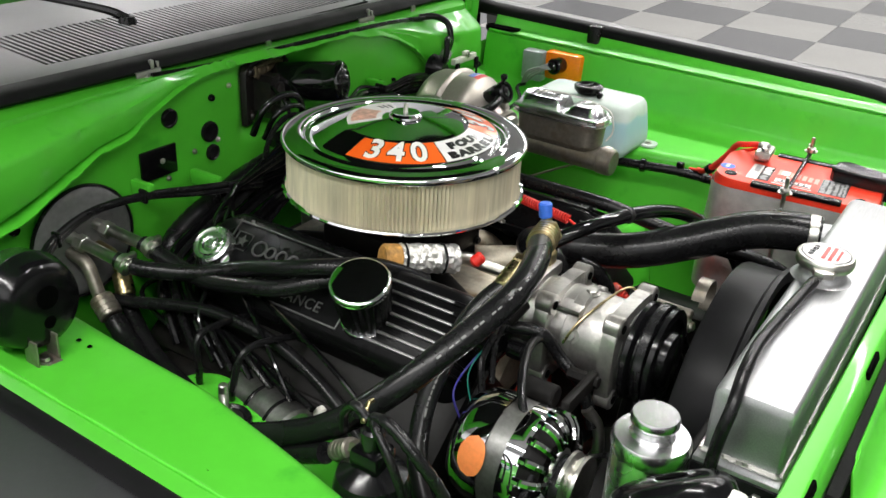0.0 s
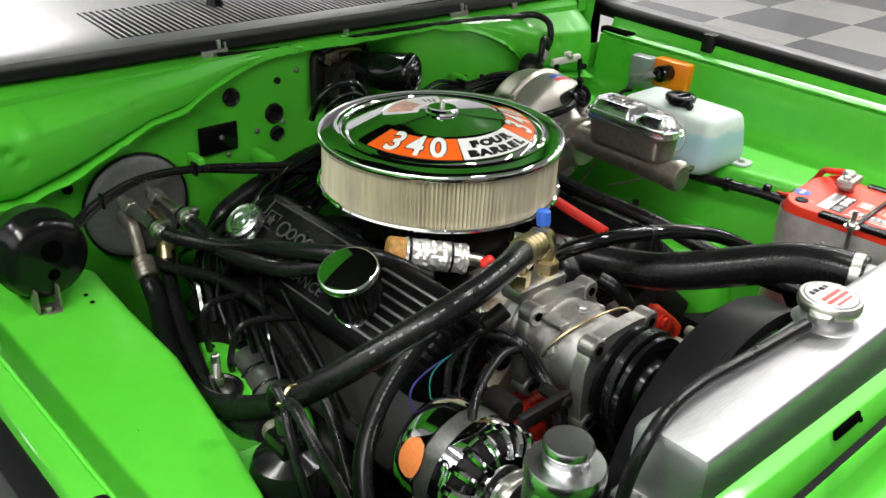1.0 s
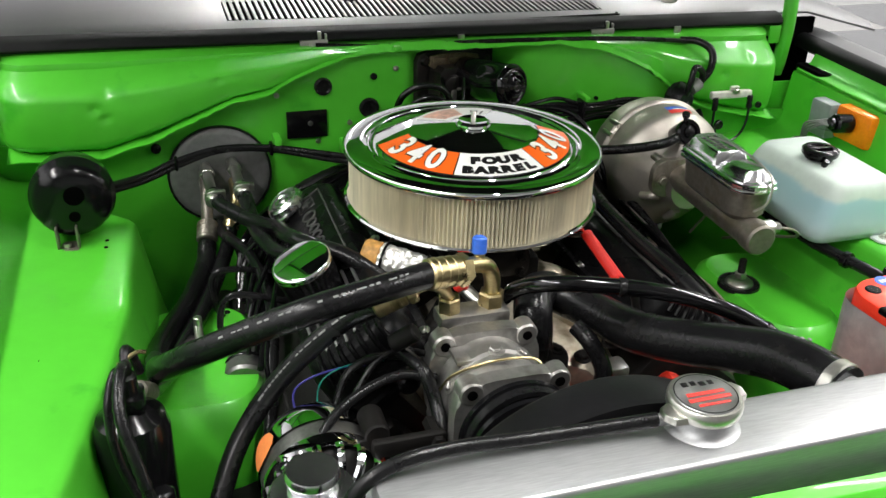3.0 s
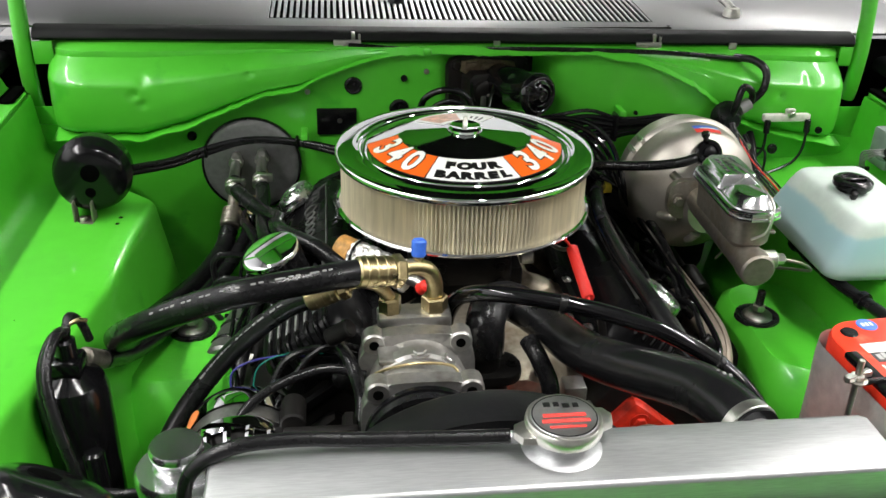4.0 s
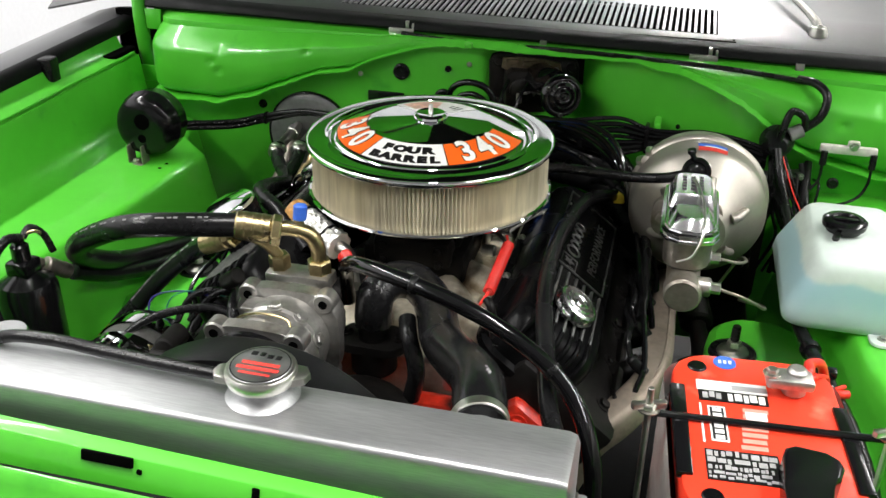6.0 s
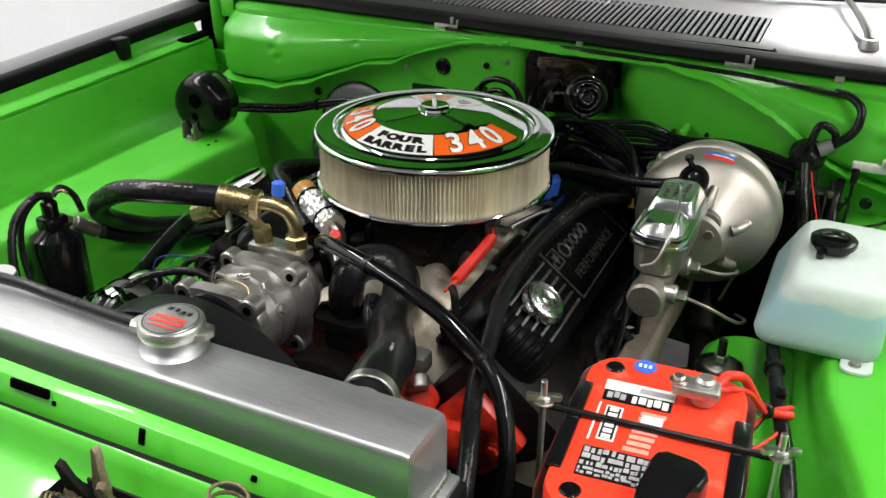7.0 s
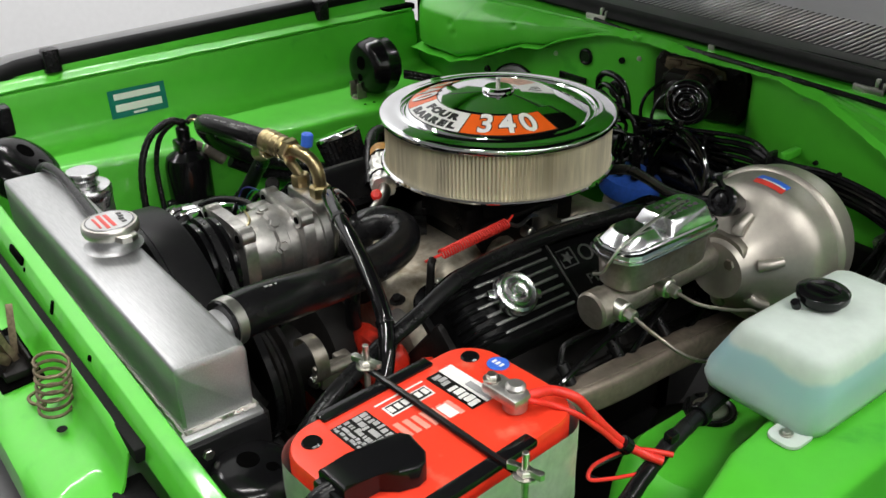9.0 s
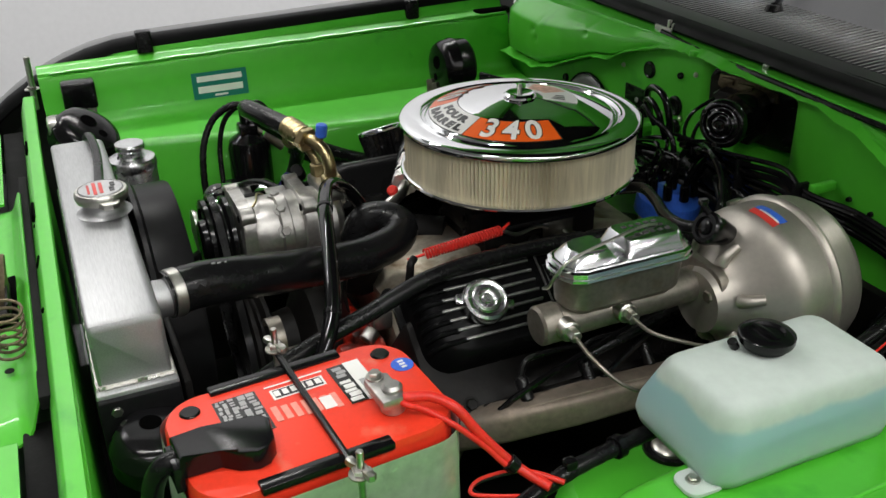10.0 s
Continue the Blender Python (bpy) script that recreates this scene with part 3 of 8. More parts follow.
part("cowl_plenum", sheet(B(), rows, (0, 0.003, 0)), GREEN, car, "lime green bulged cowl side with an uneven seam")
t = B()
loops = []
for x in np.linspace(XL + 0.01, XR - 0.01, 220):
    nz = seam(x) + 0.0045 * noise.noise(Vector((x * 18, 3, 0))) + 0.0026 * noise.noise(Vector((x * 85, 3, 0)))
    ly = 0.0150 + 0.003 * noise.noise(Vector((x * 45, 9, 0))) + 0.0015 * noise.noise(Vector((x * 130, 9, 0)))
    y0 = min(0.335, fire_y(x, 0.75)) + 0.003
    ly = max(ly, y0 - (0.334 - bulge(x)) + 0.0065 + 0.002 * noise.noise(Vector((x * 45, 9, 0))))
    loops.append([(x, y0 - dy, bz(x, nz + dz)) for dy, dz in ((0.0, 0.010), (ly * 0.82, 0.0024), (ly, 0.0008), (ly, -0.0010), (ly - 0.002, -0.0020), (0.002, -0.0026), (0.0, -0.005))])
loft(t, loops)
part("firewall_seam", t, GREEN, car, angle=50)
for nx, nz in ((-0.262, 0.908), (-0.02, 0.972)):
    t = B()
    box(t, (nx, fire_y(nx, 0.75) - 0.010, bz(nx, nz)), (0.013, 0.012, 0.010), 0.003)
    part("seam_tab", t, GREEN, firewall)
# blanking plate and screws of the firewall; black discs for the shade in its holes
for (hx, hz, hr, nm) in ((-0.144, 0.911, 0.0145, "hole_disc"), (-0.066, 0.870, 0.0165, "hole_disc"), (-0.062, 0.834, 0.013, "hole_disc"), (-0.418, 0.822, 0.008, "hole_disc"),
                         (-0.058, 0.924, 0.0055, "hole_disc"), (0.345, 0.872, 0.0036, "hole_disc"), (0.385, 0.868, 0.0036, "hole_disc"), (0.68, 0.845, 0.006, "hole_disc"), (0.60, 0.81, 0.009, "hole_disc")):
    y = fire_y(hx, hz)
    if hx > 0.5:
        y = 0.292
    t = B()
    lathe(t, [(0, 0.004), (hr * 0.7, 0.004), (hr * 0.82, 0.0055), (hr, 0.004), (hr * 1.05, 0.0)], pose(hx, y, bz(hx, hz), 90), 20)
    part(nm, t, RUBBER, firewall, "black disc standing for the dark of a firewall hole")
t = B()
box(t, (-0.173, 0.332, 0.851), (0.068, 0.005, 0.047), 0.0015)
plate = part("blanking_plate", t, BLACK, firewall, "square black blanking plate")
# black plate added over the lower firewall in place of the shade there
t = B()
for (px, pw, pz, ph) in ((0.36, 0.30, 0.66, 0.25),):
    slab(t, rounded(pw, ph, 0.04, 5), 0.0, 0.012, 0.003, pose(px, 0.305, pz, 90) @ pose(0, 0, 0, 8))
part("firewall_shade_plate", t, DARK, firewall, "black plate added for the shade on the driver's lower firewall")
for (sx, sz) in ((-0.221, 0.900), (-0.10, 0.846), (-0.05, 0.853), (-0.155, 0.817), (-0.02, 0.936)):
    part("screw", bolt(B(), (sx, fire_y(sx, sz) - 0.001, bz(sx, sz)), (0, -1, 0), 0.0032, 0.003), STEEL, firewall)
part("screw", bolt(B(), (-0.168, 0.329, 0.853), (0, -1, 0), 0.003, 0.002), STEEL, firewall)

# core support rail, latch tray and front closing panels
t = B()
loops = []
for x in np.linspace(-0.60, 0.71, 24):
    w = 0.03 * (x / 0.6)
    yb = -0.652 - 0.012 * (x + 0.6) / 1.3
    zt = bz(x, 0.8685) - 0.006 * (x / 0.6)
    loops.append([(x, yb, zt - 0.004), (x, yb - 0.002, zt), (x, yb - 0.0165, zt), (x, yb - 0.0185, zt - 0.0015), (x, yb - 0.0255, zt - 0.024), (x, yb - 0.0275, zt - 0.034), (x, yb - 0.0245, zt - 0.034), (x, yb - 0.020, zt - 0.020), (x, yb - 0.004, zt - 0.006)])
loft(t, loops)
rail = part("radiator_support_rail", t, GREEN, car, "lime green radiator support rail with slots")
# slots are black blocks set in for the shade inside them
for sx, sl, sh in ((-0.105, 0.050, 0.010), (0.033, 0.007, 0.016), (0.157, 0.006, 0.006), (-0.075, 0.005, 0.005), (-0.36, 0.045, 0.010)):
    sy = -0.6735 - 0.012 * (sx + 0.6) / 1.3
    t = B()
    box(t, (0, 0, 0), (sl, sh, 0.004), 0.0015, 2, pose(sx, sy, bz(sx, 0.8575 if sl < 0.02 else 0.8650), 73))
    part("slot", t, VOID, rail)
rows = []
for x in np.linspace(-0.250, 0.292, 25):
    e = max(0.0, (x - 0.262) / 0.03) + max(0.0, (-0.225 - x) / 0.025)
    prof = [(-0.6945, 0.848), (-0.6975, 0.846), (-0.702, 0.835), (-0.7075, 0.819), (-0.714, 0.809), (-0.724, 0.8045), (-0.745, 0.801), (-0.768, 0.795), (-0.778, 0.785), (-0.782, 0.765)]
    dish = 0.004 * math.exp(-((x - 0.152) / 0.05) ** 2)
    rows.append([(x + (0.02 if x > 0 else -0.12 * (x / -0.285) ** 3) * (k / 9.0), y, bz(x, z) - 0.012 * e - (dish if 2 < k < 8 else 0)) for k, (y, z) in enumerate(prof)])
tray = part("latch_panel", sheet(B(), rows, (0, 0.001, -0.003)), GREEN, car, "lime green hood latch panel")
# black sheet laid over the panel as the shade of its opening
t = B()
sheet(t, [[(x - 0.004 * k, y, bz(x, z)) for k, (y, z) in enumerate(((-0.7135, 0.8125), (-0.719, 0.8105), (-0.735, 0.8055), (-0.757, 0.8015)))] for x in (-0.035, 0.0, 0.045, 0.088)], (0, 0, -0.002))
part("latch_opening_shade", t, VOID, tray)
# black disc for the shade in the spring's hole
part("spring_hole_shade", lathe(B(), [(0, 0.0008), (0.005, 0.0008), (0.0055, 0)], pose(0.182, -0.727, 0.8045), 14), GREYPAD, tray)
t = B()
for x0, x1 in ((-0.86, 0.97),):
    box(t, ((x0 + x1) / 2, -0.90, 0.52), (x1 - x0, 0.03, 0.50), 0.01)
    box(t, ((x0 + x1) / 2, -0.80, 0.70), (x1 - x0 - 0.3, 0.20, 0.02), 0.006)
part("front_panel", t, SATIN, car)
t = B()
box(t, (MID, -0.60, 0.37), (1.25, 0.10, 0.07), 0.02)
# wide black plate added for the shade under the bay
box(t, (MID, -0.1, 0.31), (1.3, 1.3, 0.02), 0.004)
part("cross_member_and_shade_plate", t, DARK, car)
t = B()
box(t, (MID, -0.664, 0.66), (1.26, 0.006, 0.36), 0.002)
part("support_panel", t, GREEN, car)
# black strip for the shade in the gap ahead of the rail
part("rail_gap_shade", box(B(), (0.0, -0.690, 0.836), (0.62, 0.012, 0.016), 0.002), GREYPAD, car)
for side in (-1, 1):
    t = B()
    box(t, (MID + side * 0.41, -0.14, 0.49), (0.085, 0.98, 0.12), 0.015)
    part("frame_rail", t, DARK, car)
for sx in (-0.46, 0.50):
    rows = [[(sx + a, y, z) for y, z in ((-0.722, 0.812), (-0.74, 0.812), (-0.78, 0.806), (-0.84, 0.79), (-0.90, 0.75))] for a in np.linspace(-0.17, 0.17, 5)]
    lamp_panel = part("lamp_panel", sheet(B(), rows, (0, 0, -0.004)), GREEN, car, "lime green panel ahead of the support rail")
    # black block for the shade of the opening behind the panel
    part("panel_opening_shade", box(B(), (sx - 0.03, -0.703, 0.79), (0.38, 0.034, 0.012), 0.003), GREYPAD, lamp_panel)
# small holes, as black discs for their shade, and studs on the passenger ledge
for (hx, hy) in ((-0.497, 0.103), (-0.498, 0.082), (-0.570, -0.183), (-0.611, -0.272)):
    t = B()
    lathe(t, [(0, 0.0006), (0.0028, 0.0006), (0.0032, 0)], pose(hx, hy, bz(hx, 0.7805)), 12)
    part("drain_hole_shade", t, VOID, car)

# front wheels
for sx in (-0.70, 0.81):
    t = B()
    lathe(t, [(0.18, -0.095), (0.25, -0.10), (0.30, -0.085), (0.32, -0.05), (0.32, 0.05), (0.30, 0.085), (0.25, 0.10), (0.18, 0.095)], pose(sx, -0.12, 0.32, 0, 90, 0), 40)
    tyre = part("tyre", t, RUBBER, car)
    t = B()
    lathe(t, [(0, -0.06), (0.06, -0.06), (0.15, -0.08), (0.19, -0.095), (0.19, 0.095), (0.15, 0.08), (0.06, 0.06), (0, 0.06)], pose(sx, -0.12, 0.32, 0, 90, 0), 32)
    part("rim", t, STEEL, tyre)

# raised hood: green frame inside, insulation in the middle, satin black skin
HA = radians(45)
hm = Matrix.Translation((MID, 0.47, 1.112)) @ Matrix.Rotation(-HA, 4, "X")
t = B()
slab(t, rounded(1.52, 1.20, 0.06, 5, 0, -0.60), -0.004, 0.012, 0.004, hm)
hood = part("hood", t, SATIN, car, "raised satin black hood with a green underside")
t = B()
for c, s in (((0, -0.06, -0.02), (1.46, 0.12, 0.03)), ((0, -1.12, -0.02), (1.46, 0.14, 0.03)), ((-0.66, -0.6, -0.02), (0.15, 0.94, 0.03)), ((0.66, -0.6, -0.02), (0.15, 0.94, 0.03))):
    box(t, c, s, 0.01, 2, hm)
part("hood_frame", t, GREEN, hood)
t = B()
box(t, (0, -0.59, -0.009), (1.16, 0.92, 0.008), 0.003, 2, hm)
part("hood_liner", t, GREEN, hood)
t = B()
slab(t, [(-0.13, -0.115), (0.13, -0.115), (0.17, -0.27), (0.56, -0.30), (0.56, -1.0), (-0.56, -1.0), (-0.56, -0.30), (-0.17, -0.27)], -0.040, -0.014, 0.003, hm)
part("hood_pad", t, GREYPAD, hood, "black insulation pad")
# windscreen
t = B()
rows = [[(MID + 0.70 * u * (1 - 0.12 * k), 0.80 + 0.62 * k, 1.03 + 0.42 * k) for k in np.linspace(0, 1, 4)] for u in np.linspace(-1, 1, 9)]
sheet(t, rows, (0, 0.004, -0.006))
screen = part("windscreen", t, GLASS, car)
t = B()
tube(t, [(MID - 0.71, 0.805, 1.028), (MID - 0.35, 0.79, 1.036), (MID, 0.787, 1.04), (MID + 0.35, 0.79, 1.036), (MID + 0.71, 0.805, 1.02)], 0.009, 10, 6)
part("windscreen_trim", t, CHROME, screen)
# wipers
for pv, tip in (((-0.06, 0.515, 1.005), (-0.20, 0.78, 1.04)), ((0.555, 0.455, 0.998), (0.49, 0.70, 1.025))):
    t = B()
    pv, tip = Vector(pv), Vector(tip)
    lathe(t, [(0.016, 0), (0.016, 0.008), (0.012, 0.018), (0, 0.02)], Matrix.Translation(pv), 20)
    d = (tip - pv)
    tube(t, [pv + Vector((0, 0, 0.014)), pv + d * 0.12 + Vector((0, 0, 0.022)), pv + d * 0.5 + Vector((0, 0, 0.022)), tip + Vector((0, 0, 0.012))], (0.0085, 0.004), 8, 6)
    arm = part("wiper_arm", t, BLACK if pv.x < 0.2 else STEEL, car)
    t = B()
    sd = Vector((-d.y, d.x, 0)).normalized()
    tube(t, [tip - sd * 0.2, tip, tip + sd * 0.2], 0.005, 6, 4)
    part("wiper_blade", t, RUBBER, arm)
# seal clips on the cowl
for cx, w in ((-0.152, 0.046), (0.103, 0.012), (0.372, 0.046), (0.525, 0.014)):
    t = B()
    z = bz(cx, 0.972)
    box(t, (cx, 0.361, z), (w, 0.0025, 0.017), 0.0008)
    box(t, (cx, 0.366, z + 0.0085), (w, 0.012, 0.002), 0.0008)
    if w > 0.02:
        box(t, (cx + w * 0.22, 0.366, z + 0.014), (0.006, 0.006, 0.016), 0.001)
        box(t, (cx + w * 0.45, 0.366, z + 0.012), (0.004, 0.006, 0.012), 0.001)
        bolt(t, (cx - w * 0.1, 0.3597, z), (0, -1, 0), 0.003, 0.002)
    part("seal_clip", t, STEEL, car, "bright metal seal clip")
# washer hose along the cowl
t = B()
tube(t, [(-0.15, 0.357, 0.976), (-0.05, 0.350, 0.971), (0.03, 0.335, 0.974), (0.12, 0.322, 0.978), (0.2, 0.318, 0.978), (0.3, 0.318, 0.975), (0.40, 0.328, 0.968), (0.47, 0.334, 0.961), (0.53, 0.335, 0.955)], 0.0042, 8, 6)
solo("washer_hose", t, RUBBER, "thin black washer hose clipped along the cowl", "hose")
t = B()
tube(t, [(0.525, 0.345, 0.955), (0.548, 0.322, 0.957), (0.566, 0.302, 0.944), (0.562, 0.290, 0.915), (0.54, 0.282, 0.895), (0.527, 0.28, 0.888)], 0.0068, 10, 6)
hs = solo("wiring_loom", t, RUBBER, "black sheathed loom dropping from the cowl", "cable")
t = B()
tube(t, [(0.536, 0.281, 0.892), (0.518, 0.276, 0.883)], 0.0115, 10, 2)
part("end_sleeve", t, LINT, hs)

# ---- air cleaner ----
def lid_z(r):
    return float(np.interp(r, [0.0, 0.02, 0.088, 0.136, 0.14], [0.9580, 0.9565, 0.9495, 0.9345, 0.932]))


ac = thing("air_cleaner", (0, 0, 0.84), "round chrome air cleaner with a pleated filter and orange decal", "air cleaner")
t = B()
prof = [(0.0, lid_z(0) + 0.0004), (0.02, lid_z(0.02)), (0.05, lid_z(0.05)), (0.082, lid_z(0.082)), (0.088, lid_z(0.088)), (0.11, lid_z(0.11)), (0.134, lid_z(0.134)), (0.1385, 0.9325), (0.1405, 0.9295), (0.1425, 0.9295), (0.1445, 0.9335), (0.1465, 0.9345), (0.1485, 0.9335),
        (0.151, 0.9322), (0.156, 0.9326), (0.162, 0.9327), (0.168, 0.9326), (0.1735, 0.9322), (0.1765, 0.931), (0.178, 0.9288), (0.178, 0.9245), (0.1768, 0.9225), (0.175, 0.9235), (0.1745, 0.925), (0.168, 0.926), (0.0, 0.928)]
lid = part("lid", lathe(B(), prof, None, 128), CHROME, ac, "polished chrome lid", angle=50)
t = B()
n = 190
rings = []
for z in np.linspace(0.854, 0.9255, 3):
    ring = []
    for k in range(2 * n):
        a = math.pi * k / n
        r = 0.1708 if k % 2 else 0.1655
        r += 0.0009 * noise.noise(Vector((math.cos(a) * 9, math.sin(a) * 9, z * 20)))
        aa = a + 0.006 * noise.noise(Vector((a * 6, z * 60, 0)))
        ring.append((r * math.cos(aa), r * math.sin(aa), z))
    rings.append(ring)
loft(t, rings)
part("filter_element", t, PAPER, ac, "pale pleated paper filter element", angle=20)
t = B()
lathe(t, [(0.1735, 0.8565), (0.1765, 0.8555), (0.1780, 0.8530), (0.1770, 0.8508), (0.1720, 0.8500), (0.166, 0.8505), (0.160, 0.8530), (0.1735, 0.8565)], None, 96)
pan = part("base_pan", t, CHROME, ac, "thin chrome rim of the base pan")
t = B()
lathe(t, [(0.171, 0.8502), (0.160, 0.846), (0.12, 0.836), (0.085, 0.822), (0.075, 0.822), (0.075, 0.835), (0.16, 0.852)], None, 72)
part("pan_underside", t, DARK, pan, "black underside of the base pan")
t = B()
lathe(t, [(0.024, lid_z(0.02) + 0.0003), (0.0235, lid_z(0.02) + 0.0035), (0.02, 0.9630), (0.012, 0.9615), (0.006, 0.9615), (0.0, 0.9615)], None, 32)
nut = part("wing_nut", t, CHROME, ac)
t = B()
cyl(t, (0, 0, 0.956), (0, 0, 0.975), 0.0032, 12, 0.0006)
for k in range(9):
    lathe(t, [(0.0032, -0.0006), (0.0036, 0), (0.0032, 0.0006)], pose(0, 0, 0.962 + 0.0014 * k), 12)
part("stud", t, STEEL, nut)


def sector(bm, r0, r1, a0, a1, lift, n=20, nr=5):
    rows = []
    for i in range(nr + 1):
        r = r0 + (r1 - r0) * i / nr
        rows.append([(r * math.cos(radians(a0 + (a1 - a0) * k / n)), r * math.sin(radians(a0 + (a1 - a0) * k / n)), lid_z(r) + lift) for k in range(n + 1)])
    return sheet(bm, rows, (0, 0, -0.0004))


A0, A1, A2, A3 = -181, -119.5, -65, -3
part("decal_edge", sector(B(), 0.0900, 0.1345, A0 - 1.0, A3 + 1.0, 0.0006), INK, lid, "black decal edge")
part("decal_panel", sector(B(), 0.0915, 0.1330, A0, A1 - 0.6, 0.0010), ORANGE, lid, "orange decal panel")
part("decal_panel", sector(B(), 0.0915, 0.1330, A2 + 0.6, A3, 0.0010), ORANGE, lid, "orange decal panel")
part("decal_panel", sector(B(), 0.0915, 0.1330, A1 + 0.3, A2 - 0.3, 0.0010), WHITE, lid, "white decal panel")
SLOPE = math.degrees(math.atan(0.017 / 0.05))


def on_lid(a, r, lift):
    """A pose on the lid's cone, its x along the circle and its y towards the middle."""
    return pose(0, 0, 0, 0, 0, a + 90) @ Matrix.Translation((0, -r, lid_z(r) + lift)) @ pose(0, 0, 0, SLOPE)


for mid in ((A0 + A1) / 2, (A2 + A3) / 2):
    outline, fill = B(), B()
    for k, ch in enumerate("340"):
        m = on_lid(mid + (k - 1) * 15.6, 0.1120, 0.0012) @ Matrix.Diagonal((0.84, 1.03, 1, 1))
        merge(outline, letters(ch, 0.054, m, 0.0001, 0.0030))
        merge(fill, letters(ch, 0.054, on_lid(mid + (k - 1) * 15.6, 0.1120, 0.0016) @ Matrix.Diagonal((0.84, 1.03, 1, 1)), 0.0001, 0.0014))
    part("number_outline", outline, INK, lid)
    part("number", fill, WHITE, lid, "white numerals 340")
mid = (A1 + A2) / 2
for word, r, size, step in (("FOUR", 0.1055, 0.0170, 10.2), ("BARREL", 0.1235, 0.0170, 7.9)):
    fill = B()
    for k, ch in enumerate(word):
        merge(fill, letters(ch, size, on_lid(mid + (k - (len(word) - 1) / 2) * step, r, 0.0014) @ Matrix.Diagonal((1.4, 1, 1, 1)), 0.0001, 0.0014))
    part("lettering", fill, INK, lid, "black lettering")
# second sticker on the far side of the lid
part("decal_panel", sector(B(), 0.034, 0.084, 52, 142, 0.0008), WHITE, lid, "pale sticker with worn print")
t = B()
sector(t, 0.042, 0.078, 92, 136, 0.0012)
part("print", t, material("brown_print", (0.62, 0.36, 0.27), 0.4, vary=0.4, big=50, small=160), lid)
t = B()
for a in (58, 65, 72):
    sector(t, 0.046 + 0.0005 * (a - 58), 0.066, a, a + 3.0, 0.0012, 3)
part("print", t, INK, lid)

# ---- carburettor and intake ----
carb = thing("carburettor", (0, 0, 0.72), "grimy dark four barrel carburettor under the air cleaner", "carburettor")
t = B()
box(t, (0, 0, 0.766), (0.15, 0.19, 0.05), 0.008)
box(t, (0, 0, 0.80), (0.125, 0.16, 0.05), 0.012)
lathe(t, [(0.06, 0), (0.06, 0.02), (0.052, 0.02), (0.052, 0)], pose(0, 0, 0.812), 32)
part("body", t, DARK, carb)
for y in (-0.085, 0.085):
    t = B()
    box(t, (0, y, 0.79), (0.115, 0.045, 0.045), 0.012)
    for sx in (-0.04, 0.04):
        bolt(t, (sx, y - 0.0225 if y < 0 else y + 0.0225, 0.80), (0, -1 if y < 0 else 1, 0), 0.005)
        bolt(t, (sx, y - 0.0225 if y < 0 else y + 0.0225, 0.778), (0, -1 if y < 0 else 1, 0), 0.005)
    part("float_bowl", t, DARK, carb)
t = B()
box(t, (0, 0, 0.735), (0.16, 0.22, 0.012), 0.003)
for sx in (-0.065, 0.065):
    for sy in (-0.095, 0.095):
        bolt(t, (sx, sy, 0.741), (0, 0, 1), 0.006)
part("flange", t, IRON, carb)
t = B()
box(t, (0.088, 0.02, 0.775), (0.004, 0.05, 0.03), 0.001)
tube(t, [(0.092, 0.0, 0.785), (0.11, -0.03, 0.80), (0.13, -0.07, 0.805), (0.135, -0.095, 0.817)], 0.003, 6, 5)
cyl(t, (0.08, 0.03, 0.77), (0.12, 0.03, 0.77), 0.004, 10)
cyl(t, (0.085, -0.02, 0.765), (0.105, -0.02, 0.765), 0.009, 14, 0.002)
part("throttle_linkage", t, STEEL, carb)
t = B()
tube(t, [(0.20, 0.10, 0.80), (0.15, 0.07, 0.79), (0.115, 0.03, 0.775)], 0.0035, 8, 6)
part("throttle_cable", t, STEEL, carb)
t = B()
helix(t, (0.134, -0.212, 0.808), (0.138, -0.10, 0.821), 0.0066, 0.00135, 27)
helix_ends = [((0.134, -0.212, 0.808), (0.128, -0.235, 0.802)), ((0.138, -0.10, 0.821), (0.132, -0.085, 0.826))]
for a, b in helix_ends:
    cyl(t, a, b, 0.002, 8)
lever = B()
tube(lever, [(0.135, -0.228, 0.806), (0.142, -0.236, 0.802), (0.146, -0.240, 0.785), (0.150, -0.246, 0.762)], 0.0055, 10, 5)
box(lever, (0.152, -0.248, 0.757), (0.026, 0.02, 0.006), 0.002)
part("spring_bracket", lever, DARK, carb)
solo("return_spring", t, REDWIRE, "bright red throttle return spring", "spring")

intake = thing("intake_manifold", (0, 0, 0.62), "stained cast aluminium intake manifold", "intake manifold")
t = B()
loops = []
for y, w, zt in ((-0.25, 0.11, 0.715), (-0.22, 0.13, 0.735), (-0.12, 0.15, 0.742), (0.10, 0.15, 0.742), (0.20, 0.12, 0.725), (0.23, 0.10, 0.70)):
    loops.append([(-w, y, zt - 0.10), (-w - 0.01, y, zt - 0.05), (-w * 0.75, y, zt - 0.012), (-w * 0.5, y, zt), (w * 0.5, y, zt), (w * 0.75, y, zt - 0.012), (w + 0.01, y, zt - 0.05), (w, y, zt - 0.10)])
loft(t, loops)
part("plenum", t, INTAKE, intake)
for side in (-1, 1):
    for y in (-0.17, -0.07, 0.05, 0.15):
        t = B()
        tube(t, [(side * 0.05, y * 0.6, 0.735), (side * 0.10, y, 0.735), (side * 0.15, y, 0.705), (side * 0.18, y, 0.67)], (0.026, 0.024), 12, 5)
        # same casting, but the passenger's runners are coloured black for shade
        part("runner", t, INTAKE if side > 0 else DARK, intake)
t = B()
cyl(t, (-0.004, -0.262, 0.70), (-0.004, -0.262, 0.742), 0.030, 24, 0.004)
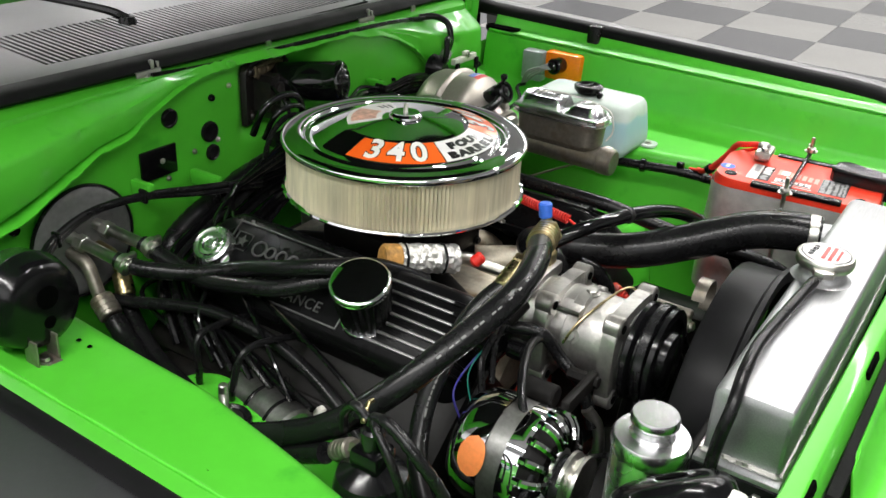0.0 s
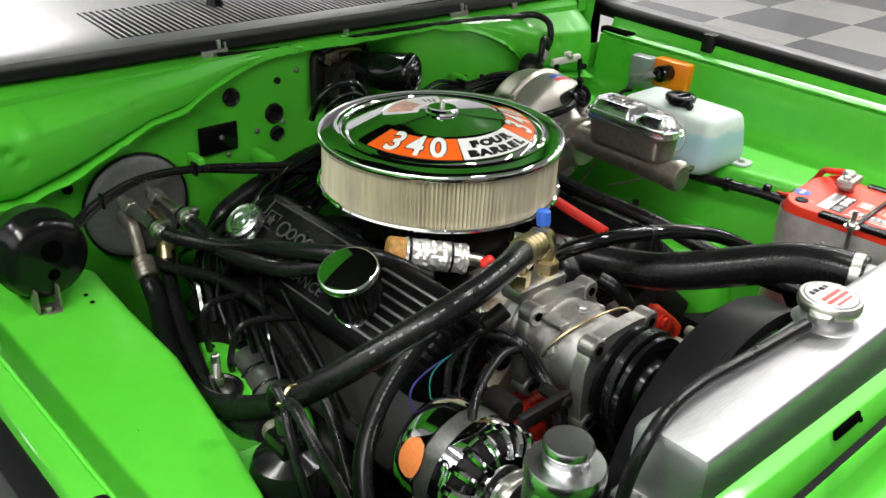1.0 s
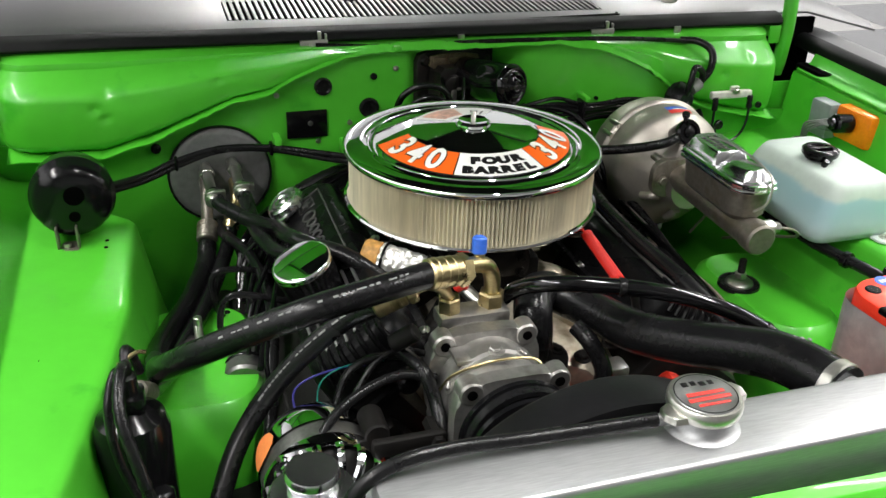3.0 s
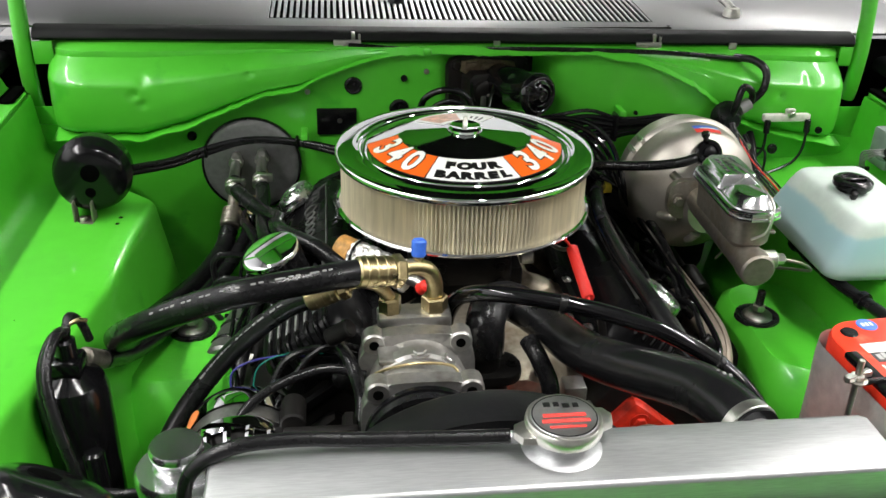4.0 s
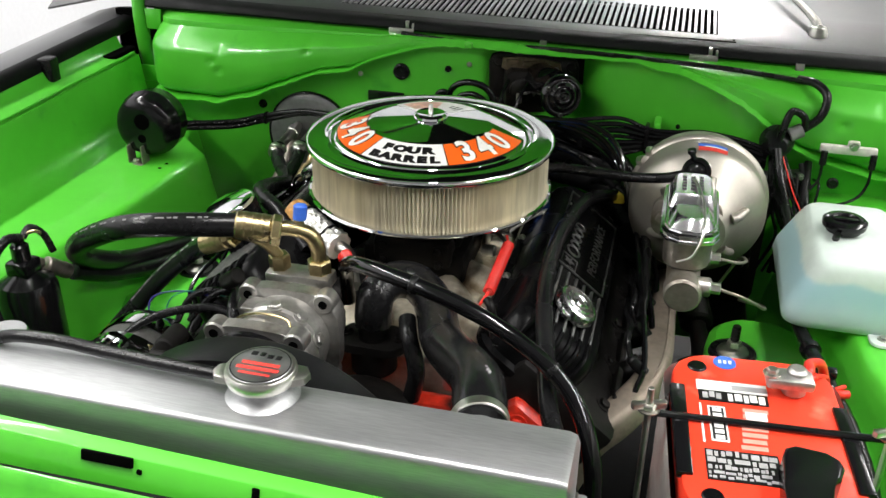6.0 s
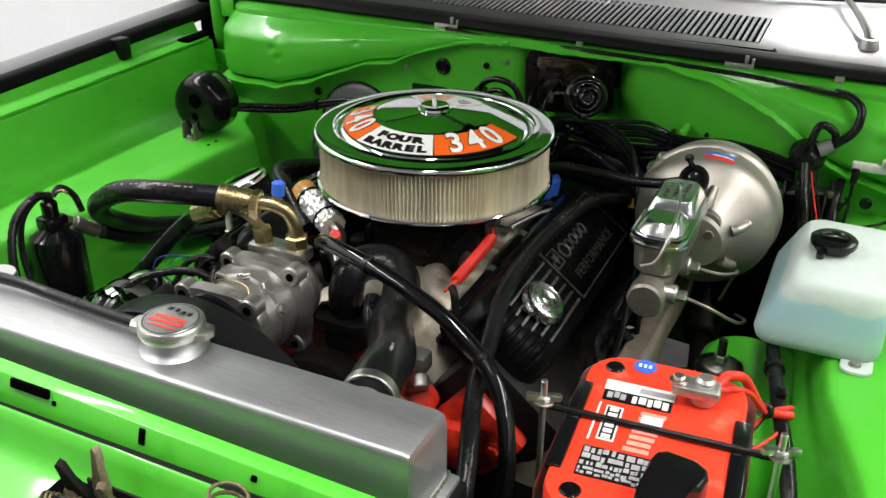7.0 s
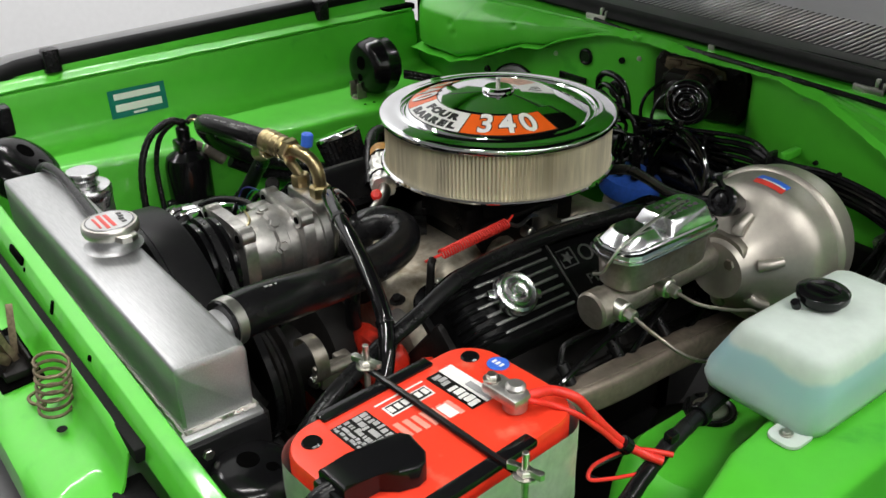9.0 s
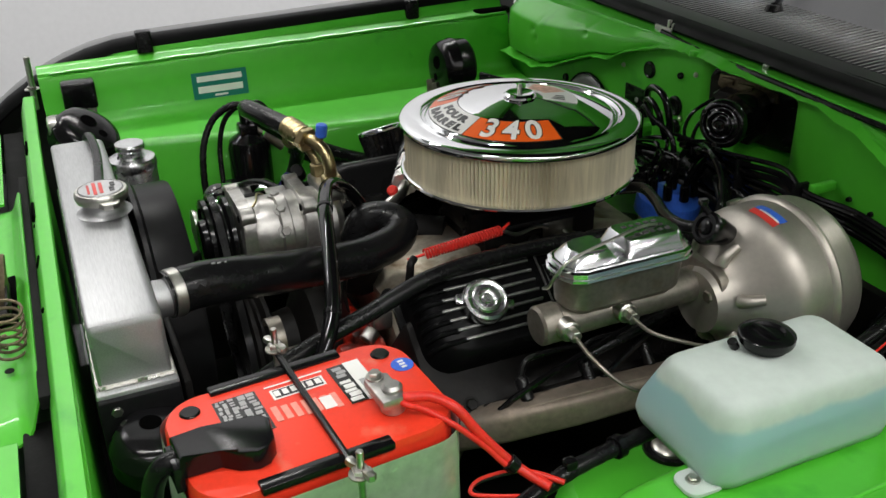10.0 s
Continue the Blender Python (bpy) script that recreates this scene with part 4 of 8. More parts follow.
slab(t, rounded(0.09, 0.06, 0.025, 5, -0.004, -0.262), 0.738, 0.750, 0.002)
bolt(t, (0.031, -0.262, 0.75)); bolt(t, (-0.039, -0.262, 0.75))
tube(t, [(-0.004, -0.262, 0.75), (-0.004, -0.262, 0.765), (-0.003, -0.261, 0.785)], 0.02, 16, 5)
part("thermostat_housing", t, DARK, intake)
t = B()
box(t, (0.108, -0.272, 0.712), (0.030, 0.030, 0.028), 0.005)
cyl(t, (0.118, -0.285, 0.700), (0.126, -0.300, 0.690), 0.011, 16, 0.002)
part("water_neck", t, CAST, intake, "bare cast water neck")
for bx, by in ((0.075, -0.246), (0.124, -0.226), (-0.07, -0.246)):
    part("manifold_bolt", bolt(B(), (bx, by, 0.722), (0, -0.2, 1), 0.008, 0.007), DARK, intake)

# ---- block, heads and front of the engine ----
block = thing("engine_block", (0, 0, 0.32), "red painted V8 engine block, greasy and shaded", "engine")
# red block and heads: shaded faces are coloured black, lit front ends stay red
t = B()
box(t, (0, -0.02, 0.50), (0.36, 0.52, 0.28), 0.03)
part("crankcase", t, DARK, block, "crankcase coloured black for grease and shade")
t = B()
box(t, (0, -0.29, 0.55), (0.26, 0.04, 0.26), 0.02)
box(t, (0.085, -0.30, 0.655), (0.075, 0.035, 0.09), 0.016)
cyl(t, (0.115, -0.27, 0.665), (0.115, -0.335, 0.655), 0.026, 18, 0.006)
box(t, (0.155, -0.295, 0.615), (0.10, 0.03, 0.07), 0.012)
part("timing_cover", t, ENGINE_RED, block, "bright red painted front")
t = B()
loft(t, [[(x, y, z) for x, z in ((-w, 0.36), (w, 0.36), (w, h - 0.08), (w * 0.6, h), (-w * 0.6, h), (-w, h - 0.08))] for y, w, h in ((0.235, 0.19, 0.68), (0.30, 0.18, 0.66), (0.42, 0.13, 0.58), (0.50, 0.12, 0.55))])
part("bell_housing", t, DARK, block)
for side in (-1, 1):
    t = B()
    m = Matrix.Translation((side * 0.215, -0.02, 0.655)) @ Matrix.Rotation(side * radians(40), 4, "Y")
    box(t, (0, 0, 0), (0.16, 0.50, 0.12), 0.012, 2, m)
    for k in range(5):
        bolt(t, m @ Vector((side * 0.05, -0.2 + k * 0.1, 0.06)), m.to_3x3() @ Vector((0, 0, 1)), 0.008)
    part("cylinder_head", t, DARK, block, "cylinder head coloured black for grease and shade")
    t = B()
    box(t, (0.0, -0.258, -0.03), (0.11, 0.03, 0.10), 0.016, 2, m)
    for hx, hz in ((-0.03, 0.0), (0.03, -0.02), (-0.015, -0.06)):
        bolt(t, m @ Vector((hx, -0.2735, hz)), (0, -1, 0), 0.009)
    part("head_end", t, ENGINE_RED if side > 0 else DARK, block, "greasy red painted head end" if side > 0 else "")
t = B()
lathe(t, [(0, 0), (0.075, 0), (0.085, 0.02), (0.085, 0.05), (0.05, 0.07), (0.045, 0.10), (0, 0.10)], pose(0, -0.30, 0.64, 90), 32)
tube(t, [(0.02, -0.335, 0.60), (0.07, -0.335, 0.59), (0.13, -0.342, 0.57), (0.17, -0.355, 0.53), (0.18, -0.37, 0.48)], 0.025, 16, 5)
part("water_pump", t, DARK, block, "greasy cast water pump")
t = B()
box(t, (0.138, -0.392, 0.700), (0.026, 0.050, 0.026), 0.005)
box(t, (0.120, -0.360, 0.690), (0.045, 0.022, 0.020), 0.004)
cyl(t, (0.146, -0.418, 0.712), (0.146, -0.360, 0.712), 0.008, 12, 0.002)
brk = part("accessory_bracket", t, IRON_GREY, block, "bare cast accessory bracket")
t = B()
loft(t, [[(0.150 + 0.030 * math.cos(a) * r, y, 0.742 + 0.030 * math.sin(a) * r) for r, y in ((1.0, -0.436), (1.0, -0.418), (0.93, -0.418), (0.93, -0.436))] for a in np.linspace(radians(-60), radians(165), 22)])
part("strap", t, IRON_GREY, brk, "curved bare steel strap")
part("bracket_bolt", bolt(B(), (0.138, -0.418, 0.698), (0, -1, 0.2), 0.007, 0.006), STEEL, brk)
t = B()
tube(t, [(0.06, -0.31, 0.70), (0.068, -0.315, 0.745), (0.055, -0.30, 0.78), (0.045, -0.275, 0.792)], 0.011, 12, 6)
part("bypass_hose", t, RUBBER, block)
for (x, z, r, y) in ((0.0, 0.64, 0.085, -0.43), (0.0, 0.45, 0.095, -0.43), (0.24, 0.55, 0.06, -0.43)):
    t = B()
    lathe(t, [(0, 0.0), (r * 0.5, 0.0), (r * 0.55, 0.012), (r * 0.9, 0.012), (r, 0.006), (r, 0.0), (r * 0.9, -0.006), (r * 0.9, -0.010), (r, -0.016), (r, -0.022), (r * 0.85, -0.026), (0, -0.026)], pose(x, y, z, 90), 36)
    part("pulley", t, DARK, block)
t = B()


def belt(bm, a, b, ra, rb, y, w=0.010, h=0.006):
    """A belt round two pulleys in the plane of y."""
    (ax, az), (bx, bz_) = a, b
    d = Vector((bx - ax, bz_ - az))
    ang = math.atan2(d.y, d.x)
    off = math.acos(max(-1, min(1, (ra - rb) / d.length)))
    pts = []
    for k in range(15):
        q = ang + off + (2 * math.pi - 2 * off) * k / 14
        pts.append((ax + ra * math.cos(q), az + ra * math.sin(q)))
    for k in range(15):
        q = ang - off + 2 * off * k / 14
        pts.append((bx + rb * math.cos(q), bz_ + rb * math.sin(q)))
    n = len(pts)
    cx, cz = (ax + bx) / 2, (az + bz_) / 2
    rings = []
    for x, z in pts:
        v = Vector((x - cx, z - cz)).normalized() * h
        rings.append([bm.verts.new(p) for p in ((x, y - w / 2, z), (x + v.x, y - w / 2, z + v.y), (x + v.x, y + w / 2, z + v.y), (x, y + w / 2, z))])
    for k in range(n):
        p, q = rings[k], rings[(k + 1) % n]
        for j in range(4):
            bm.faces.new((p[j], p[(j + 1) % 4], q[(j + 1) % 4], q[j]))


belt(t, (0, 0.64), (-0.092, 0.782), 0.084, 0.058, -0.446)
part("fan_belt", t, RUBBER, block)
t = B()
belt(t, (0, 0.45), (-0.285, 0.70), 0.094, 0.034, -0.432)
part("fan_belt", t, RUBBER, block)


# ---- valve covers ----
def valve_cover(side, c, y0, y1):
    m = Matrix.Translation(c) @ Matrix.Rotation(side * radians(38), 4, "Y")
    ob = thing("valve_cover", c, "crackle black cast valve cover with polished fins", "valve cover", "valve covers")
    ln = y1 - y0
    cy = (y0 + y1) / 2 - c[1]
    t = B()
    lp = []
    for w, l, z, r in ((0.152, ln, -0.075, 0.03), (0.152, ln, -0.066, 0.03), (0.136, ln - 0.015, -0.062, 0.03), (0.132, ln - 0.022, -0.018, 0.042), (0.120, ln - 0.040, -0.004, 0.046), (0.106, ln - 0.056, 0.0, 0.044)):
        lp.append([m @ Vector((x, y, z)) for x, y in rounded(w, l, r, 5, 0, cy)])
    loft(t, lp)
    body = part("cover", t, CRACKLE, ob)
    # polished fins along the top
    f0, f1 = cy - ln / 2 + 0.035, cy - ln / 2 + 0.175
    for k in range(7):
        x = -0.042 + k * 0.014
        t = B()
        e0 = f0 + 0.012 * abs(k - 3) * 0.5
        box(t, (x, (e0 + f1) / 2, 0.0022), (0.0038, f1 - e0, 0.0046), 0.0012, 2, m)
        fin = part("fin", t, WORN, body)
        t = B()
        ye = cy - ln / 2
        tube(t, [m @ Vector(p) for p in ((x, e0 + 0.004, 0.001), (x, ye + 0.031, 0.0005), (x, ye + 0.021, -0.003), (x, ye + 0.014, -0.012), (x, ye + 0.0105, -0.024))], 0.0036, 8, 4)
        part("fin_end", t, CRACKLE, fin, "black painted fin end")
    p0, p1 = f1 + 0.012, cy + ln / 2 - 0.06
    t = B()
    for dx in (-0.046, 0.046):
        box(t, (dx, (p0 + p1) / 2, 0.001), (0.0025, p1 - p0, 0.0028), 0.0006, 2, m)
    for yy in (p0, p1):
        box(t, (0, yy, 0.001), (0.094, 0.0025, 0.0028), 0.0006, 2, m)
    part("name_frame", t, CASTLETTER, body)
    tm = m @ Matrix.Translation((0.022 if side > 0 else -0.029, (p0 + p1) / 2, 0.0006)) @ pose(0, 0, 0, 0, 0, side * 90)
    part("lettering", letters("PERFORMANCE", 0.0215, tm, 0.0006, 0.0, 1.08), CASTLETTER, body, "worn raised lettering")
    yq = p0 + 0.02 if side > 0 else p1 - 0.02
    sg = 1 if side > 0 else -1
    t = B()
    sq = [(0.013, 0.013), (-0.013, 0.013), (-0.013, -0.013), (0.013, -0.013), (0.013, 0.013)]
    tube(t, [m @ Vector((side * -0.018 + p, yq + q, 0.0006)) for p, q in sq], 0.0012, 6, 1, False)
    mark = part("maker_mark", t, CASTLETTER, body)
    t = B()
    slab(t, [((0.010 if k % 2 == 0 else 0.0045) * math.cos(radians(36 * k)), (0.010 if k % 2 == 0 else 0.0045) * math.sin(radians(36 * k))) for k in range(10)], 0.0, 0.0016, 0.0, m @ pose(side * -0.018, yq, 0.0))
    part("emblem", t, CASTLETTER, mark)
    for k in range(5):
        t = B()
        w, h = (0.011, 0.011) if k == 0 else (0.008, 0.0075)
        tube(t, [m @ Vector((side * -0.016 + w * math.cos(q), yq + sg * (0.034 + 0.020 * k) + h * math.sin(q), 0.0006)) for q in np.linspace(0, 2 * math.pi, 17)], 0.0017, 6, 1, False)
        part("maker_mark", t, CASTLETTER, body)
    for k in range(4):
        for dx in (-0.07, 0.07):
            part("cover_bolt", bolt(B(), m @ Vector((dx, cy - ln / 2 + 0.05 + k * (ln - 0.1) / 3, -0.066)), m.to_3x3() @ Vector((0, 0, 1)), 0.006), STEEL, body)
    return ob, m


cov_d, md = valve_cover(1, (0.232, -0.03, 0.775), -0.268, 0.20)
cov_p, mp_ = valve_cover(-1, (-0.228, 0.0, 0.790), -0.275, 0.20)


def filler_cap(m, label):
    t = B()
    lathe(t, [(0.0, 0.021), (0.006, 0.021), (0.008, 0.019), (0.012, 0.0195), (0.014, 0.0215), (0.019, 0.021), (0.021, 0.019), (0.025, 0.0195), (0.027, 0.0205), (0.031, 0.018), (0.033, 0.012), (0.033, 0.004), (0.028, 0.0), (0.0, 0.0)], m @ Matrix.Scale(0.93, 4), 40)
    for a in (0, 180):
        slab(t, [(0.028, -0.010), (0.042, -0.006), (0.044, 0.0), (0.042, 0.006), (0.028, 0.010)], 0.006, 0.012, 0.002, m @ Matrix.Scale(0.9, 4) @ pose(0, 0, 0, 0, 0, a + 70))
    return solo("oil_filler_cap", t, CAPSTEEL, label, "oil cap")


filler_cap(Matrix.Translation((0.236, -0.176, 0.776)) @ Matrix.Rotation(radians(38), 4, "Y"), "chrome oil filler cap on the driver's valve cover")
filler_cap(Matrix.Translation((-0.234, 0.150, 0.786)) @ Matrix.Rotation(-radians(38), 4, "Y"), "chrome cap on the passenger's valve cover")

# breather filter on the passenger's cover
br = thing("breather_filter", (-0.235, -0.118, 0.765), "small black cone breather filter with a chrome top", "breather filter")
bmx = Matrix.Translation((-0.232, -0.116, 0.765)) @ Vector((-0.031, -0.010, 0.078)).to_track_quat("Z", "Y").to_matrix().to_4x4() @ Matrix.Scale(1.1, 4)
t = B()
rings = []
for z, r in ((0.012, 0.028), (0.04, 0.0305), (0.072, 0.0335)):
    rings.append([bmx @ Vector(((r + (0.0016 if k % 2 else -0.0016)) * math.cos(math.pi * k / 26), (r + (0.0016 if k % 2 else -0.0016)) * math.sin(math.pi * k / 26), z)) for k in range(52)])
loft(t, rings)
part("cone", t, RUBBER, br, "pleated black cone", angle=20)
part("cap", lathe(B(), [(0, 0.0795), (0.031, 0.0795), (0.0335, 0.0785), (0.035, 0.0765), (0.035, 0.072), (0.0335, 0.0705), (0, 0.0705)], bmx, 40), CHROME, br, "chrome top plate")
part("collar", lathe(B(), [(0, 0), (0.020, 0), (0.020, 0.006), (0.0305, 0.008), (0.0305, 0.014), (0.029, 0.0145), (0, 0.0145)], bmx, 40), CHROME, br)

# ---- A/C compressor ----
comp = thing("ac_compressor", (-0.092, -0.36, 0.70), "cast aluminium air conditioning compressor with a black clutch pulley", "compressor")
CX, CZ = -0.092, 0.778
t = B()
lathe(t, [(0, 0.0), (0.046, 0.0), (0.052, 0.004), (0.054, 0.012), (0.0565, 0.014), (0.0565, 0.026), (0.0545, 0.028), (0.0545, 0.080), (0.0575, 0.082), (0.0575, 0.096), (0.054, 0.099), (0.054, 0.148), (0.048, 0.156), (0, 0.157)], pose(CX, -0.262, CZ, 90), 48)
part("body", t, CAST, comp)
# end plates and bolt ears front and rear
for y0 in (-0.318, -0.408):
    t = B()
    slab(t, [(0.066 * math.copysign(abs(math.cos(a)) ** 0.55, math.cos(a)), 0.062 * math.copysign(abs(math.sin(a)) ** 0.55, math.sin(a))) for a in np.linspace(0, 2 * math.pi, 41)[:-1]], -0.009, 0.009, 0.003, pose(CX, y0, CZ, 90))
    part("end_plate", t, CAST, comp)
for y0, rr in ((-0.318, 0.014), (-0.408, 0.014)):
    for a in (48, 132, 228, 312):
        t = B()
        ex, ez = CX + 0.072 * math.cos(radians(a)), CZ + 0.072 * math.sin(radians(a)) * 0.93
        cyl(t, (ex, y0 + 0.011, ez), (ex, y0 - 0.011, ez), 0.0135, 20, 0.002)
        mm = Matrix.Translation((CX + 0.053 * math.cos(radians(a)), y0, CZ + 0.053 * math.sin(radians(a)))) @ Matrix.Rotation(-radians(a), 4, "Y")
        box(t, (0, 0, 0), (0.034, 0.020, 0.026), 0.004, 2, mm)
        ear = part("mounting_ear", t, CAST, comp)
        # black disc for the shade inside the ear's hole
        t = B()
        cyl(t, (ex, y0 - 0.0125, ez), (ex, y0 - 0.009, ez), 0.0055, 14)
        part("bolt_hole_shade", t, VOID, ear)
for a in (90, 20, 160, 55):
    part("oil_plug", bolt(B(), (CX + 0.054 * math.cos(radians(a)), -0.355, CZ + 0.0545 * math.sin(radians(a))), (math.cos(radians(a)), 0, math.sin(radians(a))), 0.0075, 0.004), CAST, comp)
for k in range(6):
    part("rear_bolt", bolt(B(), (CX + 0.044 * math.cos(k), -0.262, CZ + 0.044 * math.sin(k)), (0, 1, 0), 0.005), STEEL, comp)
t = B()
box(t, (CX, -0.277, CZ + 0.054), (0.085, 0.034, 0.018), 0.005)
box(t, (CX - 0.030, -0.345, CZ + 0.047), (0.03, 0.03, 0.006), 0.002, 2, None)
part("port_block", t, CAST, comp)
t = B()
R = 0.0635
lathe(t, [(0, 0), (R, 0), (R, 0.006), (R - 0.009, 0.010), (R - 0.009, 0.012), (R, 0.016), (R, 0.020), (R - 0.009, 0.024), (R - 0.009, 0.026), (R, 0.030), (R, 0.036), (R - 0.012, 0.037), (R - 0.014, 0.034), (0.036, 0.034), (0.034, 0.042), (0.03, 0.044), (0, 0.044)], pose(CX, -0.425, CZ, 90), 48)
part("clutch_pulley", t, BLACK, comp, "grooved black clutch pulley")
t = B()
tube(t, [(CX + 0.038, -0.405, CZ + 0.052), (CX + 0.03, -0.39, CZ + 0.062), (CX - 0.01, -0.378, CZ + 0.058), (CX - 0.048, -0.36, CZ + 0.035), (CX - 0.06, -0.35, CZ + 0.01)], 0.0016, 8, 6)
part("clutch_wire", t, BRASS, comp, "yellowed clutch wire")

# hoses of the air conditioning, with crimped fittings
def fitting(bm, a, b, r, hexes=True):
    a, b = Vector(a), Vector(b)
    cyl(bm, a, b, r, 16, 0.002)
    d = (b - a)
    for k in (0.25, 0.5, 0.75):
        c = a + d * k
        cyl(bm, c - d.normalized() * 0.0025, c + d.normalized() * 0.0025, r * 1.035, 16, 0.001)
    if hexes:
        cyl(bm, a - d.normalized() * 0.012, a, r * 1.12, 6, 0.002)


def print_bars(path, r, i0, i1, parent, seed=0):
    """Grey maker's print along a hose, as small bars."""
    rng = random.Random(seed)
    i = i0
    while i < i1:
        ln = rng.choice((1, 1, 2))
        a, b = path[i], path[min(i + ln, len(path) - 1)]
        d = (b - a).normalized()
        out = Vector((-0.35, -0.55, 0.75))
        out = (out - d * out.dot(d)).normalized()
        sd = d.cross(out)
        m = Matrix((( *d, 0), (*sd, 0), (*out, 0), (0, 0, 0, 1))).transposed()
        m.translation = (a + b) / 2 + out * (r + 0.0001)
        part("print_mark", box(B(), (0, 0, 0), ((b - a).length * 0.72, rng.uniform(0.0012, 0.0026), 0.0005), 0, 1, m), LINT, parent)
        i += ln + rng.choice((0, 0, 1))


suction = thing("suction_hose", (-0.3, -0.3, 0.86), "thick black air conditioning hose with a yellow zinc elbow", "hose", "air conditioning hoses")
pA = [(-0.150, -0.306, 0.909), (-0.21, -0.33, 0.913), (-0.28, -0.342, 0.907), (-0.345, -0.320, 0.876), (-0.402, -0.285, 0.835), (-0.438, -0.235, 0.790), (-0.443, -0.17, 0.748), (-0.446, -0.09, 0.712), (-0.43, 0.0, 0.688), (-0.395, 0.11, 0.672), (-0.366, 0.19, 0.682), (-0.357, 0.228, 0.70)]
hoseA = part("hose", tube(B(), pA, 0.0148, 18, 10), RUBBER, suction)
print_bars(spline(pA, 10), 0.0148, 6, 34, hoseA, 3)
t = B()
fitting(t, (-0.118, -0.296, 0.903), (-0.158, -0.309, 0.9105), 0.0172)
tube(t, [(-0.125, -0.298, 0.904), (-0.098, -0.288, 0.903), (-0.078, -0.279, 0.894), (-0.069, -0.275, 0.876), (-0.068, -0.274, 0.855)], 0.0095, 14, 6)
cyl(t, (-0.068, -0.274, 0.832), (-0.068, -0.274, 0.858), 0.0155, 6, 0.002)
cyl(t, (-0.088, -0.284, 0.90), (-0.088, -0.280, 0.915), 0.006, 12, 0.001)
part("elbow", t, BRASS, suction, "yellow zinc elbow")
t = B()
cyl(t, (-0.088, -0.279, 0.911), (-0.087, -0.276, 0.931), 0.0085, 14, 0.002)
part("service_cap", t, BLUE, suction, "blue service port cap")
t = B()
fitting(t, (-0.352, 0.262, 0.722), (-0.3565, 0.234, 0.703), 0.0165, False)
tube(t, [(-0.352, 0.262, 0.722), (-0.350, 0.275, 0.745), (-0.348, 0.29, 0.765), (-0.348, 0.325, 0.772)], 0.0095, 12, 6)
part("end_fitting", t, IRON_GREY, suction)

t = B()
fitting(t, (-0.306, 0.272, 0.738), (-0.318, 0.250, 0.712), 0.0135, False)
tube(t, [(-0.306, 0.272, 0.738), (-0.302, 0.290, 0.758), (-0.302, 0.326, 0.765)], 0.0085, 12, 6)
liq = thing("liquid_hose", (-0.32, 0.2, 0.70), "black hose with a crimped brass fitting below the blower cover", "hose", "air conditioning hoses")
part("end_fitting", t, BRASS, liq, "crimped brass fitting")
t = B()
tube(t, [(-0.315, 0.256, 0.719), (-0.328, 0.225, 0.690), (-0.352, 0.160, 0.672), (-0.383, 0.06, 0.672), (-0.418, -0.05, 0.688), (-0.434, -0.12, 0.706), (-0.447, -0.18, 0.73), (-0.456, -0.235, 0.762)], 0.0118, 14, 8)
part("hose", t, RUBBER, liq)

disch = thing("discharge_hose", (-0.3, -0.28, 0.78), "black air conditioning hose with a crimped fitting", "hose", "air conditioning hoses")
pB = [(-0.205, -0.293, 0.872), (-0.24, -0.275, 0.845), (-0.29, -0.268, 0.80), (-0.335, -0.272, 0.75), (-0.375, -0.30, 0.70), (-0.41, -0.37, 0.64), (-0.43, -0.45, 0.58)]
hoseB = part("hose", tube(B(), pB, 0.0118, 16, 8), RUBBER, disch)
print_bars(spline(pB, 10), 0.0118, 8, 30, hoseB, 5)
t = B()
fitting(t, (-0.178, -0.296, 0.884), (-0.212, -0.293, 0.868), 0.0138)
tube(t, [(-0.18, -0.296, 0.883), (-0.152, -0.293, 0.889), (-0.132, -0.285, 0.877), (-0.120, -0.277, 0.857)], 0.0075, 12, 6)
cyl(t, (-0.119, -0.276, 0.830), (-0.120, -0.277, 0.860), 0.0135, 6, 0.002)
part("elbow", t, BRASS, disch, "yellow zinc elbow")

# foil-wrapped pipe with a scorched sleeve
fo = thing("foil_wrapped_pipe", (-0.13, -0.125, 0.80), "foil-wrapped hose with a scorched orange end and black ties", "hose")
fa, fb = Vector((-0.172, -0.098, 0.829)), Vector((-0.092, -0.150, 0.813))
fd = (fb - fa)
t = B()
pts = [fa + fd * k for k in np.linspace(0.18, 1.05, 34)]
rings = []
fq = fd.to_track_quat("Z", "Y").to_matrix()
for i, c in enumerate(pts):
    rings.append([c + fq @ Vector((math.cos(2 * math.pi * k / 40), math.sin(2 * math.pi * k / 40), 0)) * (0.0185 + 0.003 * noise.noise(Vector((i * 0.4, k * 0.45, 0))) + 0.0036 * abs(noise.noise(Vector((i * 0.7, k * 0.65, 9))))) for k in range(40)])
loft(t, rings)
part("foil", t, FOIL, fo, "crumpled foil wrap", angle=14)
part("sleeve", cyl(B(), fa - fd * 0.06, fa + fd * 0.2, 0.0195, 18, 0.003), TAN, fo, "scorched orange sleeve")
for k in (0.22, 0.80):
    part("tie", cyl(B(), fa + fd * k, fa + fd * (k + 0.035), 0.0218, 18, 0.001), RUBBER, fo)
t = B()
tube(t, [fb, fb + fd * 0.25, (-0.06, -0.185, 0.80), (-0.045, -0.215, 0.79)], 0.009, 10, 6)
part("pipe", t, STEEL, fo)
part("end_plug", cyl(B(), (-0.076, -0.172, 0.806), (-0.066, -0.182, 0.818), 0.0085, 14, 0.003), REDWIRE, fo, "small red rubber plug")

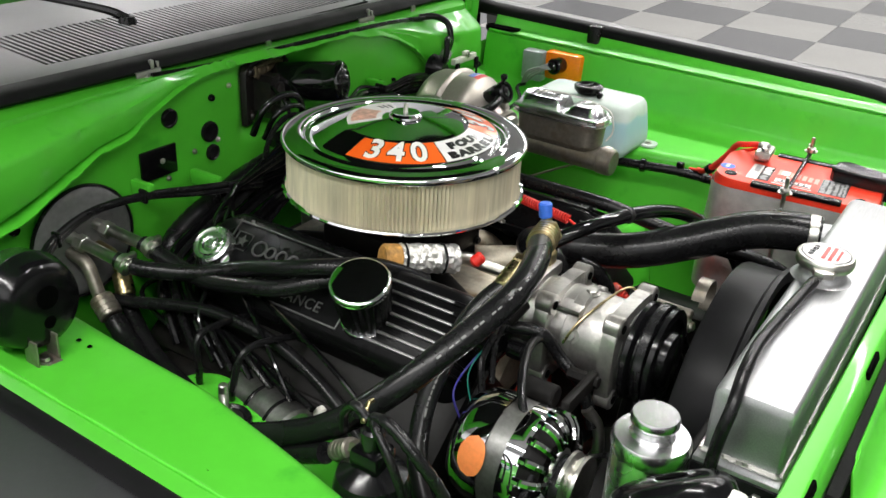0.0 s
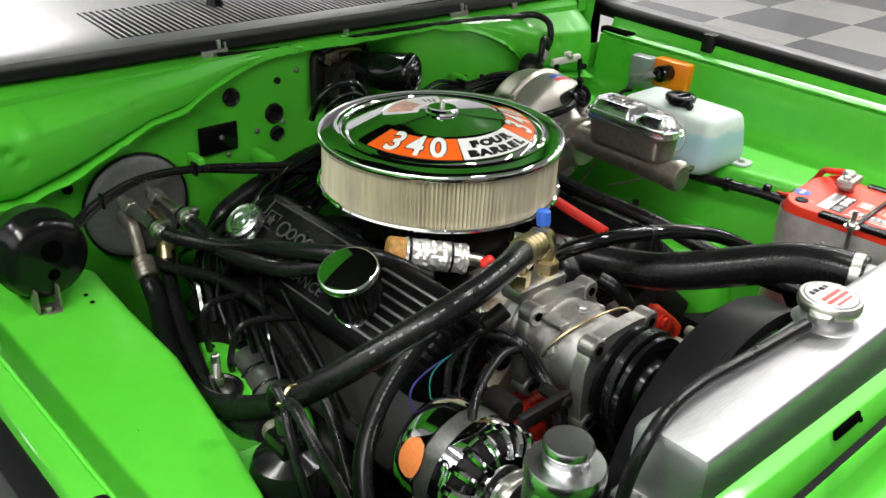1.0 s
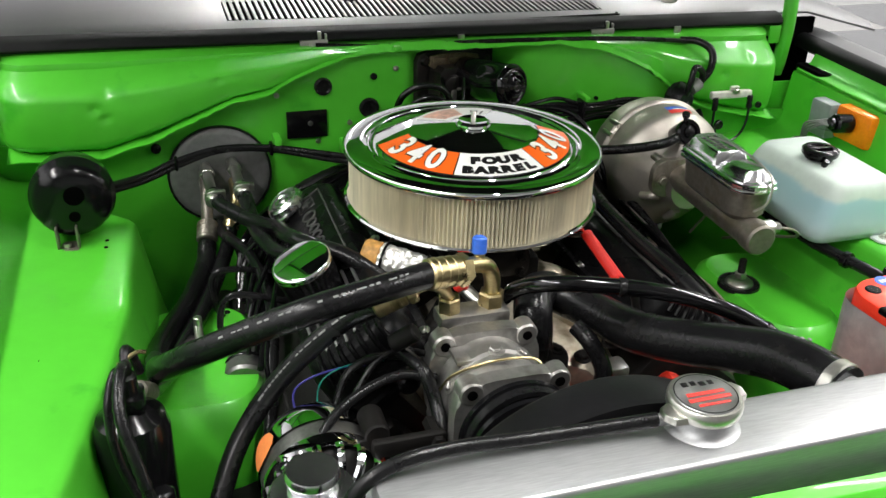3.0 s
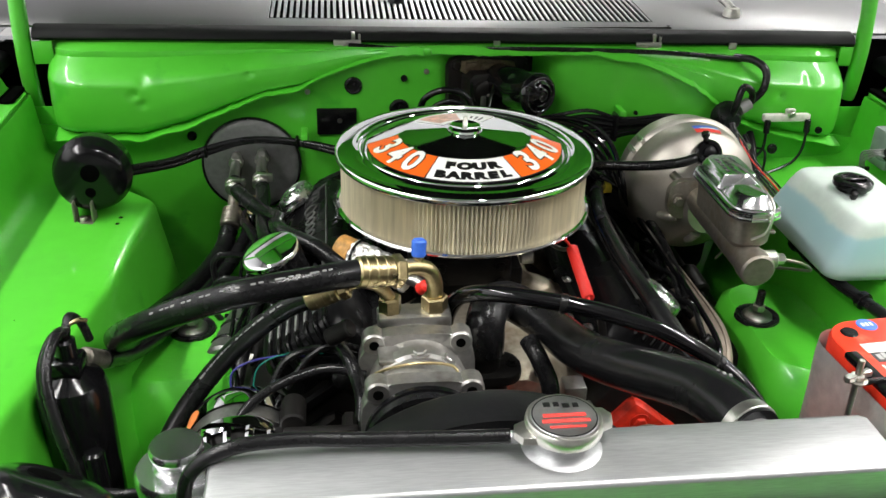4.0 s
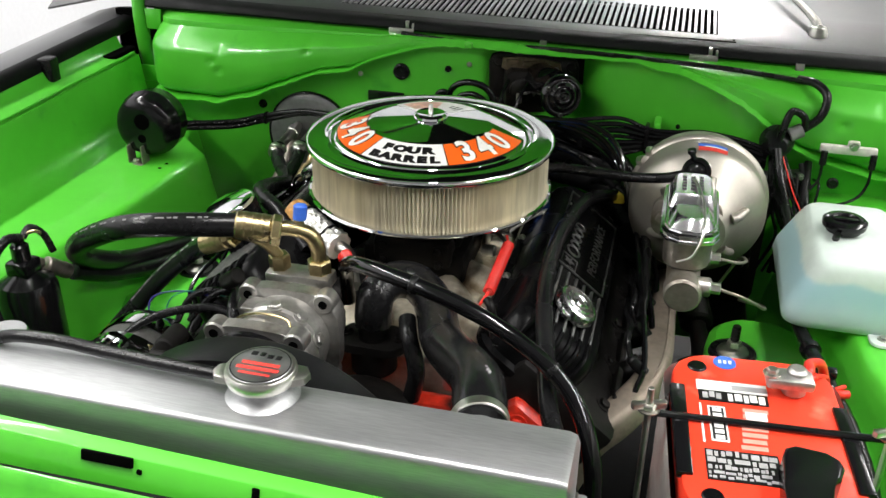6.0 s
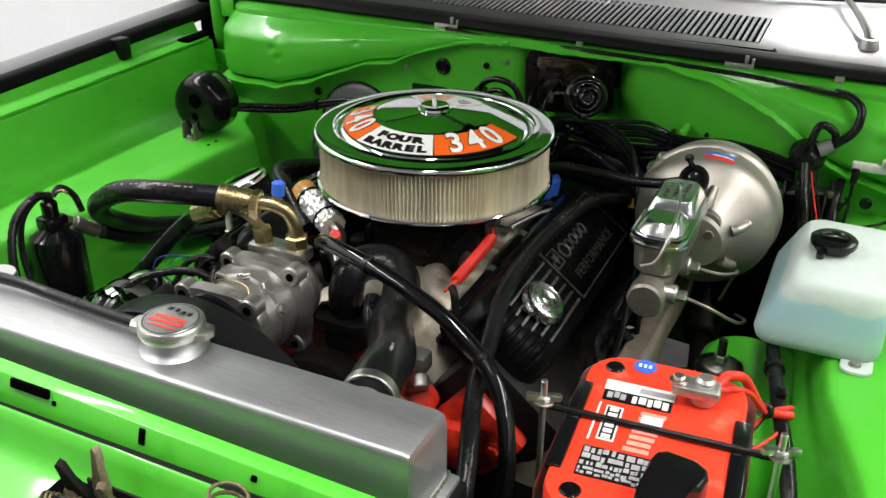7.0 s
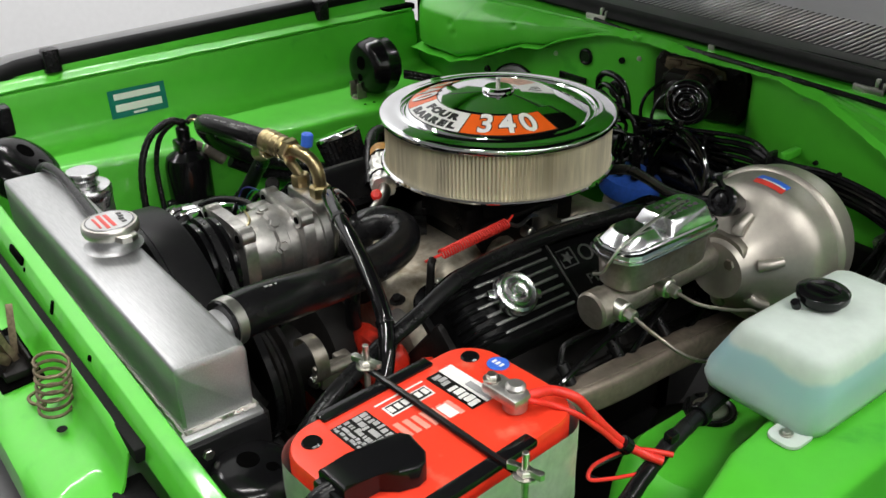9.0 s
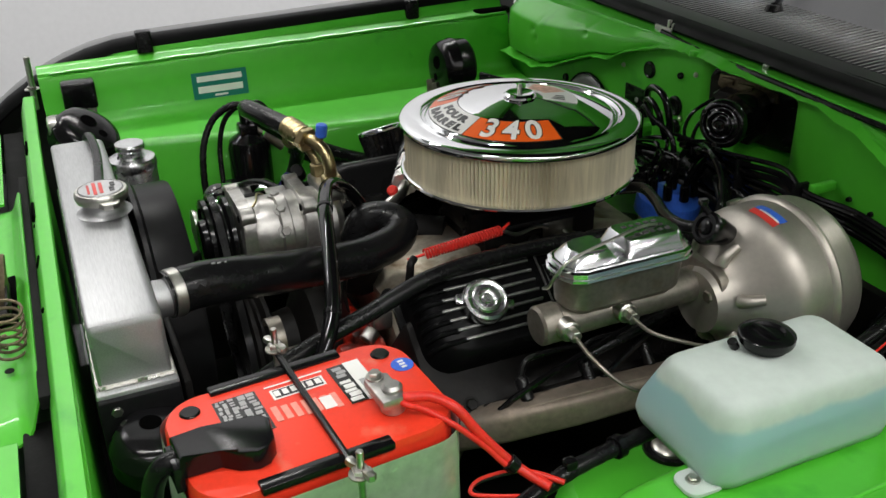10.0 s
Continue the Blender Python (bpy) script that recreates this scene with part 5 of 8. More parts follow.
# ---- alternator ----
alt = thing("alternator", (-0.285, -0.37, 0.64), "chrome alternator with cooling slots and an orange label", "alternator")
am = pose(-0.285, -0.305, 0.712, 90)
t = B()
lathe(t, [(0, 0), (0.045, 0.0), (0.058, 0.006), (0.066, 0.018), (0.068, 0.034), (0.068, 0.05)], am, 56)
lathe(t, [(0.068, 0.074), (0.068, 0.088), (0.066, 0.094)], am, 56)
lathe(t, [(0.046, 0.118), (0.040, 0.121), (0.022, 0.122), (0.022, 0.128), (0, 0.128)], am, 56)
part("housing", t, CHROME, alt, "polished chrome housing")
part("stator", lathe(B(), [(0.0655, 0.05), (0.0655, 0.074)], am, 56), STATOR, alt)
part("winding", lathe(B(), [(0.062, 0.086), (0.060, 0.094), (0.045, 0.112), (0.03, 0.115)], am, 40), DARK, alt, "dark windings behind the slots")
for k in range(18):
    t = B()
    a = 2 * math.pi * k / 18
    q = am @ pose(0, 0, 0, 0, 0, math.degrees(a))
    tube(t, [q @ Vector((0.0655, 0, 0.092)), q @ Vector((0.064, 0, 0.104)), q @ Vector((0.056, 0, 0.114)), q @ Vector((0.043, 0, 0.1195))], 0.0052, 8, 4)
    part("cooling_rib", t, CHROME, alt)
t = B()
lathe(t, [(0, 0.128), (0.034, 0.128), (0.034, 0.132), (0.029, 0.137), (0.034, 0.143), (0.034, 0.147), (0.012, 0.149), (0, 0.152)], am, 36)
part("pulley", t, STEEL, alt)
t = B()
a0 = 155
rows = [[am @ Vector((0.0684 * math.cos(radians(a)), 0.0684 * math.sin(radians(a)), 0.04 + 0.016 * s * math.sqrt(max(0, 1 - ((a - a0) / 20) ** 2)))) for a in np.linspace(a0 - 20, a0 + 20, 14)] for s in (-1, 0, 1)]
part("label", sheet(B(), rows), PEACH, alt, "oval faded orange label")
t = B()
cyl(t, (-0.23, -0.345, 0.768), (-0.23, -0.385, 0.768), 0.014, 16, 0.002)
box(t, (-0.20, -0.40, 0.765), (0.08, 0.012, 0.02), 0.004)
cyl(t, (-0.17, -0.41, 0.765), (-0.17, -0.37, 0.765), 0.008, 6, 0.001)
part("bracket", t, DARK, alt)
for k, (mat_, r) in enumerate(((INDIGO, 0.0013), (TEAL, 0.0009), (RUBBER, 0.0045), (RUBBER, 0.0038))):
    t = B()
    tube(t, [(-0.30 + 0.02 * k, -0.305, 0.735 + 0.008 * k), (-0.30 + 0.03 * k, -0.29, 0.775 + 0.006 * k), (-0.25 + 0.025 * k, -0.285, 0.79 + 0.004 * k), (-0.19 + 0.02 * k, -0.275, 0.775), (-0.16 + 0.02 * k, -0.24, 0.73)], r, 8, 6)
    solo("alternator_wire", t, mat_, ("thin indigo wire", "thin teal wire", "black sheathed wire", "black sheathed wire")[k] + " behind the alternator", "wire", "alternator wires")

# ---- receiver drier ----
dr = thing("receiver_drier", (-0.473, -0.308, 0.55), "black receiver drier bottle with hoses and plugs on top", "receiver drier")
t = B()
lathe(t, [(0, 0.56), (0.035, 0.56), (0.039, 0.566), (0.039, 0.772), (0.035, 0.786), (0.020, 0.796), (0.016, 0.80), (0, 0.80)], pose(-0.473, -0.308, 0), 32)
part("bottle", t, BLACK, dr)
t = B()
box(t, (-0.473, -0.308, 0.806), (0.034, 0.034, 0.022), 0.005)
cyl(t, (-0.473, -0.308, 0.81), (-0.473, -0.308, 0.84), 0.012, 14, 0.003)
cyl(t, (-0.473, -0.308, 0.84), (-0.47, -0.308, 0.852), 0.007, 12, 0.002)
part("head", t, BLACK, dr)
t = B()
cyl(t, (-0.472, -0.298, 0.807), (-0.466, -0.281, 0.798), 0.0085, 6, 0.001)
fitting(t, (-0.465, -0.277, 0.795), (-0.453, -0.247, 0.769), 0.0112, False)
part("fitting", t, IRON_GREY, dr)
t = B()
tube(t, [(-0.47, -0.306, 0.848), (-0.475, -0.33, 0.853), (-0.478, -0.365, 0.832), (-0.468, -0.39, 0.79), (-0.455, -0.40, 0.73), (-0.44, -0.40, 0.66)], 0.0058, 10, 8, True, 0.0008)
tube(t, [(-0.47, -0.306, 0.846), (-0.482, -0.32, 0.846), (-0.49, -0.345, 0.82), (-0.485, -0.36, 0.77), (-0.465, -0.365, 0.70)], 0.0048, 10, 8)
tube(t, [(-0.472, -0.30, 0.845), (-0.47, -0.285, 0.853), (-0.465, -0.268, 0.835), (-0.46, -0.262, 0.808)], 0.005, 10, 8)
tube(t, [(-0.46, -0.39, 0.70), (-0.40, -0.40, 0.70), (-0.33, -0.41, 0.73), (-0.27, -0.36, 0.785), (-0.20, -0.33, 0.80), (-0.15, -0.33, 0.79)], 0.0055, 10, 8)
part("loom", t, RUBBER, dr)
t = B()
cyl(t, (-0.45, -0.352, 0.72), (-0.445, -0.36, 0.655), 0.012, 14, 0.003)
part("pressure_switch", t, BLACK, dr)
t = B()
tube(t, [(-0.478, -0.30, 0.845), (-0.46, -0.292, 0.852), (-0.45, -0.29, 0.85)], 0.0025, 8, 5)
part("tape", t, BRASS, dr)

# ---- horns ----
def horn(at, aim, r, depth, label):
    ob = thing("horn", at, label, "horn", "horns")
    m = Matrix.Translation(at) @ Vector(aim).to_track_quat("Z", "Y").to_matrix().to_4x4()
    t = B()
    lathe(t, [(0, 0.0), (r * 0.9, 0.0), (r, 0.006), (r * 1.02, depth * 0.45), (r * 1.05, depth * 0.5), (r * 1.05, depth * 0.56), (r, depth * 0.62), (r * 0.97, depth * 0.80), (r * 0.88, depth * 0.93), (r * 0.7, depth), (r * 0.4, depth * 1.03), (0, depth * 1.04)], m, 44)
    part("shell", t, BLACK, ob, "gloss black pressed shell")
    # black discs painted as the shade in the horn's mouth
    t = B()
    lathe(t, [(0, depth), (r * 0.24, depth), (r * 0.25, depth * 1.045), (r * 0.2, depth * 1.05), (0, depth * 1.05)], m @ Matrix.Translation((r * 0.05, r * 0.2, 0)), 20)
    lathe(t, [(0, depth), (r * 0.13, depth), (r * 0.14, depth * 1.035), (0, depth * 1.04)], m @ Matrix.Translation((0, -r * 0.35, 0)), 16)
    part("mouth", t, VOID, ob)
    return ob, m


hn, hmx = horn((-0.536, 0.165, 0.846), (0.05, -1, 0.06), 0.054, 0.066, "round black horn on a foot bracket")
t = B()
for sx in (-0.013, 0.013):
    box(t, (-0.546 + sx, 0.098, 0.802), (0.003, 0.022, 0.034), 0.001)
box(t, (-0.548, 0.097, 0.7865), (0.03, 0.03, 0.003), 0.001)
part("bracket", t, IRON_GREY, hn, "worn steel foot bracket")
part("bracket_bolt", bolt(B(), (-0.548, 0.093, 0.788), (0, 0, 1), 0.006), STEEL, hn)
hf, _ = horn((-0.43, -0.60, 0.83), (0.35, 0.5, 0.75), 0.055, 0.055, "round black horn beside the radiator")
part("bracket", box(B(), (-0.43, -0.625, 0.865), (0.045, 0.03, 0.05), 0.006), STEEL, hf)
relay = thing("relay", (-0.60, -0.575, 0.86), "square black relay on a bright bracket beside the horn", "relay")
part("relay_case", box(B(), (-0.60, -0.577, 0.875), (0.035, 0.058, 0.05), 0.005), BLACK, relay)
part("relay_bracket", box(B(), (-0.605, -0.577, 0.815), (0.004, 0.05, 0.09), 0.001), STEEL, relay)
hl, _ = horn((0.335, -0.600, 0.745), (0.1, 0.1, 1), 0.045, 0.05, "round black horn beside the battery")
hl_ = thing("wiring_loom", (-0.3, 0.28, 0.82), "pair of black taped looms from the horn along the firewall", "cable")
for dz in (0.0, 0.008):
    t = B()
    tube(t, [(-0.50, 0.18, 0.825 + dz), (-0.44, 0.25, 0.810 + dz), (-0.39, 0.285, 0.815 + dz), (-0.32, 0.298, 0.830 + dz * 0.4), (-0.24, 0.29, 0.828 + dz * 0.4), (-0.15, 0.26, 0.815 + dz), (-0.05, 0.24, 0.80 + dz)], 0.0052, 10, 8)
    part("strand", t, RUBBER, hl_)
for c in ((-0.39, 0.285, 0.819), (-0.24, 0.29, 0.830)):
    part("tie", box(B(), c, (0.006, 0.016, 0.022), 0.003), BLACK, hl_)
part("loom_clip", box(B(), (-0.228, 0.305, 0.832), (0.012, 0.04, 0.026), 0.003), GREEN, car)
part("loom_clip", box(B(), (-0.115, 0.295, 0.815), (0.012, 0.06, 0.024), 0.003), GREEN, car)

# ---- blower disc with heater and A/C fittings ----
dsc = thing("blower_cover", (-0.32, 0.325, 0.70), "round grey metal cover on the firewall with pipe stubs", "blower cover")
t = B()
lathe(t, [(0, 0.006), (0.07, 0.006), (0.078, 0.004), (0.082, 0.0), (0.082, -0.004), (0, -0.004)], pose(-0.321, 0.327, 0.777, 90), 48)
part("disc", t, material("grey_primer", (0.19, 0.19, 0.19), 0.45, 0.3, vary=0.2, big=8, small=90), dsc)
part("rim_seal", lathe(B(), [(0.0805, 0.0), (0.0825, 0.004), (0.0845, 0.003), (0.085, -0.002)], pose(-0.321, 0.327, 0.777, 90), 48), RUBBER, dsc)
for (x, z, ex, ez) in ((-0.345, 0.795, -0.342, 0.808), (-0.302, 0.80, -0.298, 0.816)):
    t = B()
    cyl(t, (x, 0.322, z), (ex, 0.20, ez - 0.022), 0.0085, 14, 0.001)
    stub = part("pipe_stub", t, STEEL, dsc)
    part("pipe_nut", cyl(B(), (x + (ex - x) * 0.12, 0.306, z - 0.002), (x + (ex - x) * 0.3, 0.290, z - 0.004), 0.0125, 6, 0.0015), STEEL, stub, "plated union nut")
    t = B()
    cyl(t, (ex, 0.218, ez - 0.0185), (ex, 0.209, ez - 0.0205), 0.0135, 16, 0.001)
    box(t, (ex + 0.015, 0.213, ez - 0.016), (0.008, 0.008, 0.014), 0.002)
    part("hose_clamp", t, STEEL, dsc)
for k, pts in enumerate(([(-0.342, 0.228, 0.7885), (-0.330, 0.19, 0.782), (-0.292, 0.13, 0.780), (-0.264, 0.07, 0.795), (-0.262, 0.0, 0.818), (-0.246, -0.058, 0.833), (-0.195, -0.105, 0.828), (-0.14, -0.14, 0.795)],
                         [(-0.2985, 0.228, 0.7965), (-0.293, 0.18, 0.782), (-0.290, 0.12, 0.773), (-0.284, 0.05, 0.784), (-0.272, -0.005, 0.795), (-0.240, -0.055, 0.810), (-0.20, -0.09, 0.808), (-0.15, -0.11, 0.78)])):
    hh = thing("heater_hose", pts[0], "black rubber heater hose clamped to the firewall pipe", "hose", "heater hoses")
    part("hose", tube(B(), pts, 0.0115, 14, 8), RUBBER, hh)
    c0 = Vector(pts[0]) + Vector((0, -0.020, -0.004))
    t = B()
    cyl(t, c0 + Vector((0, 0.004, 0.001)), c0 - Vector((0, 0.004, 0.001)), 0.0130, 18, 0.001)
    box(t, c0 + Vector((0.006, 0, 0.014)), (0.013, 0.008, 0.007), 0.002)
    part("hose_clamp", t, STEEL, hh, "bright worm-drive clamp")

# ---- radiator ----
rad = thing("radiator", (0, -0.60, 0.40), "brushed aluminium radiator with welded end seams", "radiator")
RX0, RX1, RY0, RY1, RT, RB = -0.286, 0.288, -0.641, -0.566, 0.896, 0.822
t = B()


def tank_section(x, sq=1.0):
    cx, cy = 0, (RY0 + RY1) / 2
    w = (RY1 - RY0) / 2 * sq
    rr = 0.010
    out = []
    for yy, zz, a0 in ((w - rr, RT - rr, 0), (-w + rr * 0.5, RT - rr * 0.5, 90)):
        r2 = rr if yy > 0 else rr * 0.5
        for k in range(5):
            a = radians(a0 + 90 * k / 4)
            out.append((x, cy + yy + r2 * math.cos(a), zz + r2 * math.sin(a)))
    out += [(x, cy - w, RB), (x, cy + w, RB)]
    return out


secs = [tank_section(RX0 + 0.0, 0.90), tank_section(RX0 + 0.003, 0.98), tank_section(RX0 + 0.01), tank_section(RX1 - 0.01), tank_section(RX1 - 0.003, 0.98), tank_section(RX1, 0.90)]
for s, k in ((secs[0], 0.008), (secs[1], 0.002), (secs[4], 0.002), (secs[5], 0.008)):
    for i, p in enumerate(s):
        s[i] = (p[0], p[1], p[2] - k * (p[2] - RB) / (RT - RB))
loft(t, secs)
top_tank = part("top_tank", t, ALU, rad, "smooth brushed aluminium top tank")
t = B()
for y in (RY0 - 0.001, RY1 + 0.001):
    pts = [(x, y + 0.0006 * math.sin(x * 400), RB - 0.001) for x in np.linspace(RX0, RX1, 60)]
    tube(t, pts, 0.0028, 6, 1)
for x in (RX0, RX1):
    tube(t, [(x + 0.0008 * math.sin(y * 900), y, RB + 0.0005 * math.sin(y * 700)) for y in np.linspace(RY0, RY1, 24)], 0.0032, 6, 1)
part("weld_seam", t, STEEL, top_tank)
t = B()
for sx in (RX0 - 0.010, RX1 + 0.012):
    box(t, (sx, -0.6035, 0.60), (0.012, 0.085, 0.43), 0.003)
box(t, (0, -0.6035, 0.40), (RX1 - RX0, 0.075, 0.07), 0.006)
part("side_frame", t, SHROUD, rad)
t = B()
box(t, (0, -0.6035, RB - 0.0185), (RX1 - RX0 + 0.024, 0.084, 0.033), 0.003)
header = part("header_plate", t, ALU, rad, "dull aluminium header plate")
for sx in (RX0 - 0.014, RX1 + 0.014):
    t = B()
    bolt(t, (sx, -0.628, RB - 0.020), (-1 if sx < 0 else 1, 0, 0), 0.006, 0.006)
    part("header_bolt", t, STEEL, header)
t = B()
box(t, (0, -0.6035, 0.60), (RX1 - RX0, 0.056, 0.36), 0.001)
part("core", t, DARK, rad)
t = B()
cm = pose(0.004, -0.592, 0)
lathe(t, [(0.034, 0.8965), (0.030, 0.8985), (0.027, 0.902), (0.025, 0.906), (0.025, 0.914), (0, 0.914)], cm, 36)
cyl(t, (-0.02, -0.593, 0.908), (-0.048, -0.592, 0.908), 0.0055, 12, 0.001)
neck = part("filler_neck", t, ALU, rad, "welded filler neck")
t = B()
lathe(t, [(0, 0.9265), (0.0285, 0.9265), (0.0305, 0.9262), (0.0320, 0.9245), (0.0325, 0.9215), (0.0325, 0.9175), (0.031, 0.9135), (0.027, 0.912), (0, 0.912)], cm, 40)
for a in (12, 192):
    slab(t, [(0.026, -0.014), (0.040, -0.010), (0.044, 0.0), (0.040, 0.010), (0.026, 0.014)], 0.9135, 0.9205, 0.002, cm @ pose(0, 0, 0, 0, 0, a))
cap = part("radiator_cap", t, STEEL, rad, "pressed metal pressure cap with red and black print")
t = B()
lathe(t, [(0, 0.9272), (0.0275, 0.9272), (0.0280, 0.9266)], cm, 40)
part("cap_print", t, CAPFOIL, cap)
part("cap_print", lathe(B(), [(0.0262, 0.9276), (0.0272, 0.9276)], cm, 40), INK, cap, "thin black ring")
t = B()
for k, w in enumerate((0.030, 0.040, 0.036)):
    box(t, (0.004, -0.6065 + 0.0075 * k, 0.9276), (w, 0.0045 if k else 0.003, 0.0005), 0.0002)
part("cap_print", t, REDPRINT, cap)
t = B()
for sx, sw in ((-0.012, 0.006), (-0.004, 0.005), (0.004, 0.006), (0.012, 0.005)):
    box(t, (0.004 + sx, -0.579 + 0.002 * (sx < 0), 0.9276), (sw, 0.006, 0.0005), 0.0002)
part("cap_print", t, INK, cap)
t = B()
cyl(t, (0.197, -0.575, 0.862), (0.193, -0.535, 0.858), 0.0215, 24, 0.002)
part("hose_neck", t, ALU, rad)
# overflow pipe and can
t = B()
tube(t, [(-0.040, -0.592, 0.909), (-0.09, -0.588, 0.907), (-0.16, -0.583, 0.906), (-0.215, -0.582, 0.9085), (-0.265, -0.585, 0.906), (-0.298, -0.588, 0.887), (-0.310, -0.584, 0.845), (-0.314, -0.580, 0.76), (-0.325, -0.575, 0.66)], 0.0064, 12, 8)
solo("overflow_pipe", t, RUBBER, "black overflow pipe lying over the radiator tank", "hose")
can = thing("overflow_can", (-0.322, -0.527, 0.62), "polished metal overflow can with a stepped lid", "overflow can")
cmx = pose(-0.322, -0.527, 0)
part("can_body", lathe(B(), [(0, 0.62), (0.035, 0.62), (0.037, 0.624), (0.037, 0.828), (0.035, 0.832), (0, 0.832)], cmx, 40), POLISHED, can, "polished cylindrical body")
lidc = part("lid", lathe(B(), [(0.0375, 0.825), (0.0385, 0.829), (0.0385, 0.838), (0.036, 0.842), (0.022, 0.843), (0.0195, 0.846), (0.0195, 0.853), (0.0225, 0.855), (0.0238, 0.858), (0.0238, 0.863), (0.022, 0.866), (0, 0.866)], cmx, 40), POLISHED, can, "stepped turned lid")

# electric fan shroud behind the radiator
fan = thing("fan_shroud", (-0.04, -0.52, 0.52), "dull black round fan shroud behind the radiator", "fan shroud")
fm = pose(-0.042, -0.502, 0.712, 90)
t = B()
lathe(t, [(0.172, 0.0), (0.178, 0.0), (0.180, 0.004), (0.180, 0.046), (0.186, 0.050), (0.186, 0.056), (0.170, 0.056), (0.170, 0.006), (0.172, 0.0)], fm, 72)
part("ring", t, SHROUD, fan)
part("hub", lathe(B(), [(0, 0.0), (0.05, 0.0), (0.056, 0.008), (0.056, 0.055), (0, 0.055)], fm, 32), BLACK, fan)
for k in range(7):
    t = B()
    q = fm @ pose(0, 0, 0, 0, 0, 360 / 7 * k)
    rows = [[q @ Vector((r, (0.02 + 0.02 * r / 0.17) * s, 0.03 + 0.014 * s)) for s in (-1, 0, 1)] for r in (0.05, 0.09, 0.13, 0.167)]
    part("blade", sheet(t, rows, (0, 0.003, 0)), BLACK, fan)
t = B()
box(t, (0.0, -0.552, 0.62), (0.56, 0.008, 0.36), 0.002)
part("shroud_plate", t, DARK, fan)

# top radiator hose
th = thing("radiator_hose", (0.15, -0.4, 0.82), "thick moulded black top radiator hose with steel clamps", "hose")
pU = [(0.1955, -0.552, 0.863), (0.187, -0.514, 0.863), (0.176, -0.47, 0.855), (0.158, -0.432, 0.842), (0.134, -0.39, 0.826), (0.111, -0.348, 0.812), (0.095, -0.31, 0.803), (0.081, -0.268, 0.798), (0.060, -0.226, 0.799), (0.034, -0.208, 0.806), (0.010, -0.224, 0.812), (-0.002, -0.248, 0.806), (-0.004, -0.260, 0.785), (-0.004, -0.262, 0.768)]
hu = part("hose", tube(B(), pU, (0.0272, 0.0235), 24, 10), RUBBER, th)
for k in range(14):
    part("print_mark", box(B(), (0.192 - 0.0032 * k, -0.495 + 0.0068 * k, 0.8885 - 0.0023 * k), (0.0028, 0.0045, 0.0012), 0.0003), LINT, hu)
for c, d in (((0.1935, -0.543, 0.8632), (0.011, -0.045, 0.002)),):
    c, d = Vector(c), Vector(d).normalized()
    t = B()
    cyl(t, c - d * 0.0065, c + d * 0.0065, 0.0284 if c.x > 0.1 else 0.0255, 28, 0.001)
    sd = d.cross(Vector((0, 0, 1))).normalized()
    cyl(t, c + Vector((0, 0, 0.0)) + sd * 0.020 - Vector((0, 0, 0.022)) - d * 0.008, c + sd * 0.020 - Vector((0, 0, 0.022)) + d * 0.008, 0.006, 12, 0.001)
    part("hose_clamp", t, STEEL, th, "bright worm-drive clamp")
# sheathed loom sweeping across the front of the engine
t = B()
tube(t, [(-0.05, -0.225, 0.775), (-0.046, -0.240, 0.815), (-0.034, -0.268, 0.852), (0.0, -0.30, 0.872), (0.07, -0.326, 0.872), (0.13, -0.342, 0.862), (0.19, -0.358, 0.843), (0.24, -0.375, 0.816), (0.275, -0.40, 0.785), (0.295, -0.43, 0.74), (0.30, -0.45, 0.68)], 0.0098, 14, 8)
swl = thing("wiring_loom", (0.07, -0.32, 0.86), "glossy black loom sweeping over the engine to the battery", "cable")
part("sheath", t, GLOSS, swl)
for a, b in (((0.066, -0.3250, 0.872), (0.074, -0.3272, 0.8715)), ((0.236, -0.3735, 0.8185), (0.242, -0.376, 0.8145))):
    part("tie", cyl(B(), a, b, 0.0112, 14, 0.001), RUBBER, swl)
t = B()
tube(t, [(0.272, -0.548, 0.60), (0.281, -0.540, 0.68), (0.282, -0.522, 0.738), (0.268, -0.474, 0.768), (0.240, -0.395, 0.782), (0.226, -0.325, 0.796), (0.208, -0.235, 0.815), (0.200, -0.13, 0.819), (0.205, -0.01, 0.818), (0.226, 0.10, 0.812), (0.262, 0.20, 0.780)], 0.0108, 12, 8)
ch = thing("rubber_hose", (0.18, -0.2, 0.78), "black rubber hose along the inside of the valve cover", "hose")
part("hose", t, RUBBER, ch)
part("hose_clamp", cyl(B(), (0.2812, -0.539, 0.684), (0.2808, -0.5405, 0.674), 0.0124, 16, 0.001), STEEL, ch)
solo("connector", box(B(), (0.267, 0.186, 0.783), (0.019, 0.02, 0.017), 0.003, 2), YELLOW, "small yellow plug at the end of a loom", "connector")

# ---- battery ----
bat = thing("battery", (0.448, -0.472, 0.64), "red-topped battery with foil-wrapped sides and a hold-down bar", "battery")
bm_ = pose(0.450, -0.464, 0, 0, 0, 4.6)
BT = 0.847
t = B()
out = rounded(0.160, 0.250, 0.040, 8)
lp = []
for k, z in ((0.975, BT - 0.035), (1.0, BT - 0.032), (1.0, BT - 0.006), (0.985, BT - 0.001), (0.96, BT)):
    lp.append([bm_ @ Vector((x * k, y * k, z)) for x, y in out])
loft(t, lp)
top = part("lid", t, RED, bat, "bright red plastic lid")
t = B()
out = rounded(0.176, 0.258, 0.04, 8)
lp = []
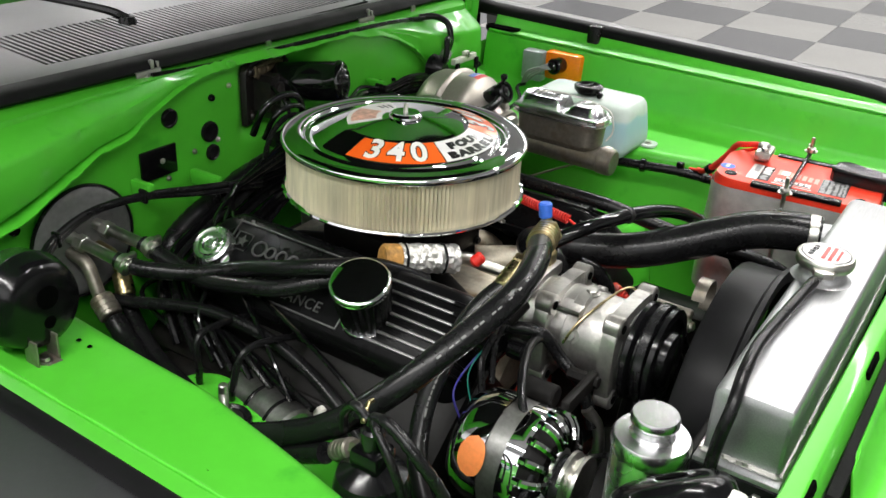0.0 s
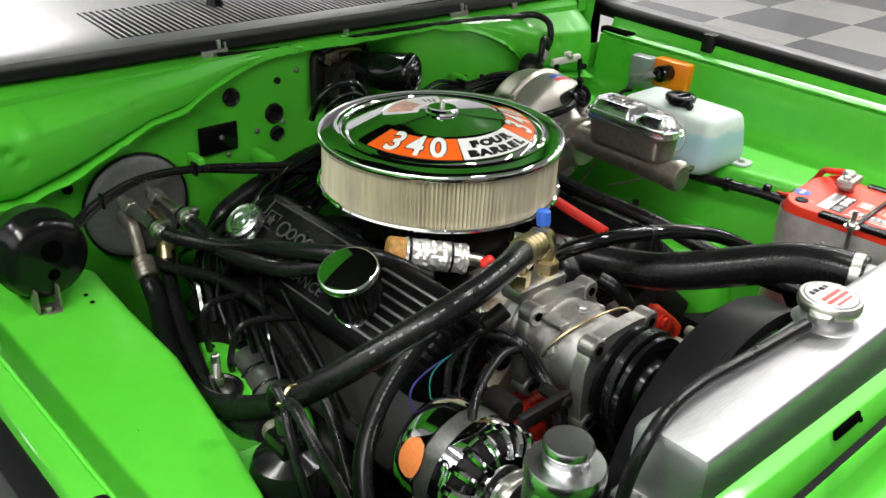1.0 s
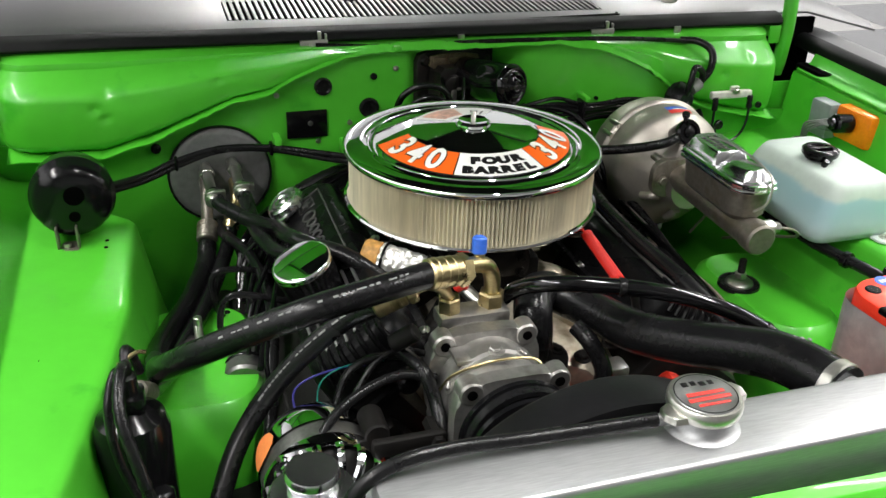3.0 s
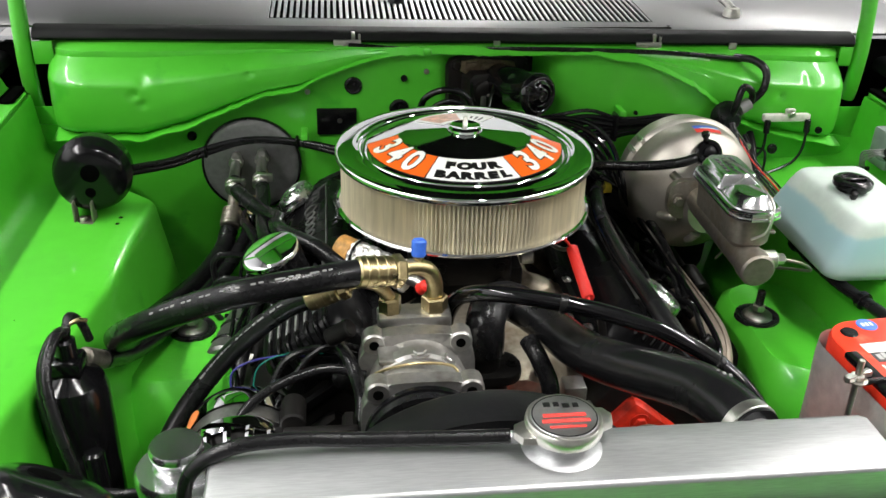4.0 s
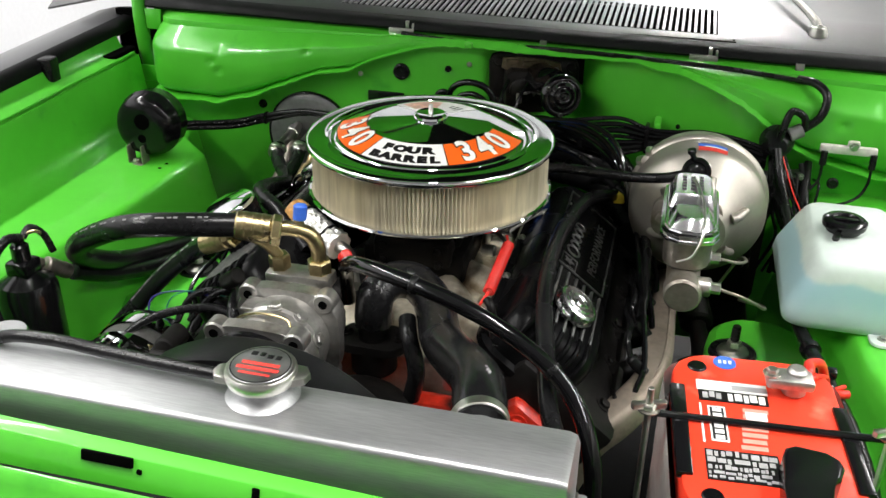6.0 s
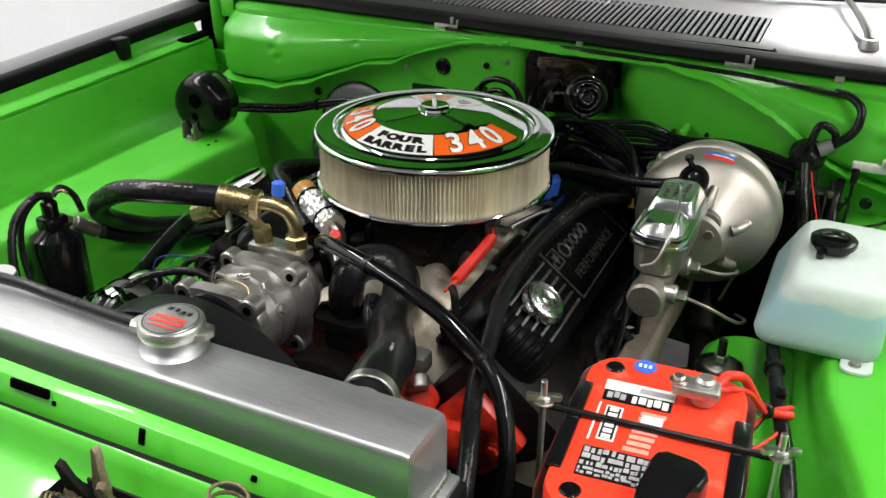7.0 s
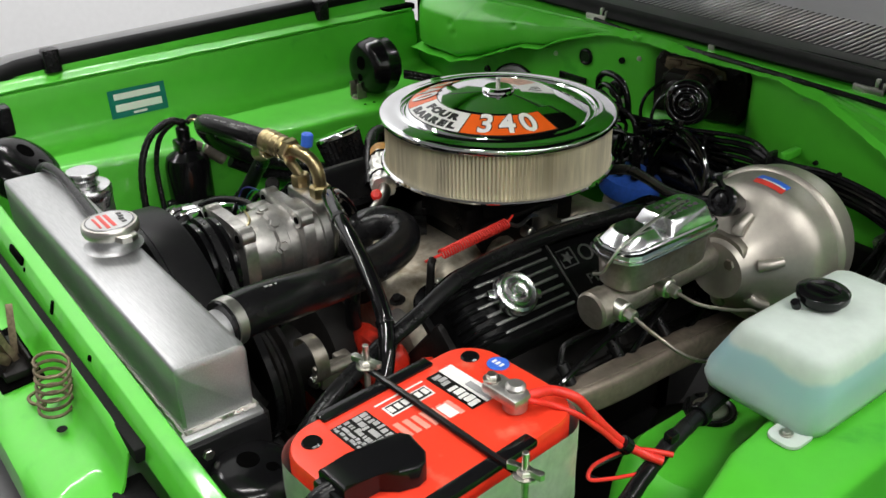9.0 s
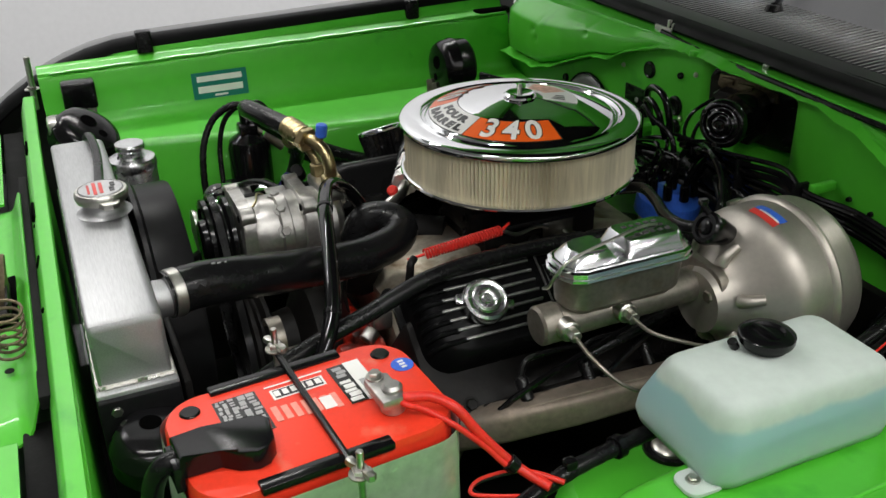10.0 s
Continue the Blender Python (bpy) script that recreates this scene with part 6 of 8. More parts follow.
for i, z in enumerate(np.linspace(0.645, BT - 0.012, 14)):
    lp.append([bm_ @ Vector((x * (1 + 0.022 * noise.noise(Vector((x * 30, y * 30, z * 26)))), y * (1 + 0.014 * noise.noise(Vector((x * 30, y * 30, z * 26 + 7)))), z)) for x, y in out])
loft(t, lp, False)
part("foil_wrap", t, FOIL, bat, "crumpled reflective foil wrap", angle=80)
part("case", loft(B(), [[bm_ @ Vector((x * 0.95, y * 0.95, z)) for x, y in out] for z in (0.64, BT - 0.04)]), BLACK, bat)
for y0, y1, sx in ((-0.074, 0.062, -0.0765), (-0.074, 0.050, 0.0775)):
    t = B()
    box(t, (sx, (y0 + y1) / 2, BT - 0.001), (0.015, y1 - y0, 0.008), 0.002, 2, bm_)
    part("edge_rail", t, BLACK, top)
for (x, y) in ((-0.0545, 0.099), (-0.0545, -0.098)):
    part("vent_plug", lathe(B(), [(0, 0.002), (0.0085, 0.002), (0.010, 0.0005), (0.010, -0.002)], bm_ @ pose(x, y, BT), 16), BLACK, top)
part("round_label", lathe(B(), [(0, 0.0006), (0.0115, 0.0006), (0.0118, 0)], bm_ @ pose(-0.0255, 0.1105, BT + 0.0004), 24), BLUE, top, "round blue sticker")
t = B()
for dx in (-0.004, 0.0, 0.004):
    box(t, (-0.0255 + dx * 1.3, 0.1105, BT + 0.0014), (0.003, 0.006, 0.0004), 0, 1, bm_)
part("label_print", t, WHITE, top)


def labels(mat_, rects, lift, nm="label"):
    t = B()
    for x, y, w, h in rects:
        box(t, (x, y, BT + lift), (w, h, 0.0005), 0, 1, bm_)
        if nm == "label":
            part(nm, t, mat_, top)
            t = B()
    if nm != "label":
        part(nm, t, mat_, top)


labels(WHITE, [(-0.023, 0.0665, 0.069, 0.017)], 0.0006)
labels(SILVERPRINT, [(-0.006, 0.0655, 0.034, 0.008)], 0.0011, "label_print")
labels(INK, [(-0.023, 0.0490, 0.067, 0.0175), (-0.0245, -0.0555, 0.065, 0.042)], 0.0006)
labels(WHITE, [(-0.041, 0.0050, 0.0165, 0.054), (-0.056, 0.0050, 0.0020, 0.060)], 0.0005)
labels(INK, [(-0.041, 0.0050, 0.0130, 0.049)], 0.0009)
labels(WHITE, [(-0.041, 0.0255 - 0.0084 * k, 0.0085, 0.0056) for k in range(6)], 0.0013, "label_print")
BLUSH = material("faded_red_print", (0.8, 0.30, 0.24), 0.4, vary=0.12, big=60, small=200)
labels(BLUSH, [(-0.004 - 0.0012 * j, 0.030 - 0.0095 * j, 0.024 - 0.001 * (j % 3), 0.0062) for j in range(7)], 0.0006)
labels(WHITE, [(-0.004, 0.0215, 0.020, 0.012)], 0.0009)
rng = random.Random(4)
lines = []
for j, (y, h) in enumerate(((-0.0400, 0.0085), (-0.0500, 0.0085), (-0.0590, 0.0065), (-0.0665, 0.0050), (-0.0725, 0.0040))):
    x = -0.0555
    while x < 0.001:
        w = rng.choice((0.0022, 0.0035, 0.005, 0.009)) * (1.5 if j < 2 else 1.0)
        lines.append((x + w / 2, y + rng.uniform(-0.0012, 0.0012), w, h * rng.uniform(0.65, 1.0)))
        x += w + rng.uniform(0.0004, 0.0030)
labels(SILVERPRINT, lines, 0.0010, "label_print")
lines = []
x = -0.028
while x < 0.004:
    w = rng.choice((0.0045, 0.006, 0.007))
    lines.append((x + w / 2, 0.049 + rng.uniform(-0.001, 0.001), w, rng.uniform(0.009, 0.013)))
    x += w + rng.uniform(0.0012, 0.0022)
labels(WHITE, lines, 0.0010, "label_print")
labels(SILVERPRINT, [(-0.050 + 0.0065 * k, 0.049 + 0.002 * (k % 2), 0.0052, 0.0095) for k in range(3)], 0.0010, "label_print")
# terminals
t = B()
cyl(t, bm_ @ Vector((0.037, 0.070, BT)), bm_ @ Vector((0.037, 0.070, BT + 0.014)), 0.012, 20, 0.002)
box(t, (0.030, 0.066, BT + 0.018), (0.046, 0.026, 0.012), 0.004, 2, bm_)
cyl(t, bm_ @ Vector((0.037, 0.070, BT + 0.012)), bm_ @ Vector((0.037, 0.070, BT + 0.03)), 0.010, 18, 0.003)
part("terminal", t, CAST, bat, "dull lead battery terminal clamp")
part("terminal_bolt", bolt(B(), bm_ @ Vector((0.012, 0.064, BT + 0.024)), (0, 0, 1), 0.006, 0.005), STEEL, bat)
t = B()
slab(t, [(0.000, -0.128), (0.001, -0.100), (0.005, -0.058), (0.009, -0.047), (0.018, -0.042), (0.044, -0.047), (0.054, -0.056), (0.056, -0.066), (0.050, -0.082), (0.038, -0.094), (0.036, -0.128)], BT + 0.0012, BT + 0.0225, 0.0035, bm_, 3)
cover_ = part("terminal_cover", t, BLACK, bat, "black moulded terminal cover")
part("cover_lip", slab(B(), [(0.0, -0.134), (0.0, -0.126), (0.036, -0.126), (0.036, -0.134)], BT - 0.012, BT + 0.014, 0.003, bm_), BLACK, cover_)
t = B()
tube(t, [bm_ @ Vector((0.016, -0.124, BT + 0.008)), bm_ @ Vector((0.012, -0.140, BT + 0.001)), bm_ @ Vector((0.0, -0.150, BT - 0.03)), bm_ @ Vector((-0.02, -0.155, BT - 0.10)), bm_ @ Vector((-0.03, -0.155, BT - 0.16))], 0.010, 12, 6)
part("ground_cable", t, RUBBER, bat)
t = B()
a, b = bm_ @ Vector((-0.107, 0.006, BT + 0.004)), bm_ @ Vector((0.112, 0.004, BT + 0.004))
tube(t, [a, a.lerp(b, 0.3), a.lerp(b, 0.7), b], 0.0036, 8, 3)
hold = part("hold_down_bar", t, BLACK, bat, "thin black hold-down bar")
for e in (a, b):
    t = B()
    cyl(t, e + Vector((0, 0, -0.14)), e + Vector((0, 0, 0.028)), 0.0033, 10, 0.0005)
    bolt(t, e + Vector((0, 0, 0.003)), (0, 0, 1), 0.0075, 0.006)
    for s in (-1, 1):
        slab(t, [(0.004, -0.003), (0.016, -0.004), (0.018, 0.0), (0.016, 0.004), (0.004, 0.003)], 0.006, 0.012, 0.001, Matrix.Translation(e) @ pose(0, 0, 0, 0, 0, 20 + 90 * (1 - s)))
    part("threaded_rod", t, STEEL, hold, "steel rod with a wing nut")
t = B()
tpos = bm_ @ Vector((0.045, 0.072, BT + 0.017))
tube(t, [tpos, tpos + Vector((0.006, 0.010, 0.003)), (0.497, -0.358, 0.862), (0.511, -0.340, 0.853), (0.520, -0.326, 0.832), (0.527, -0.309, 0.808), (0.535, -0.292, 0.788), (0.548, -0.277, 0.776), (0.563, -0.266, 0.771)], 0.0050, 12, 8)
solo("battery_cable", t, REDWIRE, "bright red battery cable curling down behind the battery", "cable", "battery cables")
t = B()
tube(t, [tpos, tpos + Vector((0.010, 0.004, -0.001)), (0.503, -0.366, 0.853), (0.519, -0.345, 0.840), (0.528, -0.318, 0.812), (0.538, -0.297, 0.788), (0.549, -0.268, 0.776), (0.562, -0.250, 0.770)], 0.0030, 12, 8)
solo("battery_cable", t, REDWIRE, "bright red battery cable curling down behind the battery", "cable", "battery cables")
solo("cable_tie", cyl(B(), (0.5345, -0.297, 0.7925), (0.538, -0.290, 0.7845), 0.0088, 14, 0.001), BLACK, "black tie round the red battery cables", "cable tie")
for k, (mat_, nm, r) in enumerate(((REDWIRE, "thin red", 0.0020), (RUBBER, "thin black", 0.0016))):
    d = 0.005 * k
    t = B()
    tube(t, [(0.541, -0.284, 0.781), (0.533, -0.300 - d, 0.779 - 0.003 * k), (0.524, -0.324 - d * 0.6, 0.770 - 0.004 * k), (0.529, -0.334 + d, 0.762), (0.541, -0.318 + d, 0.762 - 0.003 * k), (0.556, -0.288 + d, 0.763)], r, 8, 7)
    solo("ignition_wire", t, mat_, nm + " wire curling beside the driver's ledge", "wire", "loose wires")
t = B()
tube(t, [(0.60, -0.50, 0.64), (0.592, -0.43, 0.70), (0.572, -0.34, 0.748), (0.549, -0.25, 0.764), (0.533, -0.17, 0.764), (0.523, -0.10, 0.762), (0.518, 0.0, 0.765), (0.53, 0.1, 0.775), (0.52, 0.2, 0.775), (0.515, 0.28, 0.78)], 0.0085, 12, 8, True, 0.0006)
mnl = thing("wiring_loom", (0.56, -0.17, 0.76), "black taped main loom along the driver's ledge", "cable")
part("sheath", t, RUBBER, mnl)
part("loom_clip", box(B(), (0.548, -0.236, 0.777), (0.012, 0.014, 0.012), 0.003), BLACK, mnl)
for a, b in (((0.534, -0.175, 0.764), (0.532, -0.165, 0.764)), ((0.5182, -0.005, 0.765), (0.5182, 0.005, 0.7652))):
    part("tie", cyl(B(), a, b, 0.0128, 14, 0.001), BLACK, mnl)
for k in range(6):
    t = B()
    tube(t, [(0.497 + 0.004 * k, 0.275, 0.85), (0.508 + 0.006 * k, 0.22, 0.81), (0.52 + 0.007 * k, 0.15, 0.79), (0.53 + 0.005 * k, 0.06, 0.772)], 0.0014, 6, 6)
    solo("ignition_wire", t, REDWIRE if k % 3 == 1 else RUBBER, ("thin red" if k % 3 == 1 else "thin black") + " wire running down from the firewall plug", "wire", "loose wires")

# ---- brake booster and master cylinder ----
bo = thing("brake_booster", (0.392, 0.16, 0.70), "satin zinc brake booster drum with a small two-colour label", "brake booster")
bom = pose(0.383, 0.211, 0.807, 90, 0, 0) @ pose(0, 0, 0, 0, 2, 0) @ Matrix.Scale(0.95, 4)
t = B()
lathe(t, [(0, 0), (0.085, 0.0), (0.098, 0.008), (0.104, 0.02), (0.106, 0.05), (0.111, 0.053), (0.113, 0.058), (0.111, 0.063), (0.107, 0.066), (0.107, 0.098), (0.1055, 0.107), (0.100, 0.116), (0.090, 0.125), (0.076, 0.137), (0.060, 0.152), (0.049, 0.165), (0.044, 0.175), (0.04, 0.186), (0, 0.187)], bom, 64)
drum = part("drum", t, BOOST, bo)
for k in range(6):
    t = B()
    a = radians(60 * k + 20)
    p0 = bom @ Vector((0.052 * math.cos(a), 0.052 * math.sin(a), 0.166))
    p1 = bom @ Vector((0.074 * math.cos(a), 0.074 * math.sin(a), 0.148))
    tube(t, [p0 - Vector((0, -0.004, 0)), p0.lerp(p1, 0.5), p1 + Vector((0, 0.006, 0))], (0.0085, 0.006), 10, 4)
    part("pressed_rib", t, BOOST, drum)
for a in (270,):
    t = B()
    p = bom @ Vector((0.112 * math.cos(radians(a)), 0.112 * math.sin(radians(a)), 0.058))
    box(t, p, (0.012, 0.03, 0.012), 0.003)
    part("rim_clip", t, STEEL, drum)
t = B()
for da in (-5, 6):
    tube(t, [bom @ Vector((0.108 * math.cos(radians(143 + da)), 0.108 * math.sin(radians(143 + da)), 0.035)), bom @ Vector((0.115 * math.cos(radians(143 + da)), 0.115 * math.sin(radians(143 + da)), 0.052)), bom @ Vector((0.114 * math.cos(radians(143 + da)), 0.114 * math.sin(radians(143 + da)), 0.072))], 0.0038, 8, 3)
part("rim_tab", t, STEEL, drum)
la = radians(84)
for k, mat_ in ((0, BLUE), (1, REDPRINT)):
    rows = []
    for z in ((0.086, 0.099) if k == 0 else (0.099, 0.109)):
        rr = float(np.interp(z, [0.092, 0.098, 0.107, 0.116, 0.125], [0.107, 0.107, 0.1055, 0.100, 0.090])) + 0.0008
        rows.append([bom @ Vector((rr * math.cos(a), rr * math.sin(a), z)) for a in np.linspace(la - 0.21, la + 0.21, 8)])
    part("label", sheet(B(), rows), mat_, drum, ("pale blue label", "red label")[k])
t = B()
rows = []
for z in (0.0975, 0.1005):
    rr = float(np.interp(z, [0.092, 0.098, 0.107, 0.116, 0.125], [0.107, 0.107, 0.1055, 0.100, 0.090])) + 0.0014
    rows.append([bom @ Vector((rr * math.cos(a), rr * math.sin(a), z)) for a in np.linspace(la - 0.19, la + 0.12, 8)])
part("label", sheet(B(), rows), WHITE, drum)
t = B()
vc = Vector((0.375, 0.054, 0.893))
vq = Matrix.Translation(vc) @ Vector((0.02, -0.95, 0.45)).to_track_quat("Z", "Y").to_matrix().to_4x4()
lathe(t, [(0.012, -0.035), (0.0175, -0.012), (0.018, 0.0), (0.0205, 0.002), (0.0205, 0.008), (0.018, 0.011), (0.0135, 0.011), (0.0125, 0.0075), (0.009, 0.0075), (0.0085, 0.010), (0.004, 0.0115), (0, 0.0115)], vq, 28)
valve = part("check_valve", t, BLACK, bo, "round black vacuum check valve")
t = B()
tube(t, [vc + Vector((0, 0.004, 0.012)), vc + Vector((-0.006, -0.003, 0.022)), vc + Vector((-0.010, -0.006, 0.031))], 0.0042, 8, 4)
cyl(t, vc + Vector((-0.009, -0.006, 0.029)), vc + Vector((-0.0105, -0.0065, 0.036)), 0.0062, 12, 0.001)
part("nipple", t, BLACK, valve)
t = B()
tube(t, [(0.366, 0.052, 0.89), (0.33, 0.045, 0.882), (0.28, 0.06, 0.872), (0.22, 0.09, 0.862), (0.16, 0.11, 0.852), (0.10, 0.10, 0.83)], 0.0075, 12, 8)
solo("vacuum_hose", t, RUBBER, "black vacuum hose from the booster to the carburettor", "hose")

mc = thing("master_cylinder", (0.372, -0.07, 0.79), "cast brake master cylinder with a chrome reservoir lid", "master cylinder")
MX = 0.371
t = B()
lp = []
for w, l, z in ((0.040, 0.135, 0.832), (0.058, 0.155, 0.842), (0.062, 0.160, 0.878), (0.064, 0.162, 0.882)):
    lp.append([(MX + x, -0.070 + y, z) for x, y in rounded(w, l, min(0.026, w * 0.45), 6)])
loft(t, lp)
cyl(t, (MX, 0.06, 0.822), (MX, -0.172, 0.818), 0.0215, 24, 0.004)
cyl(t, (MX, -0.148, 0.8185), (MX, -0.176, 0.8178), 0.0235, 24, 0.003)
slab(t, rounded(0.10, 0.062, 0.022, 5), 0, 0.012, 0.002, pose(MX, 0.055, 0.822, 90, 0, 0))
for sx in (-0.036, 0.036):
    bolt(t, (MX + sx, 0.042, 0.822), (0, -1, 0), 0.008, 0.008)
part("casting", t, IRON_GREY, mc, "stained iron casting")
def lid_outline(w, l, cf, cr, cy=-0.070):
    """A long octagon: the front corners cut wide, the rear ones less."""
    x, y0, y1 = w / 2, cy - l / 2, cy + l / 2
    pts = [(x, y1 - cr), (x - cr * 0.35, y1 - cr * 0.35), (x - cr, y1), (-x + cr, y1), (-x + cr * 0.35, y1 - cr * 0.35), (-x, y1 - cr), (-x, y0 + cf), (-x + cf * 0.3, y0 + cf * 0.36), (-x + cf, y0), (x - cf, y0), (x - cf * 0.3, y0 + cf * 0.36), (x, y0 + cf)]
    return [(MX + p, q) for p, q in pts]


t = B()
lp = []
for w, l, z, r in ((0.069, 0.170, 0.879, 0.022), (0.0725, 0.174, 0.881, 0.023), (0.0725, 0.174, 0.8835, 0.023), (0.068, 0.169, 0.8845, 0.022), (0.068, 0.169, 0.8875, 0.022), (0.070, 0.171, 0.8885, 0.022), (0.070, 0.171, 0.891, 0.022), (0.064, 0.164, 0.8925, 0.021), (0.062, 0.162, 0.8945, 0.020)):
    lp.append([(x, y, z) for x, y in lid_outline(w, l, r, r * 0.8)])
loft(t, lp)
cover = part("lid", t, CHROME_SOFT, mc, "chrome lid with two raised pads", angle=24)
t = B()
lp = [[(x, y, z) for x, y in lid_outline(w, l, 0.006, 0.012, -0.036)] for w, l, z in ((0.060, 0.088, 0.8942), (0.049, 0.076, 0.910), (0.045, 0.072, 0.9125))]
loft(t, lp)
rear_pad = part("raised_pad", t, CHROME_SOFT, cover, angle=24)
t = B()
for j in range(3):
    for k in range(5):
        box(t, (MX - 0.012 + 0.011 * j, -0.058 + 0.010 * k + 0.002 * j, 0.9128), (0.0055, 0.0060, 0.0006), 0.0002)
part("stamped_print", t, CASTLETTER, rear_pad)
t = B()
lp = [[(x, y, z) for x, y in lid_outline(w, l, 0.016, 0.004, -0.117)] for w, l, z in ((0.056, 0.062, 0.8942), (0.044, 0.046, 0.906), (0.038, 0.040, 0.9085))]
loft(t, lp)
part("raised_pad", t, CHROME_SOFT, cover, angle=24)
t = B()
tube(t, [(MX - 0.01, 0.01, 0.895), (MX, -0.03, 0.9155), (MX + 0.012, -0.09, 0.9145), (MX + 0.016, -0.145, 0.903), (MX + 0.012, -0.160, 0.885), (MX + 0.004, -0.164, 0.868), (MX - 0.012, -0.161, 0.858)], 0.0018, 8, 6)
part("wire_bail", t, STEEL, mc, "sprung wire bail")
for (y, z) in ((-0.150, 0.822), (-0.075, 0.826)):
    t = B()
    cyl(t, (MX + 0.015, y, z), (MX + 0.034, y, z), 0.0125, 18, 0.002)
    cyl(t, (MX + 0.032, y, z), (MX + 0.046, y, z), 0.0075, 6, 0.001)
    part("outlet_nut", t, STEEL, mc)
t = B()
tube(t, [(MX + 0.04, -0.150, 0.822), (MX + 0.075, -0.148, 0.812), (MX + 0.105, -0.12, 0.785), (MX + 0.11, -0.05, 0.75), (MX + 0.09, 0.03, 0.71)], 0.0023, 8, 8)
tube(t, [(MX + 0.04, -0.075, 0.826), (MX + 0.07, -0.065, 0.818), (MX + 0.085, -0.02, 0.80), (MX + 0.08, 0.04, 0.77), (MX + 0.06, 0.08, 0.70)], 0.0023, 8, 8)
solo("brake_line", t, IRON_GREY, "thin steel brake lines from the master cylinder", "brake line")

# ---- washer reservoir ----
rs = thing("washer_reservoir", (0.58, -0.02, 0.775), "milky plastic washer bottle with blue fluid and a black cap", "washer bottle")
shape = ((0.508, 0.632, -0.126, 0.080, 0.770, 0.020), (0.500, 0.642, -0.134, 0.088, 0.775, 0.024), (0.497, 0.644, -0.137, 0.089, 0.786, 0.024), (0.500, 0.644, -0.136, 0.088, 0.802, 0.024), (0.520, 0.642, -0.129, 0.080, 0.842, 0.022),
         (0.526, 0.640, -0.126, 0.076, 0.8525, 0.020), (0.531, 0.637, -0.122, 0.072, 0.8585, 0.017), (0.537, 0.632, -0.117, 0.067, 0.8620, 0.014), (0.56, 0.60, -0.08, 0.03, 0.8635, 0.01))
rings = [[(x, y, z) for x, y in rounded(x1 - x0, y1 - y0, r, 6, (x0 + x1) / 2, (y0 + y1) / 2)] for x0, x1, y0, y1, z, r in shape]
part("bottle", loft(B(), rings), BOTTLE, rs, "milky plastic tinted by blue fluid", angle=60)
t = B()
cq = pose(0.567, -0.027, 0.862)
lathe(t, [(0.0, 0.004), (0.022, 0.004), (0.022, 0.010), (0.027, 0.010), (0.028, 0.013), (0.028, 0.018), (0.025, 0.0205), (0.018, 0.021), (0.016, 0.018), (0.0, 0.018)], cq, 32)
box(t, (0.0, -0.001, 0.0195), (0.032, 0.007, 0.004), 0.001, 2, cq)
cyl(t, cq @ Vector((-0.012, -0.027, 0.002)), cq @ Vector((-0.012, -0.033, 0.012)), 0.005, 10, 0.001)
part("cap", t, BLACK, rs, "black ribbed cap")
t = B()
slab(t, rounded(0.036, 0.042, 0.012, 4, 0.62, -0.138), 0.7735, 0.7775, 0.001)
part("mounting_tab", t, CLEARPLASTIC, rs)
part("tab_screw", bolt(B(), (0.618, -0.143, 0.7775), (0, 0, 1), 0.005, 0.003), STEEL, rs)

# ---- marker lamp body inside the fender ----
ml = thing("marker_lamp", (0.77, 0.15, 0.81), "amber marker lamp with a clear housing and a black socket", "lamp")
mm = pose(0.772, 0.15, 0.846, 0, 0, 3)
t = B()
box(t, (0.006, -0.025, 0), (0.05, 0.085, 0.062), 0.008, 2, mm)
part("amber_housing", t, AMBER, ml, "orange plastic housing")
t = B()
box(t, (-0.020, 0.040, -0.004), (0.03, 0.05, 0.066), 0.006, 2, mm)
part("clear_housing", t, material("grey_translucent", (0.3, 0.36, 0.34), 0.25, vary=0.15, transmission=0.3), ml, "smoky clear housing")
t = B()
cyl(t, mm @ Vector((-0.018, -0.022, 0.006)), mm @ Vector((-0.052, -0.018, 0.008)), 0.017, 18, 0.003)
cyl(t, mm @ Vector((-0.052, -0.018, 0.008)), mm @ Vector((-0.062, -0.016, 0.008)), 0.011, 14, 0.003)
part("socket", t, BLACK, ml)
t = B()
for k in range(4):
    p = mm @ Vector((-0.058, -0.02 + 0.004 * k, 0.004 + 0.003 * k))
    tube(t, [p, p + Vector((-0.012, 0.012, -0.002 * k)), p + Vector((-0.012, 0.04, -0.02)), p + Vector((0.002, 0.06, -0.04 - 0.004 * k))], 0.0019, 6, 6)
part("wires", t, LINT, ml)
t = B()
tube(t, [(0.735, 0.20, 0.80), (0.70, 0.20, 0.80), (0.66, 0.17, 0.79), (0.60, 0.16, 0.785), (0.56, 0.15, 0.785)], 0.004, 8, 6)
solo("wiring_loom", t, RUBBER, "thin black loom behind the washer bottle", "cable")

# ---- wiper motor ----
wm = thing("wiper_motor", (0.11, 0.30, 0.85), "black wiper motor on a dark stained bracket", "wiper motor")
UPRIGHT = Matrix(((1, 0, 0, 0), (0, 0, -1, 0), (0, 1, 0, 0), (0, 0, 0, 1)))
STAINED = material("stained_black_steel", (0.010, 0.009, 0.008), 0.38, vary=0.5, big=30, small=140, bump=0.4, bump_scale=120, dirt=(0.022, 0.015, 0.010), dirt_amount=0.12, dirt_scale=40, spec=0.35)
# the plate lies in the firewall's pocket and turns a little towards the driver
W = Matrix.Translation((0.016, 0.340, 0)) @ Matrix.Rotation(radians(17.5), 4, "Z") @ UPRIGHT
t = B()
